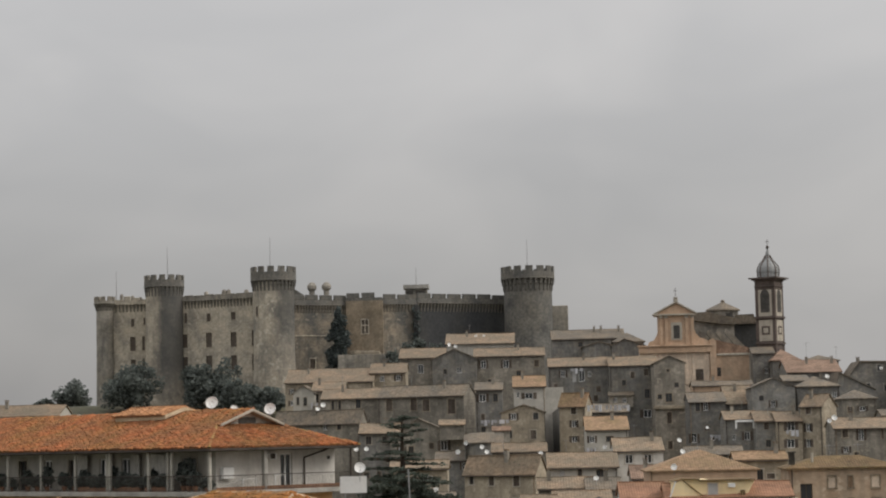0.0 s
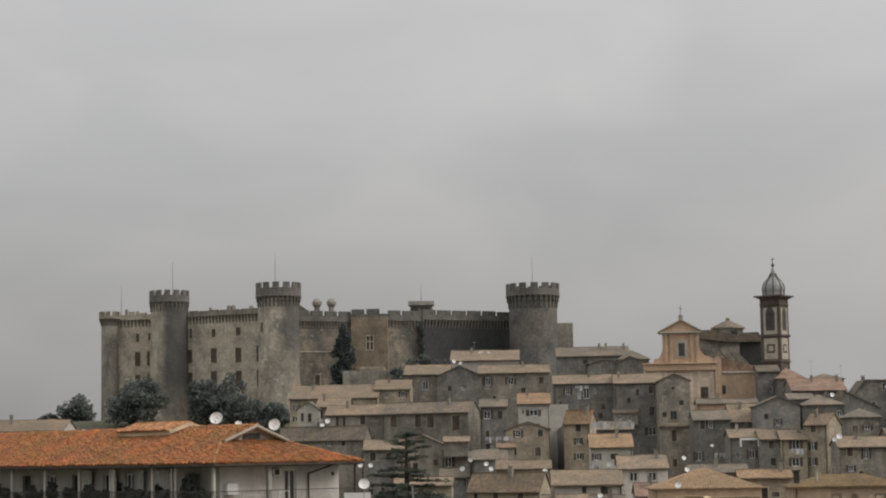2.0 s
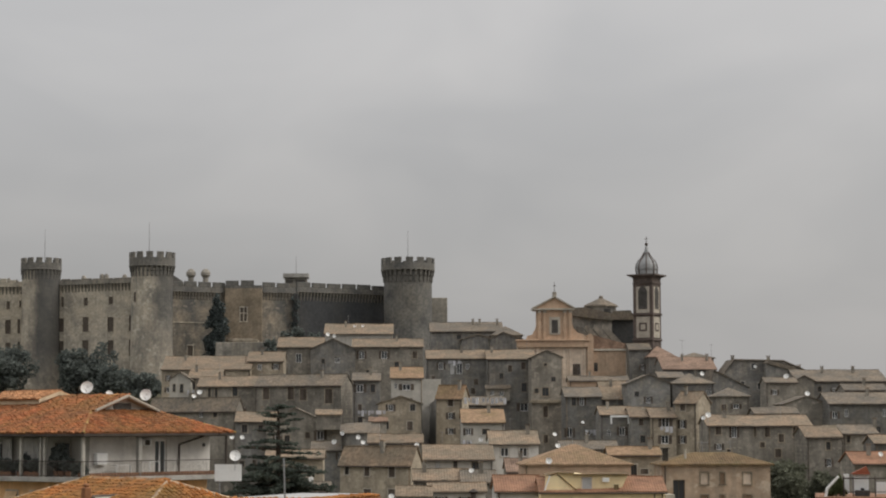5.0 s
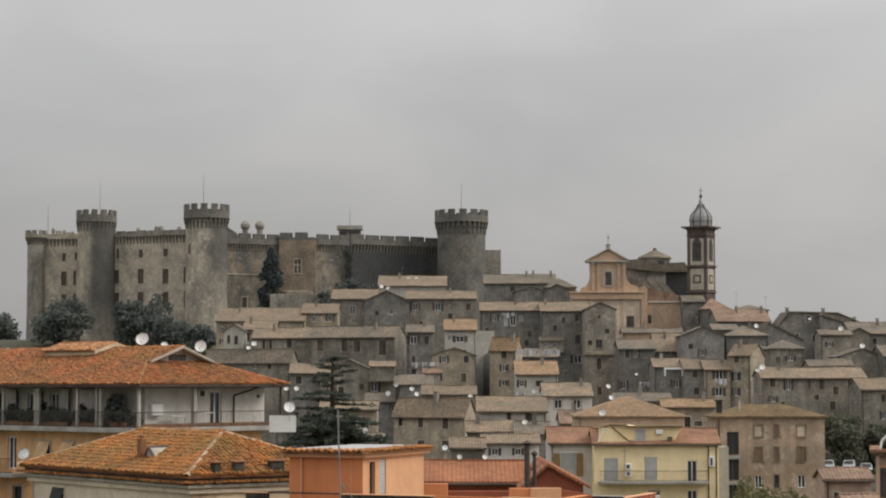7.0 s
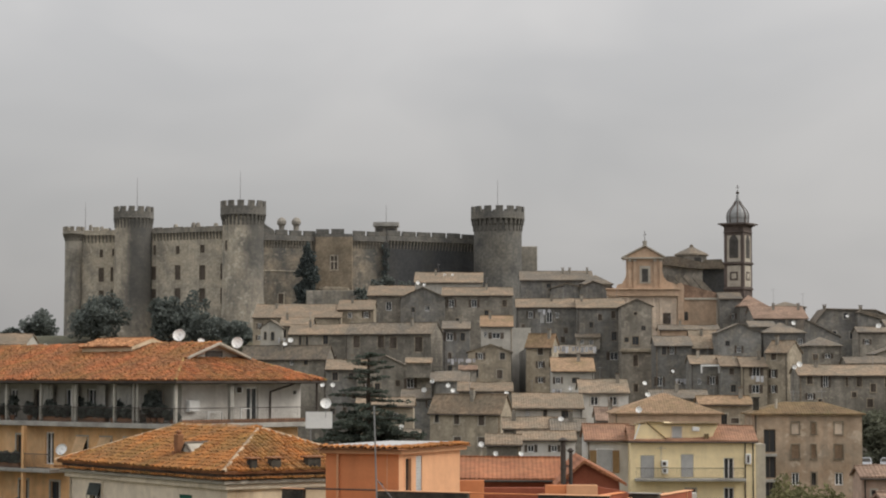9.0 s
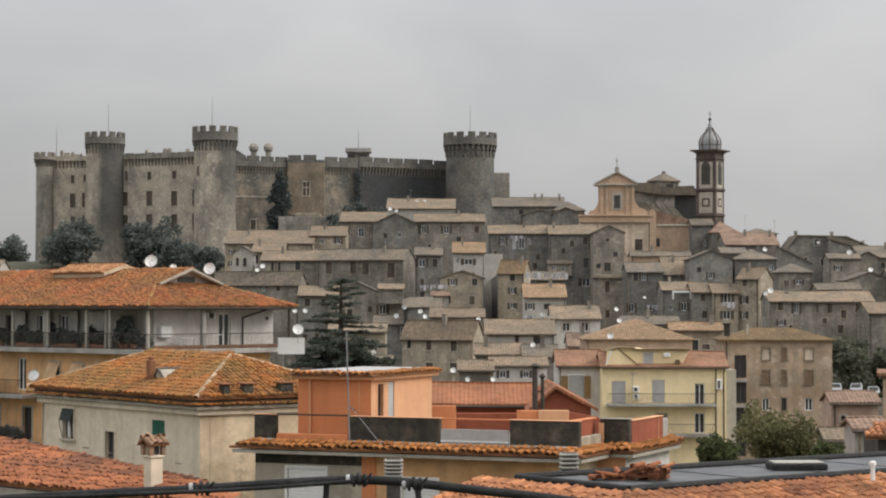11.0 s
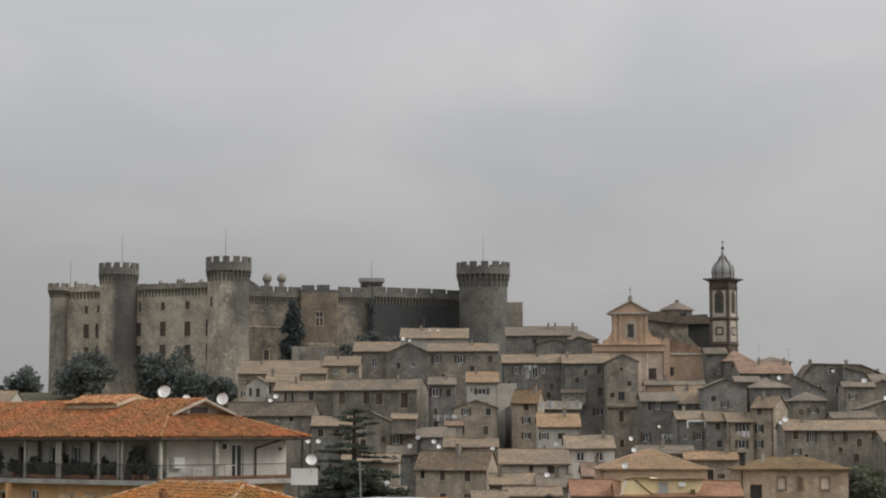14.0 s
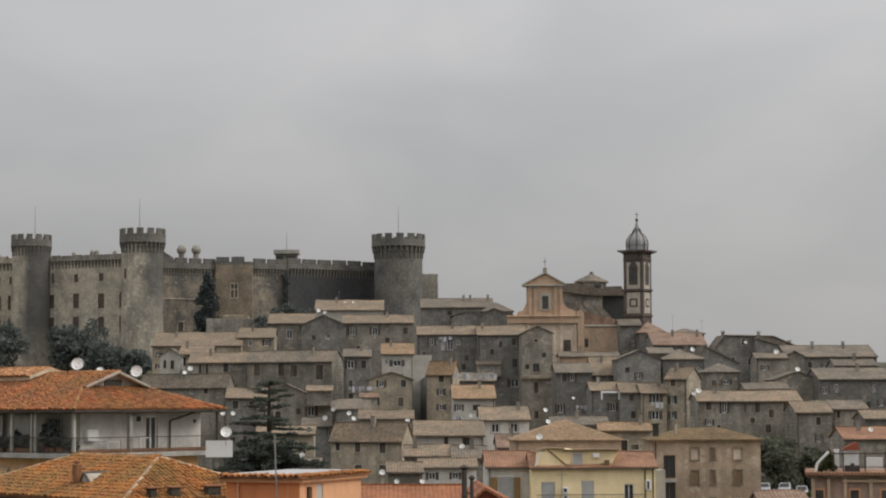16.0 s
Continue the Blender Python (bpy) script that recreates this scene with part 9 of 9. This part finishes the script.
satellite_dish(47.53, 319.70, 19.73, 0.69, -11, 24)
satellite_dish(73.99, 391.70, 27.88, 0.96, -15, 26)
satellite_dish(73.54, 369.70, 24.22, 0.90, 4, 30)
satellite_dish(36.12, 398.70, 19.41, 0.65, 11, 30)
satellite_dish(60.65, 259.70, 14.83, 0.63, 20, 20)
satellite_dish(73.41, 421.90, 30.59, 0.69, 0, 28)
satellite_dish(-67.33, 319.70, 22.94, 0.78, 1, 22)
satellite_dish(-66.70, 321.70, 22.71, 0.70, 5, 32)
satellite_dish(-7.41, 189.70, 13.63, 0.46, -15, 26)
satellite_dish(25.40, 329.70, 17.28, 0.72, 21, 28)
plant_pot(-19.90, 133.64, 15.1, 0.90, 20)
plant_pot(-20.85, 134.76, 15.1, 1.30, 21)
plant_pot(-21.79, 135.88, 15.1, 1.70, 22)
plant_pot(-23.14, 136.55, 15.1, 1.10, 23)
plant_pot(-24.08, 137.67, 15.1, 1.50, 24)
plant_pot(-25.02, 138.79, 15.1, 0.90, 25)
plant_pot(-26.37, 139.46, 15.1, 1.30, 26)
plant_pot(-27.31, 140.58, 15.1, 1.70, 27)
plant_pot(-28.26, 141.70, 15.1, 1.10, 28)
plant_pot(-29.60, 142.37, 15.1, 1.50, 29)
plant_pot(-30.55, 143.49, 15.1, 0.90, 30)
plant_pot(-31.49, 144.61, 15.1, 1.30, 31)
plant_pot(-32.84, 145.29, 15.1, 1.70, 32)
plant_pot(-33.78, 146.40, 15.1, 1.10, 33)
plant_pot(-34.72, 147.52, 15.1, 1.50, 34)
plant_pot(-36.07, 148.20, 15.1, 0.90, 35)
plant_pot(-37.01, 149.32, 15.1, 1.30, 36)
plant_pot(-37.96, 150.43, 15.1, 1.70, 37)
plant_pot(-39.30, 151.11, 15.1, 1.10, 38)
ridge_tiles(left_roof, (-11.894, 56.076, 14.300), (-15.844, 61.373, 14.547), 'tile_brown', r=0.1)
ridge_tiles(left_roof, (-5.735, 47.772, 13.907), (-11.894, 56.076, 14.300), 'tile_brown', r=0.1)
round_tower(-102.94, 521.00, 2.12, 2.68, 26.47, 52.36, 54.20, 54.91, 56.04, 'castle_mid', 'castle_mid', n_mer=9, start=2.00, slits=[])
part('terrace_wall', bevelled(boxes((-38.79, -32.65, 504.00, 507.00, 39.33, 40.01)), 0.1), 'wall_tan', castle)
part('terrace_wall', bevelled(boxes((-42.81, -19.63, 503.00, 507.00, 26.18, 39.28)), 0.1), 'castle_mid', castle)
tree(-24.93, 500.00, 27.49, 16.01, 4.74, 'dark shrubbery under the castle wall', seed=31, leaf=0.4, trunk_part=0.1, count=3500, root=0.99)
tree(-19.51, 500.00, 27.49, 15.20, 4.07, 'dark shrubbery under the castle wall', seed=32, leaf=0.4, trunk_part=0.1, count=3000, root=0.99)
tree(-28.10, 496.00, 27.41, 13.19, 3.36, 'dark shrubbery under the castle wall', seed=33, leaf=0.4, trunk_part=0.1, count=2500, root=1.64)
sidew = thing("side_wall", "pale rendered side wing of the yellow house", "wall", pose(0, 0, 0))
part('wall', boxes((26.16, 27.09, 201.50, 207.50, -0.52, 11.73)), 'wall_pale', sidew)
alley = thing("alley_shade_walls", "tall dark walls added to keep a narrow alley in shade", "wall", pose(0, 0, 0))
# long flanking walls added only to keep light out of the gap
part('alley_wall', boxes((3.44, 4.83, 353.00, 428.00, 8.44, 22.40)), 'wall_dark', alley)
part('alley_wall', boxes((7.28, 8.15, 358.00, 428.00, 8.31, 23.24)), 'wall_dark', alley)
# pale colour here lifts the alley's dark as hazy shadow would
part('alley_end', boxes((1.82, 9.56, 420.00, 422.00, 6.63, 28.25)), 'wall_pale', alley)


def tv_aerial(x, y, z, h=2.6, turn=20):
    t = thing("tv_aerial", "thin metal television aerial on a roof", "aerial", pose(x, y, z, 0, 0, turn), "television aerials on the roofs")
    part("mast", rod(bmesh.new(), (0, 0, -0.8), (0, 0, h), 0.028, 6), "metal", t)
    b = part("boom", rod(bmesh.new(), (-0.55, 0, h - 0.15), (0.65, 0, h - 0.15), 0.018, 5), "metal", t)
    for i in range(6):
        k = -0.5 + i * 0.21
        part("element", rod(bmesh.new(), (k, -0.34 + i * 0.03, h - 0.15), (k, 0.34 - i * 0.03, h - 0.15), 0.01, 4), "metal", b)


def washing_line(x, y, z, length, n, seed):
    t = thing("washing_line", "washing line with pale laundry outside a house", "laundry", pose(x, y, z), "washing lines on the houses")
    part("line", rod(bmesh.new(), (0, 0, 0), (length, 0, 0), 0.012, 4), "metal", t)
    for e in (0, length):
        part("bracket", rod(bmesh.new(), (e, 0, 0), (e, 0.6, -0.1), 0.02, 4), "iron", t)
    rng = random.Random(seed)
    for i in range(n):
        w, h = rng.uniform(0.4, 0.9) * length / n, rng.uniform(0.5, 1.1)
        x0 = length * (i + 0.15) / n
        bm = bmesh.new()
        cols = [[bm.verts.new((x0 + w * k / 5, 0.03 * math.sin(k * 2.1 + i) + 0.02 * j, -h * j / 3)) for j in range(4)] for k in range(6)]
        for a, b in zip(cols, cols[1:]):
            for j in range(3):
                bm.faces.new((a[j], b[j], b[j + 1], a[j + 1]))
        part("cloth", bm, "cloth", t)


tv_aerial(-33.94, 409.00, 28.42, 2.72, 4)
tv_aerial(-25.48, 405.00, 28.65, 2.40, 66)
tv_aerial(-39.53, 420.00, 30.18, 2.40, 11)
tv_aerial(-13.65, 406.00, 28.90, 2.08, 30)
tv_aerial(0.75, 460.00, 37.96, 2.40, 10)
tv_aerial(17.18, 446.00, 35.18, 2.40, 68)
tv_aerial(22.06, 442.00, 34.78, 2.80, 74)
tv_aerial(-10.21, 476.00, 42.15, 2.08, 75)
tv_aerial(28.30, 442.00, 34.78, 2.40, 30)
tv_aerial(37.52, 418.00, 28.54, 1.92, 5)
tv_aerial(61.53, 443.00, 34.22, 2.80, 18)
tv_aerial(65.79, 430.00, 32.93, 2.56, 64)
tv_aerial(51.78, 326.00, 20.03, 2.08, 80)
tv_aerial(60.62, 326.00, 20.03, 2.00, 30)
tv_aerial(42.68, 357.00, 21.58, 1.92, 85)
tv_aerial(38.75, 361.00, 21.82, 1.92, 40)
tv_aerial(-1.81, 279.00, 15.81, 1.76, 70)
tv_aerial(6.59, 283.00, 15.93, 1.92, 60)
tv_aerial(11.96, 283.00, 15.78, 1.76, 70)
tv_aerial(21.58, 252.00, 16.09, 1.44, 80)
tv_aerial(28.71, 261.00, 15.74, 1.60, 80)
tv_aerial(31.21, 211.00, 15.54, 1.28, 10)
tv_aerial(34.23, 212.00, 15.42, 1.44, 30)
tv_aerial(16.91, 199.50, 10.44, 1.12, 41)
tv_aerial(-20.26, 406.00, 28.68, 2.08, 60)
tv_aerial(9.78, 357.00, 25.55, 1.76, 75)
tv_aerial(16.08, 288.00, 17.77, 1.92, 0)
washing_line(11.75, 349.40, 23.40, 2.56, 4, 908)
washing_line(15.29, 361.40, 23.49, 4.41, 6, 940)
washing_line(36.77, 401.40, 18.00, 3.05, 4, 1122)
washing_line(21.02, 435.40, 26.50, 2.72, 3, 962)
washing_line(11.44, 439.40, 32.54, 2.98, 3, 880)
washing_line(-6.37, 367.40, 21.48, 2.49, 4, 720)
washing_line(44.73, 350.40, 18.47, 2.37, 3, 1255)
washing_line(-40.71, 412.40, 26.05, 2.80, 3, 420)
washing_line(10.54, 321.40, 16.43, 1.74, 3, 905)
washing_line(-4.13, 346.40, 21.29, 3.29, 3, 740)
part('ledge', bevelled(boxes((27.84, 34.51, 424.40, 424.90, 23.41, 24.10)), 0.05), 'wall_tan', alley)
porch = thing("roof_terrace", "small roof terrace with white-painted frame", "terrace", pose(0, 0, 0))
part('beam', boxes((36.89, 40.06, 354.50, 354.80, 20.07, 20.40)), 'white', porch)
part('post', boxes((36.89, 37.13, 354.50, 354.80, 18.96, 20.07)), 'white', porch)
part('post', boxes((39.82, 40.06, 354.50, 354.80, 18.96, 20.07)), 'white', porch)
house(19.32, 434.50, 4.95, 26.60, 27.22, 1.50, 24.10, 'shed', 'wall_grey', 'roof_grey', [(1.18, 25.66, 0.82, 0.94, 'white'), (3.18, 25.54, 0.82, 0.94, 'white')])
house(-3.92, 344.50, 2.80, 19.49, 20.07, 2.00, 16.99, 'shed', 'wall_grey', 'roof_pink')
house(-13.00, 352.50, 4.20, 20.67, 21.36, 2.00, 18.17, 'shed', 'wall_grey', 'roof_old')
house(-7.42, 326.00, 3.71, 17.65, 19.07, 4.00, 0.13, 'shed', 'wall_dark', 'roof_grey')
house(-14.56, 240.00, 6.50, 14.88, 15.70, 2.68, -3.50, 'front', 'wall_tan', 'roof_old', [(4.23, 13.78, 1.04, 0.65, 'white')])
house(-9.66, 205.00, 3.33, 12.17, 12.84, 2.19, -0.88, 'front', 'wall_grey', 'roof_grey')
house(0.37, 225.00, 3.66, 10.93, 11.83, 2.93, -2.38, 'front', 'wall_grey', 'roof_old')
part('shutter', boxes((10.31, 10.97, 202.85, 202.95, 8.89, 11.08)), 'shutter_brown', attic)
part('shutter', boxes((12.51, 13.17, 202.85, 202.95, 8.89, 11.08)), 'shutter_brown', attic)
part('chimney_turret', ring(bmesh.new(), [(0.45, 52.50), (0.45, 56.19), (0.36, 56.61), (0.08, 56.75)], 12, -98.84, 522.00), 'castle_mid', castle)
part('chimney_turret', ring(bmesh.new(), [(0.45, 52.50), (0.45, 55.76), (0.36, 56.19), (0.08, 56.33)], 12, -96.02, 522.00), 'castle_mid', castle)
part('chimney_turret', ring(bmesh.new(), [(0.45, 52.22), (0.45, 55.34), (0.36, 55.76), (0.08, 55.90)], 12, -94.04, 522.00), 'castle_mid', castle)
part('chimney_turret', ring(bmesh.new(), [(0.58, 53.51), (0.58, 55.60), (0.47, 56.09), (0.08, 56.30)], 12, -76.19, 514.00), 'castle_mid', castle)
part('chimney_turret', ring(bmesh.new(), [(0.58, 53.93), (0.58, 56.02), (0.47, 56.51), (0.08, 56.72)], 12, -71.74, 514.00), 'castle_mid', castle)
part('chimney_turret', ring(bmesh.new(), [(0.58, 53.93), (0.58, 56.02), (0.47, 56.51), (0.08, 56.72)], 12, -70.63, 514.00), 'castle_mid', castle)
part('chimney_turret', ring(bmesh.new(), [(0.58, 53.79), (0.58, 55.88), (0.47, 56.37), (0.08, 56.58)], 12, -66.18, 514.00), 'castle_mid', castle)
house(22.00, 466.00, 6.83, 39.11, 41.37, 7.39, 18.64, 'hip', 'wall_dark', 'roof_grey')
plant_pot(-21.35, 135.30, 15.1, 2.2, 77)
plant_pot(-21.75, 135.75, 15.1, 2.0, 78)
rail_planter(4.9, 7.6, 91)
rail_planter(8.2, 11.0, 92)
rail_planter(11.6, 15.2, 93)
rail_planter(13.2, 16.4, 94, -0.2, 8.7)
rail_planter(16.6, 20.0, 95, -0.2, 8.7)
rail_planter(16.4, 19.0, 96, -0.2, 11.9)
